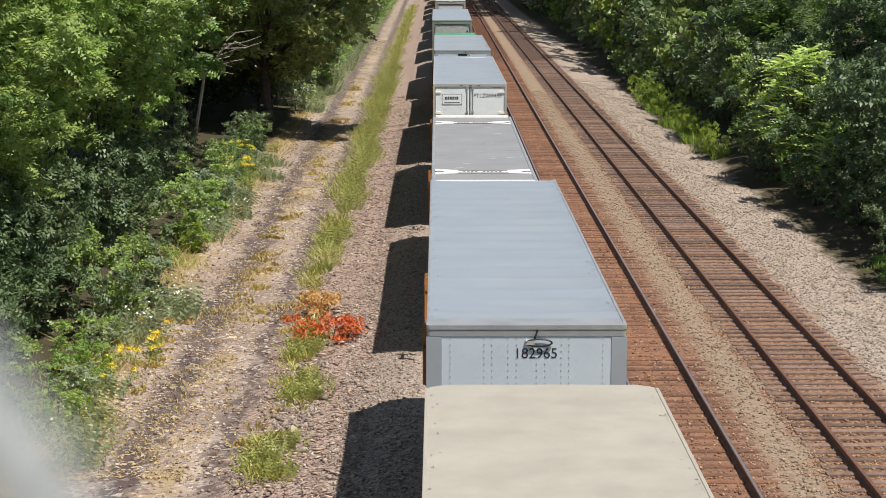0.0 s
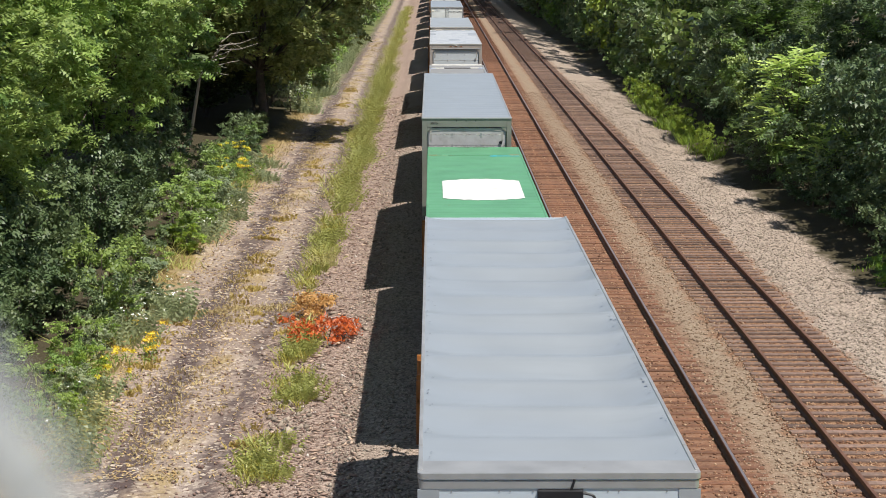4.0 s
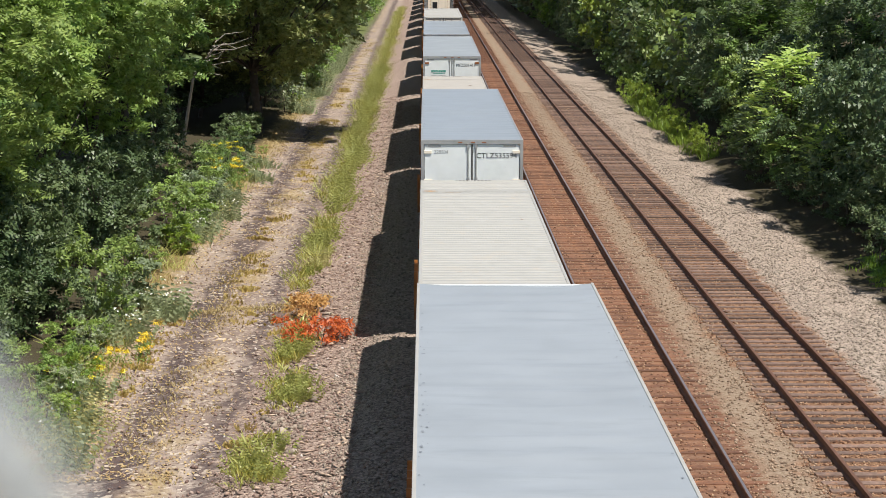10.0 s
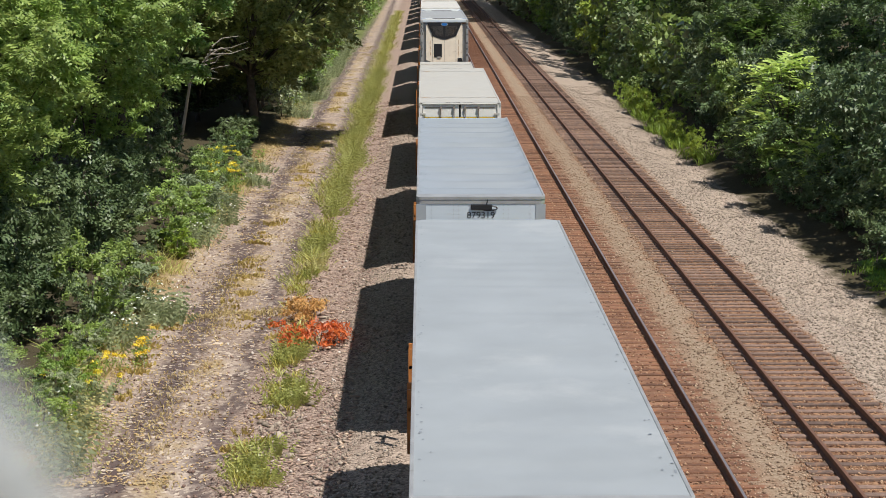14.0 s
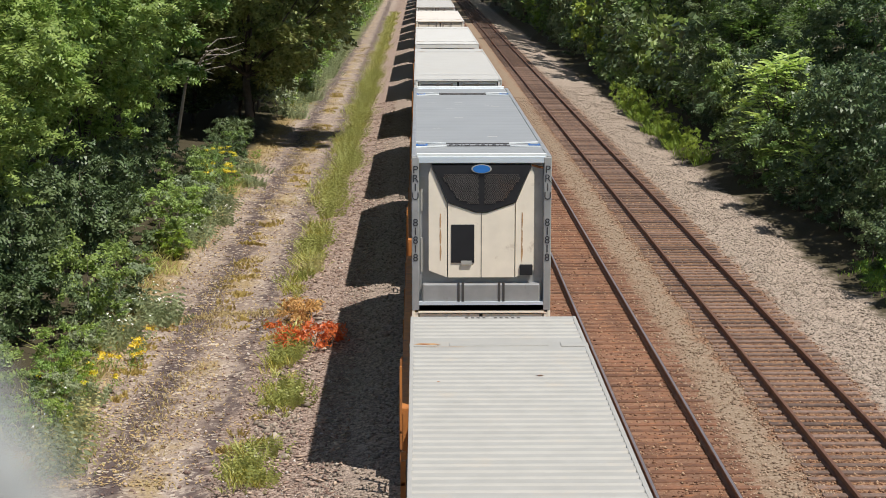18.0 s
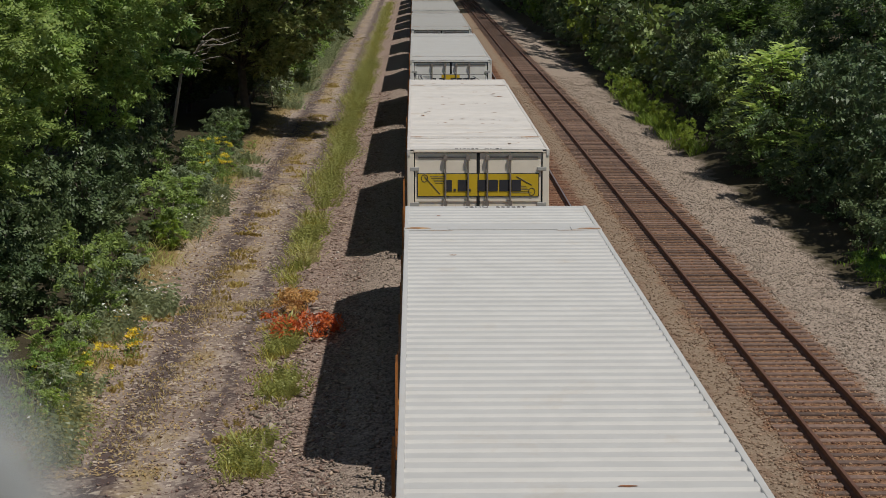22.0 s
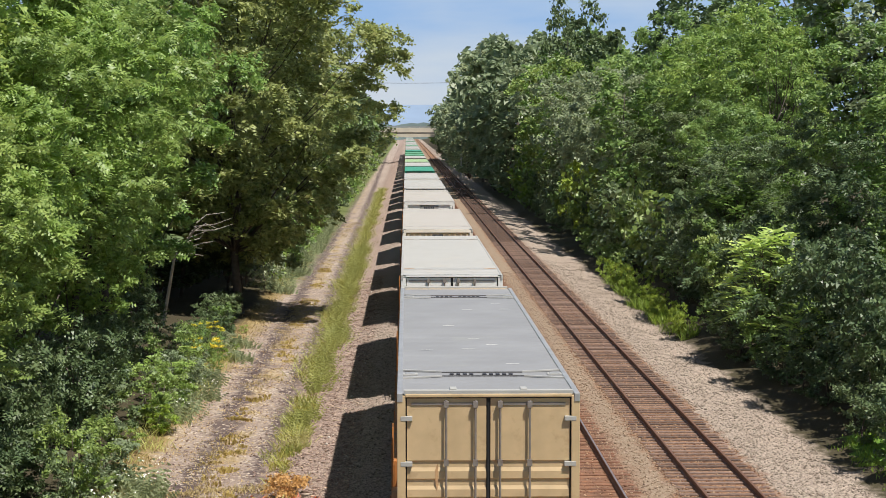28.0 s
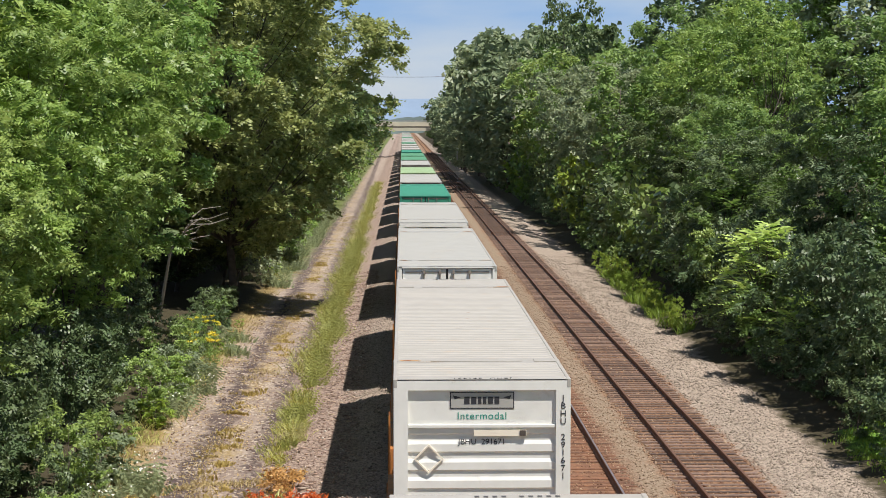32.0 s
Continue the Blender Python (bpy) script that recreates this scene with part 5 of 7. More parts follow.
MINT = mat("cool_white_paint", (0.76, 0.79, 0.77), 0.45, var=0.05, dirt=(0.35, 0.34, 0.30), dirt_at=(0.62, 0.9), dirt_scale=2.5)
CREAMROOF = mat("dusty_cream_roof", (0.40, 0.375, 0.335), 0.55, var=0.06, dirt=(0.42, 0.32, 0.22), dirt_at=(0.58, 0.9), dirt_scale=1.4)
ALU_PALE = mat("pale_roof_sheet", (0.33, 0.355, 0.365), 0.45, metal=0.15, var=0.07, scale=0.9, bump=0.1, bump_scale=1.4, dirt=(0.42, 0.44, 0.44), dirt_at=(0.55, 0.75), dirt_scale=0.6)


# ---- plants ----
def leaf_material(name, dark, light, trans=0.32, hue=0.016):
    m = bpy.data.materials.new(name)
    m.use_nodes = True
    nt = m.node_tree
    b = nt.nodes["Principled BSDF"]
    b.inputs["Roughness"].default_value = 0.45
    b.inputs["Specular IOR Level"].default_value = 0.5
    isl = nt.nodes.new("ShaderNodeNewGeometry").outputs["Random Per Island"]
    oi = nt.nodes.new("ShaderNodeObjectInfo").outputs["Random"]
    co = nt.nodes.new("ShaderNodeTexCoord").outputs["Object"]
    tone = nmath(nt, "ADD", nmath(nt, "MULTIPLY", isl, 0.6), nmath(nt, "MULTIPLY", nrange(nt, nnoise(nt, co, 0.45, 2), 0.3, 0.7), 0.45))
    col = nmix(nt, tone, dark, light)
    hs = nt.nodes.new("ShaderNodeHueSaturation")
    nt.links.new(nrange(nt, oi, 0, 1, 0.5 - hue, 0.5 + hue), hs.inputs["Hue"])
    nt.links.new(nrange(nt, oi, 0, 1, 1.14, 0.86), hs.inputs["Value"])
    nt.links.new(col, hs.inputs["Color"])
    nt.links.new(hs.outputs["Color"], b.inputs["Base Color"])
    tr = nt.nodes.new("ShaderNodeBsdfTranslucent")
    bright = nt.nodes.new("ShaderNodeHueSaturation")
    bright.inputs["Value"].default_value, bright.inputs["Hue"].default_value = 1.4, 0.485
    nt.links.new(hs.outputs["Color"], bright.inputs["Color"])
    nt.links.new(bright.outputs["Color"], tr.inputs["Color"])
    ms = nt.nodes.new("ShaderNodeMixShader")
    ms.inputs["Fac"].default_value = trans
    nt.links.new(b.outputs["BSDF"], ms.inputs[1]), nt.links.new(tr.outputs["BSDF"], ms.inputs[2])
    nt.links.new(ms.outputs["Shader"], nt.nodes["Material Output"].inputs["Surface"])
    return m


# Dark green leaves; the shade of the woods is put into this colour too.
LEAF_DARK = leaf_material("dark_and_shaded_leaves", (0.05, 0.088, 0.035), (0.175, 0.24, 0.1), 0.22)
LEAF_MID = leaf_material("green_leaves", (0.085, 0.16, 0.04), (0.31, 0.43, 0.12))
LEAF_LIGHT = leaf_material("light_green_leaves", (0.105, 0.19, 0.042), (0.37, 0.505, 0.125))
LEAF_LIME = leaf_material("fresh_lime_leaves", (0.15, 0.25, 0.03), (0.33, 0.44, 0.065))
# Distance haze put into the colour for far trees; near dusty shrubs share it.
LEAF_GREY = leaf_material("dusty_and_hazed_leaves", (0.16, 0.21, 0.11), (0.35, 0.41, 0.23))
LEAF_OLIVE = leaf_material("olive_green_leaves", (0.11, 0.155, 0.045), (0.40, 0.445, 0.16))
LEAF_GOLD = leaf_material("golden_flowers", (0.60, 0.48, 0.02), (0.85, 0.72, 0.08), 0.2)
LEAF_RED = leaf_material("rust_red_dead_leaves", (0.38, 0.10, 0.018), (0.70, 0.24, 0.045), 0.2)
LEAF_PEACH = leaf_material("withered_peach_leaves", (0.50, 0.23, 0.075), (0.80, 0.43, 0.18), 0.2)
LEAF_STRAW = leaf_material("straw_grass", (0.3, 0.24, 0.1), (0.5, 0.41, 0.19), 0.25)
GRASSY = leaf_material("yellow_green_grass", (0.25, 0.26, 0.035), (0.46, 0.44, 0.10), 0.35)
LEAF_LITTER = leaf_material("dry_fallen_leaves", (0.26, 0.16, 0.06), (0.62, 0.47, 0.22), 0.1)
LEAF_WEED = leaf_material("yellow_green_weeds", (0.21, 0.235, 0.05), (0.50, 0.51, 0.165), 0.25)
LEAF_STRAWGOLD = leaf_material("golden_withered_weeds", (0.30, 0.23, 0.06), (0.56, 0.45, 0.15), 0.2)
LEAF_PALE = leaf_material("pale_straw_green", (0.28, 0.29, 0.09), (0.56, 0.55, 0.24), 0.25)
LEAF_SUMAC = leaf_material("bright_sumac_leaves", (0.20, 0.33, 0.07), (0.46, 0.62, 0.18), 0.25)
LEAF_WHITE = leaf_material("white_petals", (0.62, 0.64, 0.58), (0.82, 0.83, 0.78), 0.2)
BARK = mat("grey_brown_bark", (0.10, 0.08, 0.065), 0.9, var=0.3, scale=5, bump=0.6, bump_scale=16)


def leaf_mesh(name, centres, normals_out, size, material, rng, aspect=0.75, up=0.45):
    """Many small rhombic leaves, each with its own tilt."""
    n = len(centres)
    c = np.asarray(centres)
    nrm = np.asarray(normals_out) * 0.8 + rng.normal(size=(n, 3)) * 0.6 + np.array([0, 0, up])
    nrm /= np.linalg.norm(nrm, axis=1, keepdims=True)
    a = np.cross(nrm, rng.normal(size=(n, 3)))
    a /= np.linalg.norm(a, axis=1, keepdims=True) + 1e-9
    b = np.cross(nrm, a)
    s = size * rng.uniform(0.6, 1.3, size=(n, 1))
    v = np.stack([c - a * s * 0.5, c + b * s * aspect * 0.5 + a * s * 0.1 + nrm * s * 0.08, c + a * s * 0.5 - b * s * aspect * 0.3], axis=1).reshape(-1, 3)
    return loose_faces(name, v, 3, material)


def loose_faces(name, v, k, material):
    """A mesh of separate faces with k corners each."""
    n = len(v) // k
    me = bpy.data.meshes.new(name)
    me.vertices.add(k * n), me.loops.add(k * n), me.polygons.add(n)
    me.vertices.foreach_set("co", v.ravel())
    me.loops.foreach_set("vertex_index", np.arange(k * n))
    me.polygons.foreach_set("loop_start", np.arange(0, k * n, k))
    me.update(calc_edges=True)
    me.materials.append(material)
    return me


def crown_points(rng, clumps, per, flat=0.6):
    """Leaves gathered into tufts: centres and outward directions."""
    cs, ns = [], []
    for (x, y, z, r) in clumps:
        d = rng.normal(size=(per, 3))
        d[:, 2] = d[:, 2] * 0.8 + 0.35
        d /= np.linalg.norm(d, axis=1, keepdims=True)
        rad = r * rng.uniform(0.3, 1.08, size=(per, 1)) * (1 + 0.25 * np.sin(d[:, :1] * 7 + d[:, 1:2] * 5 + x))
        p = d * rad * np.array([1, 1, flat]) + np.array([x, y, z])
        cs.append(p)
        ns.append(d)
    return np.concatenate(cs), np.concatenate(ns)


def unit(v):
    return v / (np.linalg.norm(v, axis=1, keepdims=True) + 1e-9)


def fronds(rng, p, axis, face, long, leaf, pairs, slim=0.8, stiff=0.25):
    """Corners of leaflets set in pairs along short stalks: p the stalk's foot, axis its way, face the side that it turns up."""
    n = len(p)
    a = unit(axis)
    b = unit(np.cross(face, a))
    up = np.cross(a, b)
    size = rng.uniform(0.75, 1.25, size=(n, 1))
    out = []
    for k in range(pairs):
        s = (k + 0.6) / pairs
        root = p + a * long * s * size - up * (s * s * long * stiff) * size
        lf = leaf * (1.1 - 0.45 * s) * size
        for side in (-1, 1):
            w = b * side * lf * rng.uniform(0.75, 1.1, size=(n, 1))
            tip = root + w + a * lf * 0.35 + up * lf * rng.uniform(-0.45, 0.15, size=(n, 1))
            out.append(np.stack([root - a * lf * slim * 0.35, tip, root + a * lf * slim * 0.65][::side], axis=1))
    return np.concatenate(out).reshape(-1, 3)


def sprays(rng, clumps, per, long, leaf, pairs, flat=0.55, slim=0.8, centre=(0.0, 0.0)):
    """Leafy sprays on the upper and outer faces of the tufts of a crown."""
    c = np.repeat(np.asarray(clumps), per, axis=0)
    n = len(c)
    out = np.stack([c[:, 0] - centre[0], c[:, 1] - centre[1], np.zeros(n)], 1)
    out /= np.linalg.norm(out, axis=1, keepdims=True) + 0.6
    d = unit(rng.normal(size=(n, 3)) + out * 0.75 + np.array([0, 0, 0.5]))
    p = c[:, :3] + d * c[:, 3:] * rng.uniform(0.45, 1.05, size=(n, 1)) * np.array([1, 1, flat])
    axis = unit(d * np.array([1, 1, 0.3]) + rng.normal(size=(n, 3)) * 0.45 + np.array([0, 0, -0.12]))
    face = unit(d * 0.8 + rng.normal(size=(n, 3)) * 0.28 + np.array([0, 0, 0.55]))
    return fronds(rng, p - axis * long * 0.4, axis, face, long, leaf, pairs, slim)


def everywhere(x, y, z):
    return True


def tree_shape(seed, h, spread, boughs, per, leaf, material, base=0.25, droop=0.0, tuft=(0.22, 0.36), twigs=6, crest=1.7, long=0.45, pairs=4, slim=0.8, limbs=3, core=0, keep=everywhere):
    """A trunk with limbs; each limb ends in a bough of several leafy tufts, with open hollows between the boughs."""
    rng = np.random.default_rng(seed)
    bm = bmesh.new()
    r0 = h * 0.012 + 0.02
    pts = [Vector((0, 0, -0.3))]
    for k in range(1, 6):
        pts.append(Vector((rng.normal() * h * 0.012 * k, rng.normal() * h * 0.012 * k, h * 0.82 * k / 5)))
    for k, (a, b) in enumerate(zip(pts, pts[1:])):
        tube(bm, a, b, r0 * (1 - k / 5.6), 6, r0 * (1 - (k + 1) / 5.6))
    cl = []
    for i in range(boughs):
        t = base + (1 - base) * ((i + rng.uniform(0, 1)) / boughs) ** 0.85
        z = h * t
        env = math.sin(math.pi * min(1, max(0.12, (t - base * 0.6) / (1.06 - base * 0.6))) ** crest) ** 0.6
        a = i * 2.4 + rng.uniform(-0.5, 0.5)
        rr = spread * env * rng.uniform(0.45, 1.0) ** 0.6 * (0.85 + 0.3 * math.sin(3 * a + seed))
        x, y = rr * math.cos(a), rr * math.sin(a)
        R = spread * rng.uniform(*tuft)
        z -= droop * rr
        if not keep(x + R * 0.8, y, z):
            continue
        for k in range(twigs):
            d = rng.normal(size=3)
            d /= np.linalg.norm(d)
            d = d * np.array([1.0, 1.0, 0.55]) * R * rng.uniform(0.35, 0.95)
            cl.append((x + d[0], y + d[1], z + d[2], R * rng.uniform(0.30, 0.52)))
        if i % limbs == 0:
            k = min(4, max(1, int(t * 5) - 1))
            s = pts[k]
            mid = Vector((x * 0.5, y * 0.5, (s.z + z) / 2 + 0.2))
            tube(bm, s, mid, r0 * 0.2, 4, r0 * 0.12)
            tube(bm, mid, (x * 0.9, y * 0.9, z - R * 0.25), r0 * 0.12, 4, r0 * 0.04)
    v = sprays(rng, cl, per, long, leaf, pairs, slim=slim)
    if core:
        # shaded foliage inside the crown
        u = unit(rng.normal(size=(core, 3))) * rng.uniform(0.2, 1, size=(core, 1)) ** 0.5
        q = u * np.array([spread * 0.5, spread * 0.5, h * (1 - base) * 0.40]) + np.array([0, 0, h * (0.5 + base * 0.4)])
        v = np.concatenate([v, fronds(rng, q, rng.normal(size=(core, 3)), u + np.array([0, 0, 0.8]), long * 1.3, leaf * 1.4, 2)])
    return finish("trunk", bm, BARK, True), loose_faces("crown", v, 3, material)


def build_woods():
    rng = random.Random(11)
    kinds = {}
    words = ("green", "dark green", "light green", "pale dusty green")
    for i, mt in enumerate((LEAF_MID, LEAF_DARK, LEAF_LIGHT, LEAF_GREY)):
        for v in range(2):
            kinds[("near", i, v)] = tree_shape(100 + i * 10 + v, 16.0, 4.6, 34, 20, 0.17, mt, base=0.27, tuft=(0.26, 0.40), twigs=9, long=0.5, pairs=4, core=900) if i < 3 else None
            kinds[("mid", i, v)] = tree_shape(100 + i * 10 + v, 16.0, 4.6, 32, 16, 0.21, mt, base=0.12, tuft=(0.26, 0.40), twigs=8, long=0.6, pairs=3, core=700) if i < 3 else None
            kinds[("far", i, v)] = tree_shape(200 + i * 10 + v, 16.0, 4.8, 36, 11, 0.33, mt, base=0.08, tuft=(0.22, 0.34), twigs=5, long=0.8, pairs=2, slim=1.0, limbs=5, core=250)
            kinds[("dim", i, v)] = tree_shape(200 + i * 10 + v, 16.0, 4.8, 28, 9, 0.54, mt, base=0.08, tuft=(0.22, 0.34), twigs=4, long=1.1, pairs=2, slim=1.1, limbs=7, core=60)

    def plant(lod, i, v, x, y, h, wide=1.0):
        tk, cr = kinds[("dim" if y > 230 else lod, i, v)]
        t = thing("tree", words[i] + " broadleaf tree in the woods beside the railway", "tree", "trees beside the line")
        part("trunk", tk, None, t)
        part("crown", cr, None, t)
        s = h / 16.0
        t.matrix_basis = Matrix.LocRotScale((x, y, ground_at(x, y)), Euler((0, 0, rng.uniform(0, 6.28))), (s * wide, s * wide, s))

    # by the dirt road: light locusts first, then one great spreading tree, then a plain row
    for x, y, h, i, w in ((-13.2, 41, 10, 0, 1.1), (-12.8, 46.5, 10.5, 0, 1.15), (-13.0, 52, 11.5, 2, 1.1), (-12.8, 57.5, 13, 0, 1.05), (-12.0, 63, 14.5, 2, 1.0), (-11.9, 68.5, 15.5, 0, 0.98), (-12.0, 74.5, 16, 2, 0.98)):
        plant("near", i, rng.randrange(2), x, y, h, w)
    for y in (43, 49, 55, 61, 67.5, 74, 81):
        plant("mid", 2 if rng.random() < 0.7 else 0, rng.randrange(2), -16.4 + rng.uniform(-0.8, 0.8), y, rng.uniform(16, 19))
    for x, y, h, seed, mt in ((-9.5, 99, 21.0, 41, LEAF_OLIVE), (-12.5, 121, 23.0, 43, LEAF_OLIVE)):
        tk, cr = tree_shape(seed, h, 9.2, 190, 23, 0.19, mt, base=0.14, tuft=(0.15, 0.24), crest=1.1, long=0.5, pairs=3, slim=1.1, core=1500,
                            keep=lambda a, b, c: a < 4.6 + (c - 2.9) * 0.62 and not (c < 4.6 and b < -2 and a < 3.0))
        t = thing("tree", "great spreading tree that overhangs the dirt road", "tree", "trees beside the line")
        part("trunk", tk, None, t)
        part("crown", cr, None, t)
        t.matrix_basis = pose(x, y, ground_at(x, y))
    # dark leaves fill the hollow, standing in for shade under the great crown
    for x, y, h in ((-15.5, 98, 7), (-14.5, 102, 8), (-13.5, 104, 7), (-14, 109, 8), (-13.8, 114, 8), (-14, 119, 8), (-14, 125, 8), (-17, 91, 15), (-18, 99, 15), (-18, 107, 15), (-18, 116, 15), (-18, 126, 15)):
        plant("far", 1, rng.randrange(2), x, y, h, 1.5)
    for x, y, h in ((-10.8, 105, 6), (-10.4, 110, 5), (-10.6, 115, 6)):
        plant("near", 1, rng.randrange(2), x, y, h, 1.4)
    snag = thing("dead_branch", "pale bare dead branch that sticks out of the leaves", "branch")
    bm = bmesh.new()
    r3 = random.Random(8)
    tube(bm, (-12.4, 88.5, -0.3), (-11.6, 87, 3.2), 0.1, 7, 0.07)
    tube(bm, (-11.6, 87, 3.2), (-10.3, 85.5, 4.9), 0.07, 6, 0.04)
    for k in range(9):
        a = Vector((-11.4 + 0.14 * k, 86.8 - 0.17 * k, 3.5 + 0.2 * k))
        b = a + Vector((r3.uniform(0.4, 1.2), r3.uniform(-0.5, 0.3), r3.uniform(-0.1, 0.6)))
        tube(bm, a, b, 0.035, 5, 0.02)
        tube(bm, b, b + Vector((r3.uniform(0.3, 0.9), r3.uniform(-0.4, 0.4), r3.uniform(-0.3, 0.5))), 0.02, 4, 0.008)
    part("bough", bm, mat("bleached_dead_wood", (0.36, 0.32, 0.27), 0.9, var=0.15), snag)
    y = 143.0
    while y < 540:
        plant("far", rng.randrange(2), rng.randrange(2), -12.6 + rng.uniform(-0.8, 0.8), y, rng.uniform(14, 18), 1.1)
        if y < 330:
            plant("far", rng.randrange(2), rng.randrange(2), -20 + rng.uniform(-1, 1), y + 3, rng.uniform(17, 21))
        y += rng.uniform(8, 10)
    # across the line: a mixed edge, taller trees behind
    y = 58.0
    while y < 135:
        # front row: dark leaves take the place of shade
        all_dark = 70 < y < 95
        plant("mid", 1 if all_dark else rng.choice((1, 1, 0)), rng.randrange(2), 18.8 + rng.uniform(-0.6, 1.4), y, rng.choice((4.5, 6.0, 8.0, 10.0)) + rng.uniform(-0.6, 0.8), rng.uniform(1.0, 1.35))
        y += rng.uniform(5.0, 8.5)
        if 67 < y < 81:
            y = 81
        if 82 < y < 92:
            y = 92
    y = 60.0
    while y < 150:
        plant("mid", rng.choice((2, 2, 0)), rng.randrange(2), (22.0 if y < 98 else 24.0) + rng.uniform(-1, 1), y, rng.uniform(13, 15) + (3 if y > 85 else 0), rng.uniform(0.9, 1.1))
        y += rng.uniform(7, 9)
        if 63 < y < 78:
            y = 78
        if 85 < y < 123:
            y = 123
    y = 75.0
    while y < 200:
        h = 15.5 if y < 118 else 22.5 if y < 168 else 18
        plant("far", 2 if y < 118 else 1, rng.randrange(2), 31 + rng.uniform(-1, 1) - (4 if y > 118 else 0), y, h + rng.uniform(-1, 1), 0.9) if not 108 < y < 148 else None
        y += rng.uniform(8, 10)
    y = 136.0
    while y < 540:
        h = 14 if y < 190 else 17 if y < 240 else 22.5 if y < 335 else 16
        # past y 240 every crown takes the leaves with haze in their colour
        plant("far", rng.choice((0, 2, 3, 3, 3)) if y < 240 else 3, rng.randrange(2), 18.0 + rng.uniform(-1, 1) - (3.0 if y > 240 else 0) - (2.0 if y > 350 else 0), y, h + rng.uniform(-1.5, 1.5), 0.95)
        plant("far", rng.randrange(2), rng.randrange(2), 27 + rng.uniform(-1, 1), y + 3, h + rng.uniform(-1, 1)) if 152 < y < 300 else None
        y += rng.uniform(7, 9)
    for k in range(6):
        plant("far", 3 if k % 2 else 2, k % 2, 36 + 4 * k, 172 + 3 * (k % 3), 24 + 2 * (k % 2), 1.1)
        plant("far", (k + 1) % 3, k % 2, 33 + 2.5 * k, 84 + 9 * k, 19 + (k % 2), 1.0) if k != 3 else None
    for x, y, h, w in ((22.6, 106, 7, 1.1), (21.0, 97, 7, 1.0), (19.6, 101, 6, 1.1)):
        plant("mid", 0, rng.randrange(2), x, y, h, w)
    # thin trees with bare stems before the house
    for k, (x, y, h) in enumerate(((23.9, 112, 15), (26.4, 121, 17), (27.6, 124, 15), (24.9, 117, 14), (28.6, 132, 14), (25.6, 126, 13))):
        tk, cr = tree_shape(60 + k, h, 2.8, 22, 14, 0.2, LEAF_MID if k % 2 else LEAF_LIGHT, base=0.42, tuft=(0.25, 0.4), twigs=4, long=0.6, pairs=3, limbs=1)
        t = thing("tree", "thin broadleaf tree with bare stems and sparse leaves", "tree", "trees beside the line")
        part("trunk", tk, None, t)
        part("crown", cr, None, t)
        t.matrix_basis = pose(x, y, ground_at(x, y))
    plant("far", 1, 0, 19.5, 205, 24.0, 0.55)
    y = 560.0
    while y < 1100:
        plant("far", rng.randrange(2), rng.randrange(2), -11.5 + rng.uniform(-1, 1), y, rng.uniform(9, 12), 1.3)
        plant("far", rng.randrange(2), rng.randrange(2), 17 + rng.uniform(-1, 1), y, rng.uniform(9, 12), 1.3)
        y += rng.uniform(16, 24)
    # low growth along the edges of the woods
    shrubs = []
    names = ("green", "light green", "dark green", "dusty green", "lime green")
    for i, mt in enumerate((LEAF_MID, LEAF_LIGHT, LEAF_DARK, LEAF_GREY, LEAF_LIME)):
        shrubs.append((tree_shape(300 + i, 2.6, 1.5, 12, 10, 0.12, mt, base=0.06, tuft=(0.3, 0.45), twigs=4, long=0.36, pairs=3, slim=1.0),
                       tree_shape(300 + i, 2.6, 1.5, 10, 8, 0.2, mt, base=0.06, tuft=(0.32, 0.48), twigs=3, long=0.5, pairs=2, slim=1.1),
                       tree_shape(340 + i, 2.6, 1.5, 16, 12, 0.085, mt, base=0.06, tuft=(0.26, 0.4), twigs=5, long=0.27, pairs=3, slim=1.0, core=120)))

    def shrub(i, x, y, s, tall=1.0):
        t = thing("shrub", names[i] + " leafy shrub at the edge of the woods", "shrub", "shrubs beside the line")
        stem, leaves = shrubs[i][1 if y > 100 else 2 if s > 1.0 else 0]
        part("stem", stem, None, t)
        part("leaves", leaves, None, t)
        t.matrix_basis = Matrix.LocRotScale((x, y, ground_at(x, y)), Euler((0, 0, rng.uniform(0, 6.28))), (s, s, s * tall))

    for x, y, k, i in ((-9.6, 38, 0.6, 0), (-9.1, 45.5, 0.6, 2), (-9.2, 47.5, 0.75, 0), (-9.3, 49.5, 0.75, 0), (-8.9, 51, 0.7, 3), (-9.6, 56, 0.8, 2), (-9.2, 61, 0.9, 0), (-9.0, 64, 0.85, 1),
                       (-8.9, 66.5, 0.8, 3), (-9.3, 69, 0.8, 0), (-8.8, 71.5, 0.55, 3), (-9.0, 74, 0.5, 1), (-8.9, 79, 0.45, 0), (-8.6, 82, 0.4, 3), (-9.0, 86, 0.4, 2), (-9.2, 90, 0.4, 2)):
        shrub(i, x, y, k, rng.uniform(0.9, 1.3))
        shrub(rng.choice((1, 1, 3, 4)), x + rng.uniform(0.3, 0.8), y + rng.uniform(-1, 1), k * 0.5, 0.9)
        shrub(rng.choice((0, 1, 3)), x + rng.uniform(0.0, 0.9), y + rng.uniform(-1.5, 1.5), k * 0.35, 0.9)
    # dark-leaved shrubs deepen the shaded hollows by their colour
    for k in range(16):
        shrub(2, -11.6 + rng.uniform(-0.6, 0.6), 41 + 2.3 * k + rng.uniform(-1, 1), rng.uniform(0.9, 1.3), 1.2)
    for k in range(9):
        shrub(2, -10.9 + rng.uniform(-0.6, 0.6), 38.5 + 1.4 * k, rng.uniform(0.55, 0.85), 1.0)
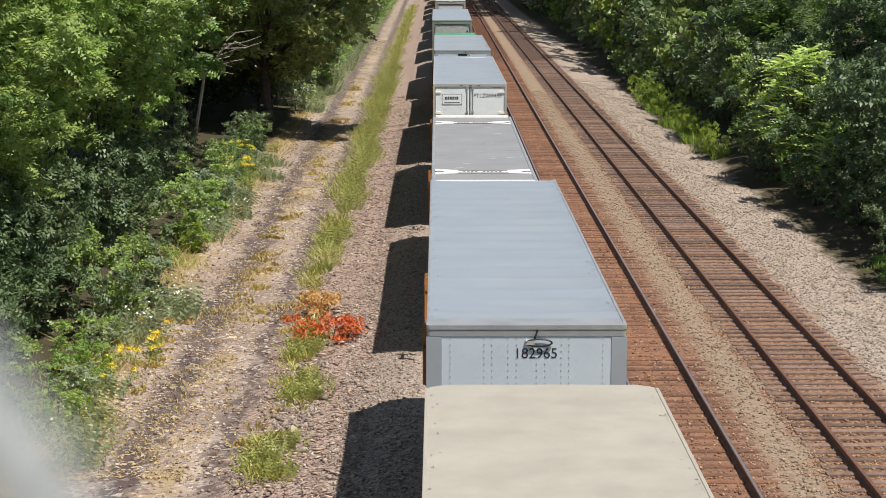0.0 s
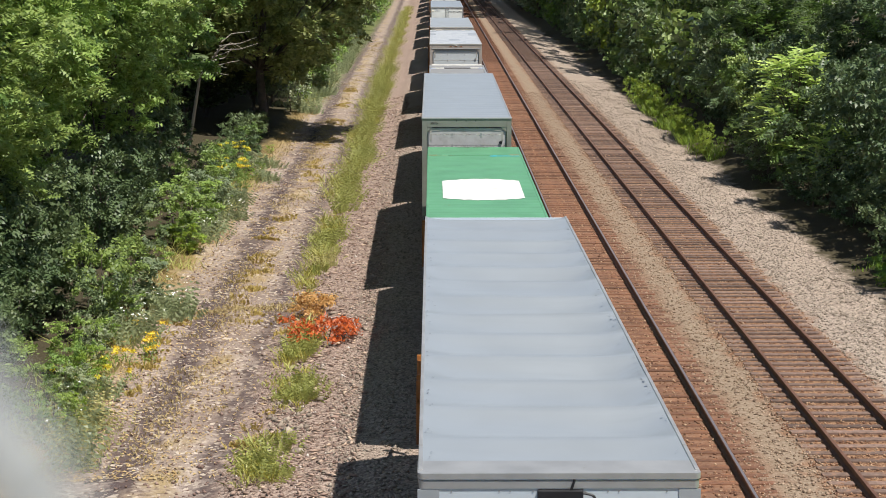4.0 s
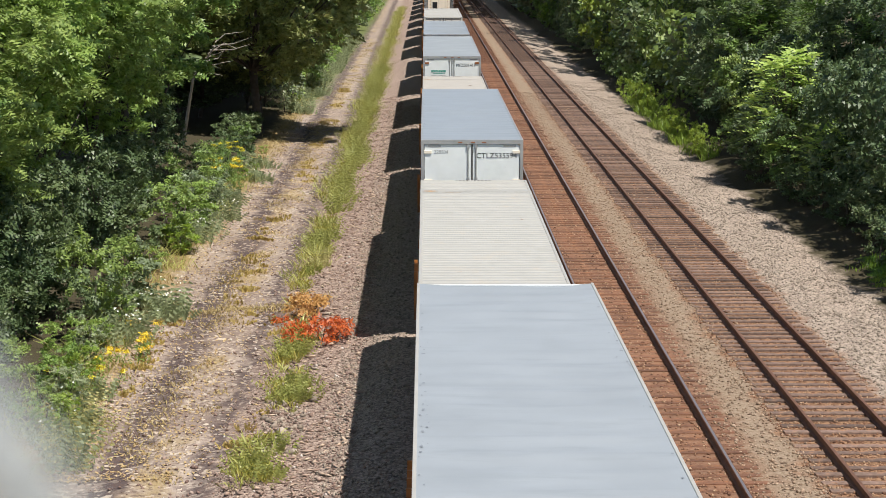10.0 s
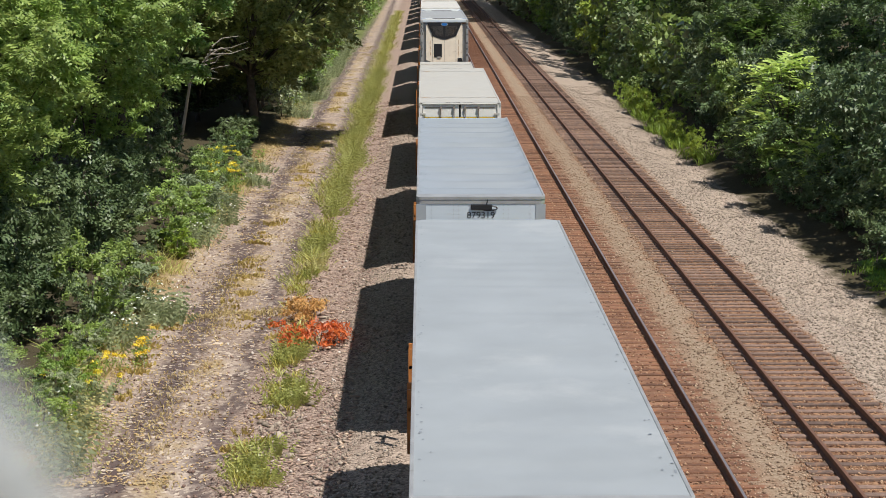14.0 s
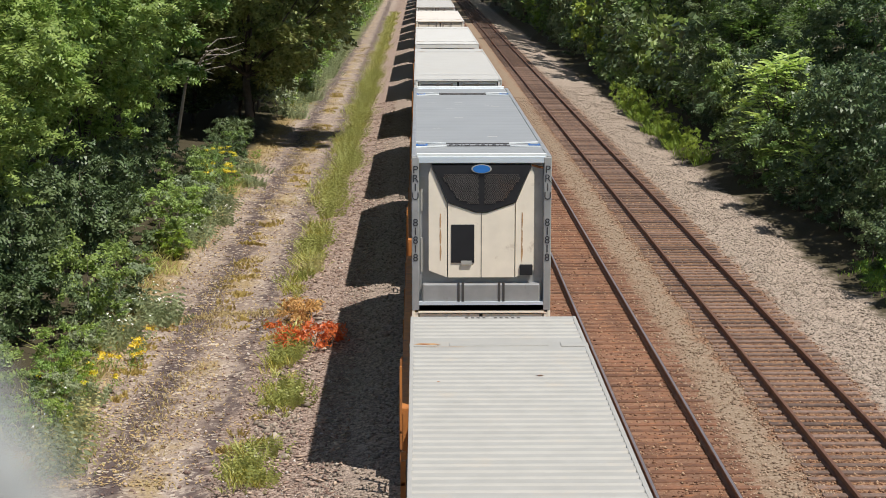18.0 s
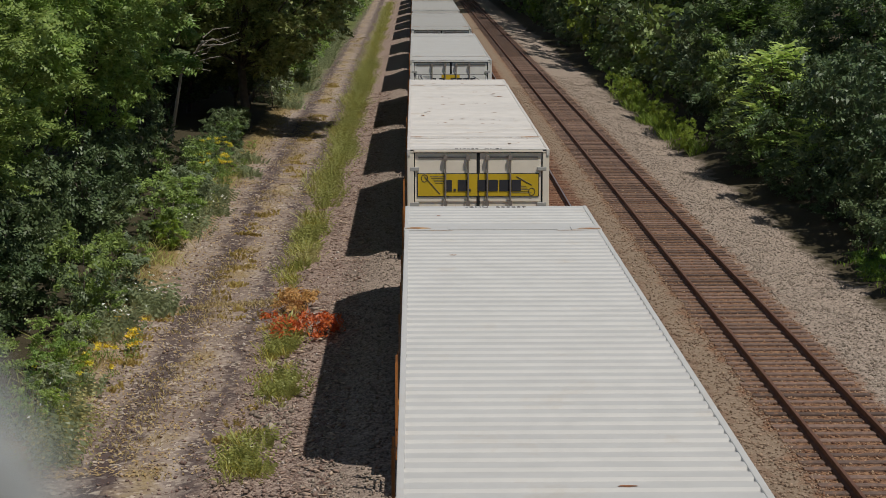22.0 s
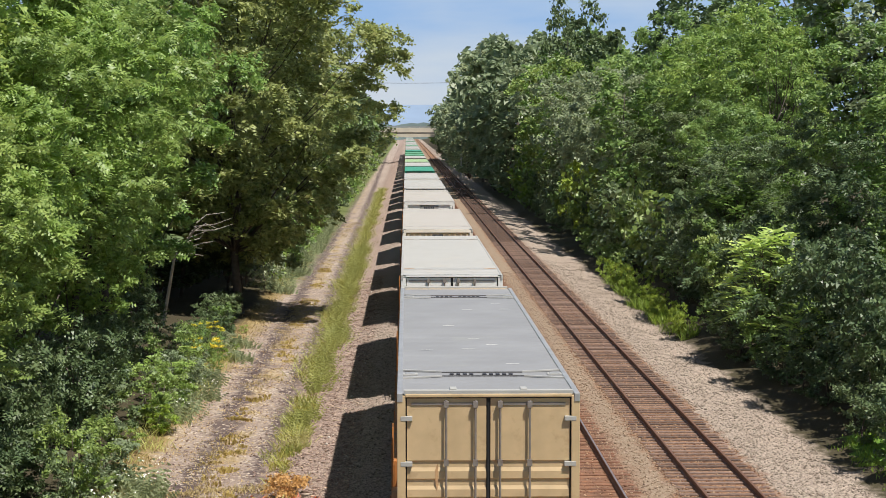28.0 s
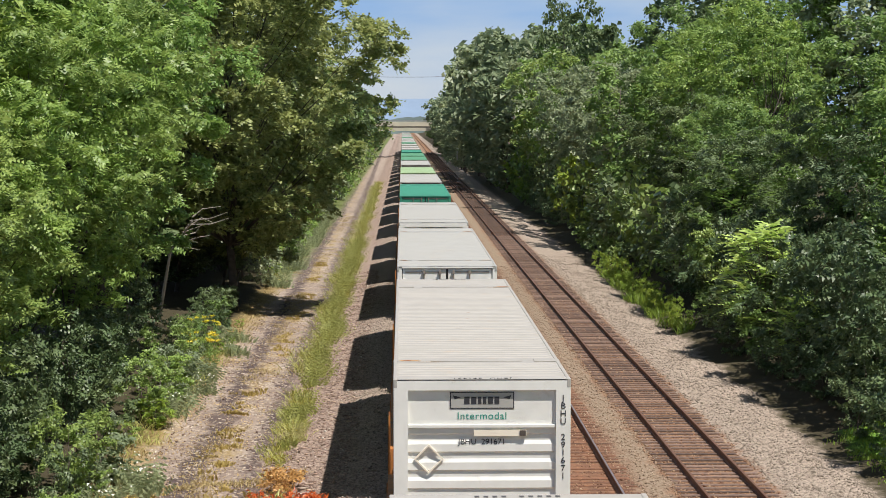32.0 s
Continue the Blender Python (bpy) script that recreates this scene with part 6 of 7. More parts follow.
    for k in range(18):
        shrub(rng.choice((2, 2, 0)), -10.2 + rng.uniform(-0.9, 0.9), 77 + 1.3 * k, rng.uniform(0.35, 0.65), 0.9)
    y = 112.0
    while y < 500:
        shrub(rng.choice((0, 1, 3)), -9.3 + rng.uniform(-0.5, 0.6), y, rng.uniform(0.6, 1.1) * (1 if y < 200 else 1.6), rng.uniform(0.8, 1.3))
        y += rng.uniform(3, 5) * (1 if y < 200 else 2)
    y = 50.0
    while y < 300:
        # nearest shrubs get dark leaves in place of shade from taller trees
        if not 84 < y < 118:
            shrub(rng.choice((0, 2, 2, 3)) if y > 72 else 2, 15.2 + rng.uniform(-0.5, 0.6), y, rng.uniform(0.6, 1.0), rng.uniform(0.8, 1.2))
        shrub(rng.choice((0, 2, 2)) if y > 72 else 2, 16.8 + rng.uniform(-0.5, 0.5), y + 0.8, rng.uniform(1.2, 1.9), 1.25)
        y += rng.uniform(2.2, 3.0) * (1 if y < 140 else 2)
    for y in np.arange(84, 120, 1.7):
        shrub(4, 13.8 + 0.4 * math.sin(y), float(y), rng.uniform(0.22, 0.42), 1.6)
    # sumacs in full sun: rosettes of long feathered leaves at the ends of bare stems
    for (x, y, h, wide, count, mt, tone) in ((15.7, 75, 5.6, 2.2, 30, LEAF_SUMAC, "light green"), (17.4, 92, 7.0, 2.6, 34, LEAF_LIGHT, "green"), (16.2, 69, 3.0, 1.3, 14, LEAF_SUMAC, "light green")):
        r6 = np.random.default_rng(int(x * 10 + y))
        t = thing("sumac", tone + " sumac with long feathered leaves in full sun", "shrub", "sumacs by the gravel")
        feet, ways = [], []
        fork = Vector((0, 0, h * 0.3))
        part("trunk", tube(bmesh.new(), (0, 0, -0.2), fork, 0.07, 6, 0.05), BARK, t)
        for k in range(count):
            u = (k + 0.5) / count
            a, rr = k * 2.4, wide * math.sqrt(u) * r6.uniform(0.75, 1.05)
            tip = Vector((rr * math.cos(a), rr * math.sin(a), h * (1.0 - 0.72 * u ** 1.3) * r6.uniform(0.92, 1.04)))
            stalk = bmesh.new()
            tube(stalk, fork, fork.lerp(tip, 0.5) + Vector((0, 0, 0.2)), 0.04, 4, 0.03)
            tube(stalk, fork.lerp(tip, 0.5) + Vector((0, 0, 0.2)), tip, 0.03, 4, 0.015)
            part("stem", stalk, BARK, t)
            for j in range(10):
                b = j * 2.4 + k
                feet.append(tip - Vector((0, 0, 0.03 * j)))
                ways.append((math.cos(b), math.sin(b), 0.75 - 0.09 * j))
        v = fronds(r6, np.array(feet), np.array(ways), np.array(ways) * np.array([-0.3, -0.3, 0]) + np.array([0, 0, 1.0]), 0.9, 0.24, 6, 0.75, 0.35)
        part("crown", loose_faces("crown", v, 3, mt), None, t)
        t.matrix_basis = pose(x, y, ground_at(x, y))
    for x, y, s, i in ((-8.4, 37.5, 0.32, 1), (-8.2, 39, 0.4, 3), (-8.6, 40, 0.45, 1), (-8.3, 41.2, 0.35, 4), (-8.8, 42, 0.5, 1), (-8.6, 43.5, 0.4, 3), (-8.1, 38.2, 0.25, 4)):
        shrub(i, x, y, s, 1.2)
    shrub(4, 15.6, 150, 1.6, 1.5), shrub(4, 15.2, 215, 1.8, 1.2)


def blades(name, spots, material, label, width=0.018, lean=0.35, seed=5):
    """Tufts of upright blades; spots: x, y, spread, height, count."""
    rng = np.random.default_rng(seed)
    vs = []
    for x, y, r, h, n in spots:
        n = int(n)
        px = x + rng.normal(size=n) * r * 0.5
        py = y + rng.normal(size=n) * r * 0.5
        pz = np.array([ground_at(a, b) for a, b in zip(px, py)]) - 0.02
        base = np.stack([px, py, pz], 1)
        hh = h * rng.uniform(0.45, 1.1, size=(n, 1))
        d = rng.normal(size=(n, 3)) * lean
        d[:, 2] = 1
        tip = base + d * hh
        side = rng.normal(size=(n, 3))
        side[:, 2] = 0
        side *= width / (np.linalg.norm(side, axis=1, keepdims=True) + 1e-9)
        mid = base + d * hh * 0.55 + np.array([0, 0, 0.04])
        vs.append(np.stack([base - side * 0.5, mid + side, tip, mid - side], 1))
    v = np.concatenate(vs).reshape(-1, 3)
    me = loose_faces(name, v, 4, material)
    return tagged(new(name, me), label, "weeds", kind="stuff")


def leafy(name, spots, material, label, leaf, seed=12):
    """Clumps of weeds with paired leaves up their stalks; spots: x, y, spread, height, count."""
    rng = np.random.default_rng(seed)
    out = []
    for x, y, r, h, n in spots:
        n = int(n)
        off = rng.normal(size=(n, 2)) * r * 0.55
        p = np.array([(x + a, y + b, ground_at(x + a, y + b)) for a, b in off])
        way = np.stack([off[:, 0] / r * 0.5 + rng.normal(size=n) * 0.3, off[:, 1] / r * 0.5 + rng.normal(size=n) * 0.3, np.ones(n)], 1)
        side = rng.normal(size=(n, 3)) * np.array([1, 1, 0.2])
        out.append(fronds(rng, p, way, side, h * rng.uniform(0.6, 1.1), leaf, 5, 0.7, 0.2))
    return tagged(new(name, loose_faces(name, np.concatenate(out), 3, material)), label, "weeds", kind="stuff")


def build_weeds():
    rng = random.Random(21)
    strip, straw, mixed, lawn = [], [], [], []
    for y, x, r, h in ((44.8, -3.55, 0.55, 0.55), (45.6, -3.5, 0.4, 0.6), (41.3, -3.45, 0.5, 0.35), (40.0, -3.3, 0.5, 0.4), (35.2, -3.6, 0.6, 0.45), (34.3, -3.5, 0.5, 0.4),
                       (55.5, -4.0, 0.7, 0.5), (58, -3.9, 0.7, 0.6), (63, -3.8, 0.7, 0.6), (66, -3.9, 0.6, 0.6), (53, -3.9, 0.5, 0.4)):
        for k in range(7):
            q = rng.uniform(0.2, 0.6)
            strip.append((x + rng.uniform(-0.35, 0.35), y + rng.uniform(-1.5, 1.5), r * q, h * rng.uniform(0.3, 0.75), 90 * q))
            mixed.append((x + rng.uniform(-0.4, 0.4), y + rng.uniform(-1.5, 1.5), r * q, h * rng.uniform(0.3, 0.8), 60 * q))
    y = 74.0
    while y < 300:
        strip.append((-3.9 + 0.25 * math.sin(y * 0.31), y, 0.7, rng.uniform(0.3, 0.75), 40 if y < 150 else 30))
        mixed.append((-4.1 + 0.25 * math.sin(y * 0.31), y, 0.8, 0.5, 30))
        y += rng.uniform(0.9, 2.9)
    y = 34.0
    while y < 200:
        if math.sin(y * 0.37) + math.sin(y * 0.15) > -0.2:
            straw.append((-6.15 + rng.uniform(-0.25, 0.25), y, 0.6, 0.10, 45 if y < 110 else 20))
        if rng.random() < 0.55:
            straw.append((-8.3 + rng.uniform(-0.4, 0.4), y, 0.6, 0.2, 40 if y < 110 else 20))
        if not 80 < y < 116 and rng.random() < 0.7:
            mixed.append((-8.8 + rng.uniform(-0.4, 0.4), y, 0.6, 0.45, 40 if y < 110 else 22))
        if rng.random() < 0.4:
            straw.append((rng.uniform(-7.8, -4.4), y, 0.35, 0.1, 30))
        y += rng.uniform(0.5, 0.9)
    for k in range(70):
        straw.append((-7.6 + 0.065 * k + rng.uniform(-0.2, 0.2), 50.2 + 0.02 * k + rng.uniform(-0.3, 0.3), 0.35, 0.10, 18))
    for k in range(260):
        lawn.append((rng.uniform(14.2, 18), rng.uniform(44, 56.5), 0.5, 0.13, 60))
    for k in range(30):
        lawn.append((rng.uniform(13.3, 14.0), rng.uniform(84, 116), 0.5, rng.uniform(0.5, 1.1), 60))
    blades("grass_strip", strip, GRASSY, "yellow-green grass tufts along the stony slope", 0.012, 0.6)
    blades("weeds", mixed, LEAF_WEED, "green weeds at the edge of the road", 0.018, 0.9, 6)
    blades("dry_grass", straw, LEAF_STRAW, "dry straw-coloured grass on the dirt road", 0.02, 0.9, 7)
    blades("lawn_grass", lawn, LEAF_LIME, "bright green grass beside the gravel", 0.02, 0.4, 8)
    # leafy weeds along the crest of the slope and at the foot of the woods
    crest, pale, verge, white = [], [], [], []
    for x, y, r, h, n in ((-3.45, 45.2, 0.32, 0.5, 120), (-3.5, 43.9, 0.3, 0.55, 110), (-3.2, 40.6, 0.36, 0.5, 130), (-3.05, 39.3, 0.34, 0.5, 130), (-3.42, 34.8, 0.4, 0.45, 150), (-3.3, 33.8, 0.3, 0.4, 90),
                          (-3.6, 56.6, 0.3, 0.4, 90), (-3.65, 58.2, 0.34, 0.5, 110), (-3.7, 60.0, 0.35, 0.55, 130), (-3.7, 61.8, 0.35, 0.6, 130), (-3.75, 63.2, 0.35, 0.6, 120)):
        for k in range(3):
            (pale if 55 < y < 60 and k else crest).append((x + rng.uniform(-0.25, 0.2), y + rng.uniform(-0.8, 0.8), r, h * rng.uniform(0.6, 1.1), n / 3))
    y = 69.0
    while y < 290:
        x = -3.6 - 0.0028 * (y - 70) + 0.15 * math.sin(y * 0.31)
        crest.append((x + rng.uniform(-0.25, 0.25), y, 0.42, rng.uniform(0.45, 0.95), 42 if y < 150 else 26))
        y += rng.uniform(0.45, 0.8) if y < 150 else rng.uniform(1.0, 1.8)
    for x, y, r, h, n in ((-7.5, 35.6, 0.5, 1.0, 160), (-7.7, 37.0, 0.5, 1.1, 170), (-7.9, 38.6, 0.5, 1.0, 150), (-8.1, 40.2, 0.5, 1.0, 140), (-7.7, 49.6, 0.5, 0.8, 120), (-8.0, 51.2, 0.5, 0.9, 120), (-8.1, 62, 0.5, 0.9, 110),
                          (-8.2, 65, 0.5, 0.8, 100), (-8.0, 68.5, 0.6, 0.7, 100), (-8.0, 71, 0.6, 0.7, 100), (-7.8, 80, 0.5, 0.5, 80), (-8.2, 84, 0.6, 0.5, 80), (-8.0, 46.5, 0.5, 0.8, 120)):
        for k in range(3):
            (pale if y < 42 and k < 2 else verge).append((x + rng.uniform(-0.4, 0.3), y + rng.uniform(-0.8, 0.8), r, h * rng.uniform(0.6, 1.1), n / 3))
        white.append((x - 0.1, y, r * 1.4, h * 1.05, 16 if 44 < y < 70 else 3))
    for k in range(60):
        verge.append((-8.3 + rng.uniform(-0.5, 0.6), rng.uniform(112, 200), 0.6, rng.uniform(0.5, 1.2), 40))
    gold = []
    for x, y, n in ((-5.85, 56.5, 9), (-5.9, 60, 6), (-5.95, 64, 9), (-5.9, 67, 7), (-5.7, 52.5, 5), (-5.6, 81, 6), (-5.7, 86, 7), (-5.9, 96, 9), (-5.9, 106, 10), (-6.0, 118, 12), (-6.1, 130, 12), (-7.2, 45, 7), (-7.35, 48, 7), (-7.5, 42.5, 6),
                    (-4.3, 50.4, 4), (-5.2, 50.3, 4), (-3.9, 47.8, 4), (-3.85, 37.5, 4), (-3.9, 35.5, 4)):
        for k in range(n):
            gold.append((x + rng.uniform(-0.4, 0.4), y + rng.uniform(-1.6, 1.6), 0.22, rng.uniform(0.07, 0.16), 14))
    leafy("gold_weeds", gold, LEAF_STRAWGOLD, "low golden withered weeds in the dirt road", 0.055, seed=16)
    leafy("crest_weeds", crest, LEAF_WEED, "yellow-green leafy weeds along the slope's crest", 0.075)
    leafy("pale_weeds", pale, LEAF_PALE, "pale straw-green tall weeds beside the road", 0.065, seed=13)
    leafy("verge_weeds", verge, LEAF_GREY, "dusty green broad-leaved weeds under the trees", 0.13, seed=14)
    r7 = np.random.default_rng(15)
    dots = np.concatenate([np.stack([x + r7.normal(size=n) * r * 0.5, y + r7.normal(size=n) * r * 0.5, ground_at(x, y) + h * r7.uniform(0.75, 1.05, n)], 1) for x, y, r, h, n in white])
    tagged(new("white_blossom", leaf_mesh("white_blossom", dots, np.tile(np.array([0.0, -0.5, 1.0]), (len(dots), 1)), 0.085, LEAF_WHITE, r7, 0.9)), "small white flower heads among the weeds", "flowers", kind="stuff")
    r4 = np.random.default_rng(77)
    for x, y, n, h in ((-8.7, 75, 16, 1.5), (-8.9, 77.5, 12, 1.6), (-7.9, 44, 9, 0.5), (-7.7, 46.5, 4, 0.4), (-8.1, 42.3, 7, 0.5), (-8.6, 40.5, 6, 0.6)):
        g = thing("goldenrod", "clump of weeds with bright yellow flower heads", "flowers", "flowering weeds by the road")
        stem, heads, green = bmesh.new(), [], []
        for k in range(n):
            px, py, pz = r4.uniform(-0.7, 0.7), r4.uniform(-1.0, 1.0), h * r4.uniform(0.7, 1.2)
            tube(stem, (px * 0.7, py * 0.7, -0.1), (px, py, pz), 0.012, 4, 0.006)
            heads.append((px, py, pz, 0.13)), green.append((px, py, pz * 0.55, 0.22))
        tagged(part("stalk", stem, LEAF_MID, g), kind="stuff")
        c, d = crown_points(r4, heads, 40)
        tagged(part("blossom", leaf_mesh("blossom", c, d, 0.08, LEAF_GOLD, r4), None, g), kind="stuff")
        c, d = crown_points(r4, green, 40)
        part("leaves", leaf_mesh("leaves", c, d, 0.09, LEAF_LIGHT, r4, 0.4), None, g)
        g.matrix_basis = pose(x, y, ground_at(x, y))
    # fallen leaves and straw bits on the road
    r5 = np.random.default_rng(31)
    n = 9000
    px = np.where(r5.uniform(size=n) < 0.45, -7.9 + r5.exponential(0.6, n), np.where(r5.uniform(size=n) < 0.5, -5.7 + r5.normal(size=n) * 0.45, r5.uniform(-8.0, -4.0, n))).clip(-8.6, -3.9)
    py = 34 + 66 * r5.uniform(0, 1, n) ** 1.4
    pts = np.stack([px, py, [ground_at(a, b) + 0.025 for a, b in zip(px, py)]], 1)
    up = np.tile(np.array([0.0, 0.0, 1.0]), (n, 1))
    tagged(new("fallen_leaves", leaf_mesh("fallen_leaves", pts, up * 2, 0.095, LEAF_LITTER, r5, 0.6)), "dry yellow-brown leaves scattered on the dirt road", "leaves", kind="stuff")
    # dead bushes by the track
    for name, x, y, sx, h, mt, label in (("dead_bush", -2.85, 45.4, 1.1, 0.55, LEAF_RED, "rust-red dead bush on the stony slope"), ("dead_bush", -3.45, 49.3, 0.55, 0.6, LEAF_PEACH, "withered peach-coloured bush on the slope")):
        r2 = np.random.default_rng(int(y))
        cl = [(r2.uniform(-sx, sx), r2.uniform(-0.6, 0.6), r2.uniform(0.15, h), 0.28) for _ in range(22)]
        c, n = crown_points(r2, cl, 52)
        b = thing(name, label, "bush")
        for cx, cy, cz, r in cl[:14]:
            part("stem", tube(bmesh.new(), (cx * 0.3, cy * 0.3, -0.1), (cx, cy, cz), 0.018, 5, 0.006), BARK, b)
        part("leaves", leaf_mesh("leaves", c, n, 0.15, mt, r2, 0.4, 0.3), None, b)
        b.matrix_basis = pose(x, y, ground_at(x, y))


def stones(name, count, area, size, material, label, seed, shape=(1.0, 1.0, 1.0), category="stones"):
    """Loose stones: squashed, uneven lumps half sunk in the ground."""
    rng = np.random.default_rng(seed)
    x0, x1, y0, y1 = area
    px, py = rng.uniform(x0, x1, count), y0 + (y1 - y0) * rng.uniform(0, 1, count) ** 1.5
    pz = np.array([ground_at(a, b) for a, b in zip(px, py)])
    s = size[0] + (size[1] - size[0]) * rng.uniform(0, 1, count) ** 3
    corner = np.array([(1, 0, 0), (0, 1, 0), (-1, 0, 0), (0, -1, 0), (0, 0, 0.8), (0, 0, -0.5)], float)
    v = corner[None] * rng.uniform(0.6, 1.3, (count, 6, 3)) + rng.normal(size=(count, 6, 3)) * 0.15
    v *= np.array(shape)
    a = rng.uniform(0, 6.28, count)
    ca, sa = np.cos(a)[:, None], np.sin(a)[:, None]
    v = np.stack([v[..., 0] * ca - v[..., 1] * sa, v[..., 0] * sa + v[..., 1] * ca, v[..., 2]], -1) * (s * 0.5)[:, None, None]
    v += np.stack([px, py, pz + s * 0.12], 1)[:, None]
    f = np.array([(0, 1, 4), (1, 2, 4), (2, 3, 4), (3, 0, 4), (1, 0, 5), (2, 1, 5), (3, 2, 5), (0, 3, 5)])
    f = (f[None] + 6 * np.arange(count)[:, None, None]).reshape(-1)
    me = bpy.data.meshes.new(name)
    n = count * 8
    me.vertices.add(6 * count), me.loops.add(3 * n), me.polygons.add(n)
    me.vertices.foreach_set("co", v.ravel())
    me.loops.foreach_set("vertex_index", f)
    me.polygons.foreach_set("loop_start", np.arange(0, 3 * n, 3))
    me.update(calc_edges=True)
    me.materials.append(material)
    return tagged(new(name, me), label, category, kind="stuff")


def stone_material(name, ramp):
    m = bpy.data.materials.new(name)
    m.use_nodes = True
    nt = m.node_tree
    b = nt.nodes["Principled BSDF"]
    b.inputs["Roughness"].default_value = 0.9
    isl = nt.nodes.new("ShaderNodeNewGeometry").outputs["Random Per Island"]
    r = nt.nodes.new("ShaderNodeValToRGB")
    while len(r.color_ramp.elements) < len(ramp):
        r.color_ramp.elements.new(0.5)
    for e, (p, c) in zip(r.color_ramp.elements, ramp):
        e.position, e.color = p, (*c, 1)
    nt.links.new(isl, r.inputs["Fac"])
    nt.links.new(r.outputs["Color"], b.inputs["Base Color"])
    return m


def build_stones():
    grey = stone_material("grey_tan_stone", ((0, (0.19, 0.155, 0.12)), (0.6, (0.31, 0.25, 0.195)), (1, (0.44, 0.37, 0.295))))
    warm = stone_material("red_brown_stone", ((0, (0.16, 0.10, 0.08)), (0.7, (0.33, 0.23, 0.185)), (0.93, (0.46, 0.36, 0.30)), (1, (0.62, 0.57, 0.52))))
    tan = stone_material("tan_ballast_stone", ((0, (0.15, 0.10, 0.068)), (0.6, (0.31, 0.215, 0.145)), (1, (0.45, 0.335, 0.235))))
    rusty = stone_material("rust_dusted_stone", ((0, (0.11, 0.05, 0.03)), (0.6, (0.26, 0.135, 0.075)), (1, (0.44, 0.30, 0.19))))
    stones("gravel", 18000, (10.15, 13.2, 26, 130), (0.05, 0.12), grey, "grey and tan loose gravel of the shoulder", 1)
    stones("gravel", 9000, (6.1, 7.7, 26, 120), (0.05, 0.10), tan, "tan ballast between two tracks", 2)
    stones("gravel", 8000, (-2.3, -0.4, 26, 110), (0.05, 0.12), grey, "grey ballast at the foot of the train", 6)
    stones("slope_stones", 8000, (-4.2, -1.6, 26, 120), (0.04, 0.13), warm, "red-brown broken stones on the slope", 3)
    stones("road_stones", 5000, (-8.0, -4.0, 26, 100), (0.03, 0.13), warm, "pale stones pressed into the dirt road", 4)
    stones("ballast", 14000, (7.3, 10.2, 26, 110), (0.05, 0.10), rusty, "rust-coloured ballast between the ties", 5)
    stones("ballast", 12000, (2.6, 6.2, 26, 110), (0.05, 0.10), rusty, "rust-dusted ballast between the ties", 7)
    chip = stone_material("weathered_bark", ((0, (0.18, 0.12, 0.09)), (0.45, (0.36, 0.25, 0.195)), (0.8, (0.50, 0.37, 0.28)), (1, (0.60, 0.46, 0.33))))
    stones("bark_chips", 6500, (-4.0, -1.5, 30, 120), (0.07, 0.30), chip, "broken bark and wood pieces strewn on the slope", 9, (1.1, 0.3, 0.3), "debris")
    stones("pale_rubble", 420, (-3.7, -2.7, 35, 43), (0.05, 0.2), grey, "pale rubble among the weeds", 10)
    stones("boulders", 26, (-3.9, -2.6, 36, 50), (0.2, 0.42), grey, "pale larger stones on the slope", 8)


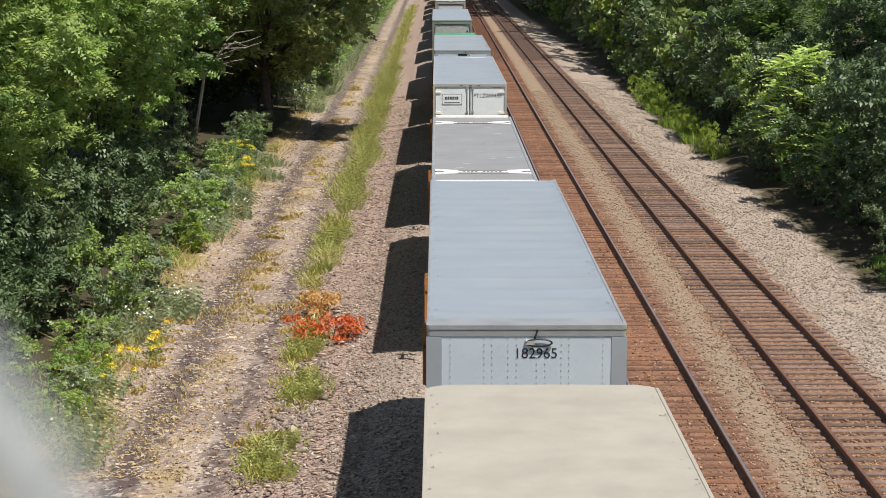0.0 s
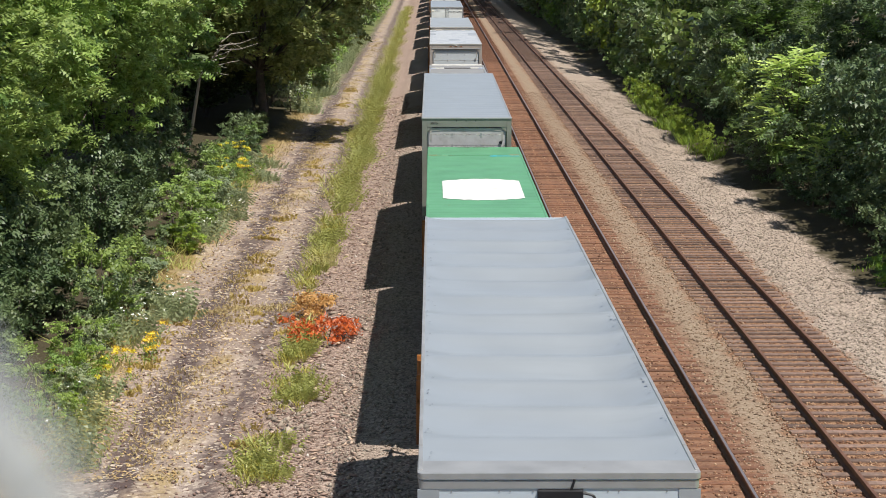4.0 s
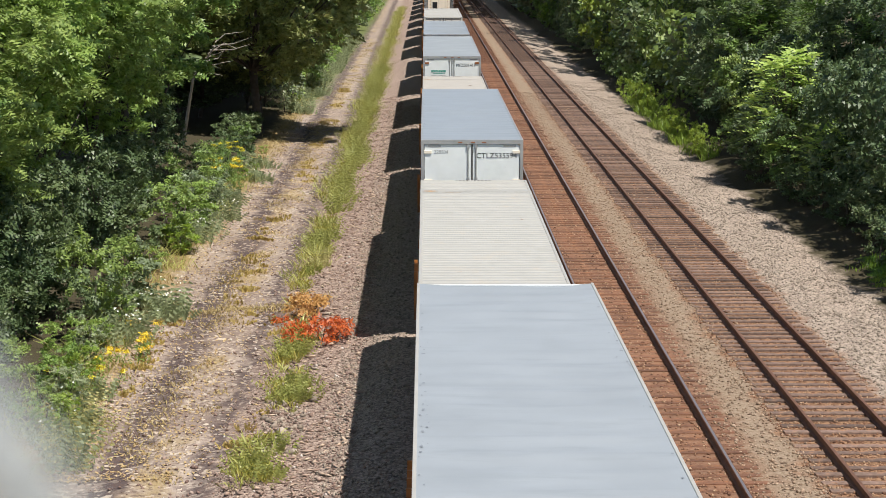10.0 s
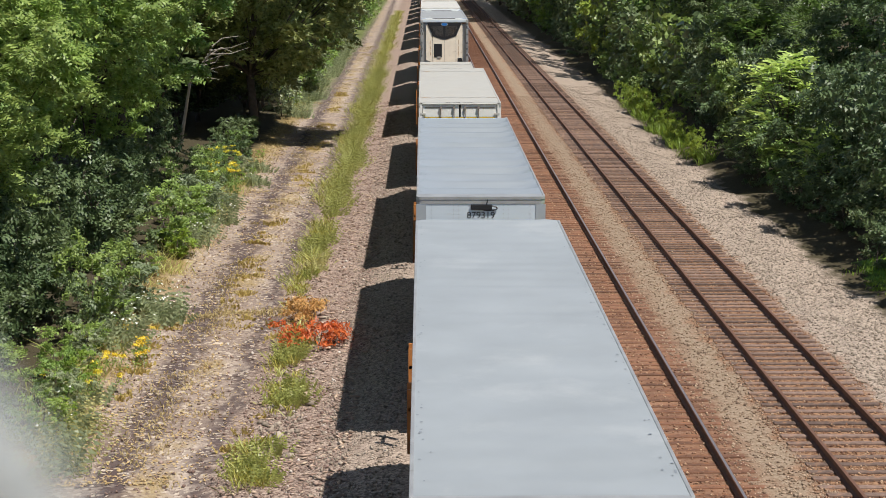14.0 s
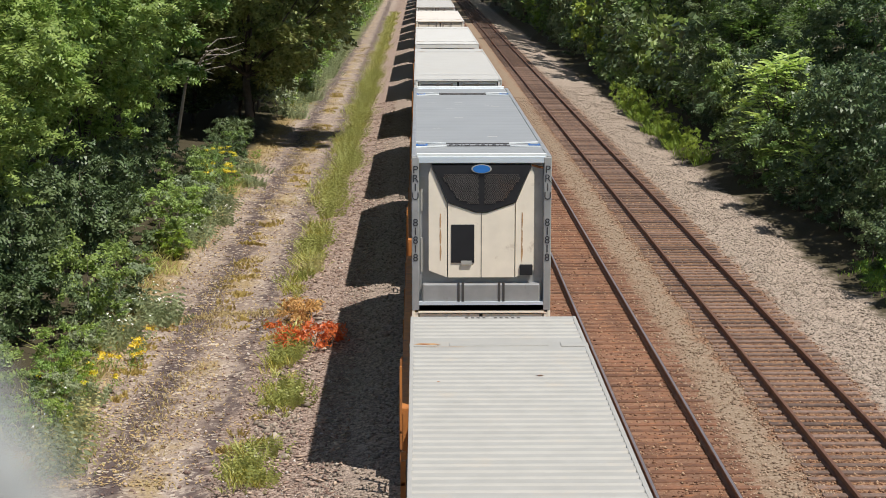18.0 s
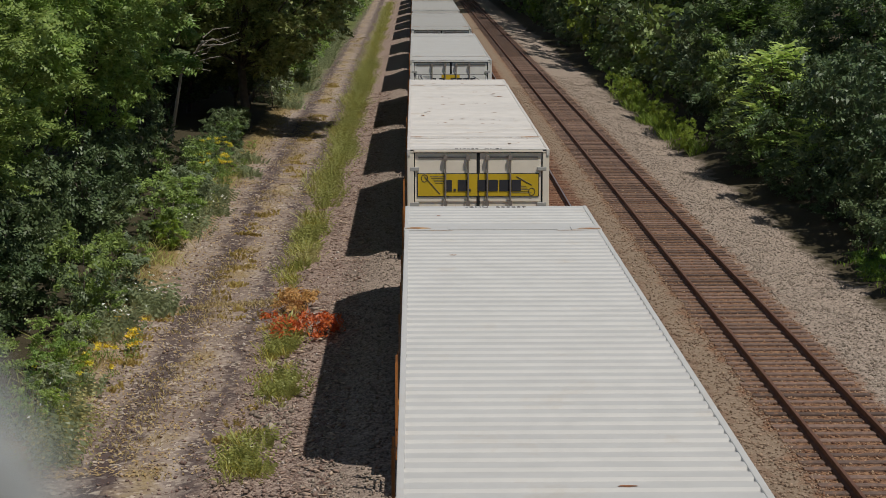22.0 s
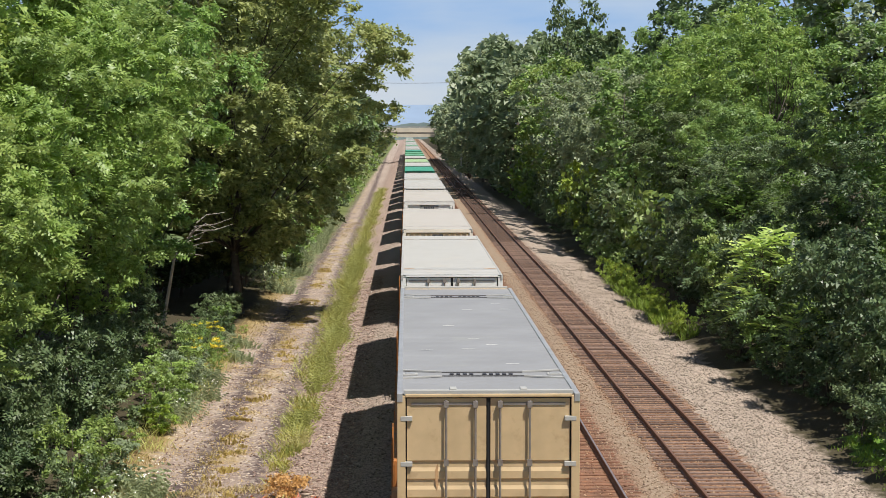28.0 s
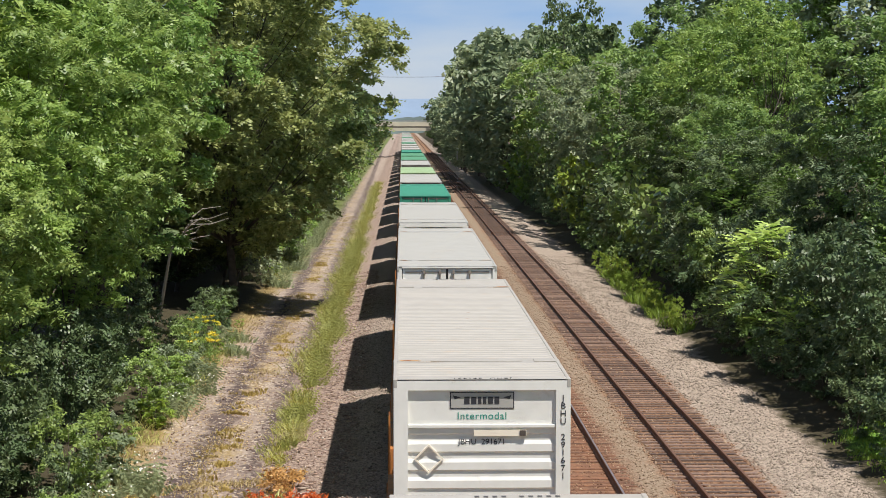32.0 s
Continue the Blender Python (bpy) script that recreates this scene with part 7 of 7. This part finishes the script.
# ---- far end of the cutting ----
def build_distance():
    b = thing("road_bridge", "pale concrete road bridge across the railway far off", "bridge")
    part("girder", boxes((-40, 46, 519, 533, 6.9, 7.9)), CONCRETE, b)
    part("deck", boxes((-40, 46, 519.6, 532.4, 7.9, 8.3)), STEEL, b)
    part("parapet", boxes((-40, 46, 519.4, 519.9, 8.3, 9.7)), CONCRETE, b)
    part("parapet", boxes((-40, 46, 532.0, 532.5, 8.3, 9.7)), CONCRETE, b)
    part("railing", boxes((-40, 46, 519.5, 519.7, 9.85, 10.1), *[(x - 0.1, x + 0.1, 519.5, 519.7, 9.7, 9.9) for x in range(-38, 46, 3)]), GALV, b)
    for x in (-12, 15):
        part("abutment", boxes((x - 1, x + 1, 520, 532, -1, 6.9)), CONCRETE, b)
    h = thing("house", "white-sided house among the trees beyond the railway", "house")
    part("wall", boxes((29.5, 34.6, 150, 160, 0, 11.6)), DOORW, h)
    part("roof", extrude_poly(bmesh.new(), [(29.2, 11.4), (34.9, 11.4), (32.05, 12.8)], 149.4, 160.6), ALU_DARK, h)
    p = thing("utility_pole", "pale thin utility pole beside the far tracks", "pole")
    part("shaft", tube(bmesh.new(), (11.6, 368, -0.5), (11.6, 368, 16.0), 0.13, 10, 0.09), GALV, p)
    part("arm", boxes((10.2, 13.0, 367.9, 368.1, 15.3, 15.5)), GALV, p)
    for z in (21.2,):
        wire = bmesh.new()
        pts = [Vector((-60 + 6 * k, 450 + k * 0.3, z + 0.0012 * (-60 + 6 * k) ** 2)) for k in range(22)]
        for a, c in zip(pts, pts[1:]):
            tube(wire, a, c, 0.05, 4)
        line = thing("overhead_line", "dark overhead wire across the railway between two poles", "wire")
        part("wire", wire, STEEL, line)
        for k in (0, -1):
            part("pole", tube(bmesh.new(), (pts[k].x, pts[k].y, -0.5), (pts[k].x, pts[k].y, pts[k].z + 0.2), 0.16, 8, 0.11), BARK, line)
    # hills: distance haze is mixed into their blue base colour
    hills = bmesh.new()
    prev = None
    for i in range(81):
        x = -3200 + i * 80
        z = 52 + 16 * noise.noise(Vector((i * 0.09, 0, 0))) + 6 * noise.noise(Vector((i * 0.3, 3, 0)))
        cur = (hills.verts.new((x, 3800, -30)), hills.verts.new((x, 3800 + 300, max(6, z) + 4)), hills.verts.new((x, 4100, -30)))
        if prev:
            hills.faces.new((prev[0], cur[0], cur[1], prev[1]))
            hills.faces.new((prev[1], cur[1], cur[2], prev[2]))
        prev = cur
    # far tree line: its greyed green has the haze of distance painted in
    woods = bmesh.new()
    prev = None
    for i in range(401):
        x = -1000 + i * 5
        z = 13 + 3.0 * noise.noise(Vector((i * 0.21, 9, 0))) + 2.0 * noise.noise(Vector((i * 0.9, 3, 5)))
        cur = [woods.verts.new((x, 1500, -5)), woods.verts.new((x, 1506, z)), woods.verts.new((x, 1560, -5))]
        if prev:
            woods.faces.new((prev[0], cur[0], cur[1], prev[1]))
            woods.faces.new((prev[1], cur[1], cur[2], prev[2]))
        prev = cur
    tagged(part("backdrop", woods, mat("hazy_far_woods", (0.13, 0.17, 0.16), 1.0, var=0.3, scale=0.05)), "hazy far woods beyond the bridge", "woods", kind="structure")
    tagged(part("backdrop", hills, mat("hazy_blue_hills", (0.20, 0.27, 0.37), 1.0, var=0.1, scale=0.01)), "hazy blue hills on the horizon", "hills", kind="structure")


ZINC = mat("dull_zinc", (0.33, 0.345, 0.34), 0.6, metal=0.2, var=0.1)
FENCE_WIRE = [(-0.0276, 0.088, 9.7512), (-0.0262, 0.088, 9.7494), (-0.0247, 0.088, 9.7473), (-0.0234, 0.088, 9.7451), (-0.022, 0.088, 9.743), (-0.021, 0.088, 9.7414), (-0.0201, 0.088, 9.7383), (-0.0201, 0.098, 9.25)]


def build_fence():
    """The edge of the road bridge at the viewpoint: parapet, and a bent wire that stands up from it."""
    f = thing("near_bridge", "concrete road bridge with a bent fence wire on its parapet", "bridge")
    part("parapet", boxes((-24, 30, 0.03, 0.33, 7.4, 9.3)), CONCRETE, f)
    part("deck", boxes((-24, 30, -9.0, 0.028, 7.4, 8.2)), CONCRETE, f)
    for x in (-16, 22):
        part("abutment", boxes((x - 1, x + 1, -8.9, 0.02, -1.5, 7.398)), CONCRETE, f)
    bm = bmesh.new()
    pts = [Vector(p) for p in FENCE_WIRE]
    for a, c in zip(pts, pts[1:]):
        tube(bm, a, c, 0.0026, 8)
    part("wire", bm, ZINC, f, "pale bent fence wire")


def motions():
    for ob, start, z, *tilt in MOVERS:
        lean = math.degrees(tilt[0]) if tilt else 0.0
        aside = tilt[1] if len(tilt) > 1 else 0.0
        walk(ob, [(t, pose(TRACKS[0] + aside, start - travel(t), z, lean)) for t in range(0, 33, 4)])


build_train()
build_woods()
build_weeds()
build_stones()
build_distance()
build_fence()
build_track(TRACKS[0], "track_1", TIE_BROWN, True, 0.012)
build_track(TRACKS[1], "track_2", TIE_BROWN, True, 0.012)
build_track(TRACKS[2], "track_3", TIE, False, -0.01)
motions()
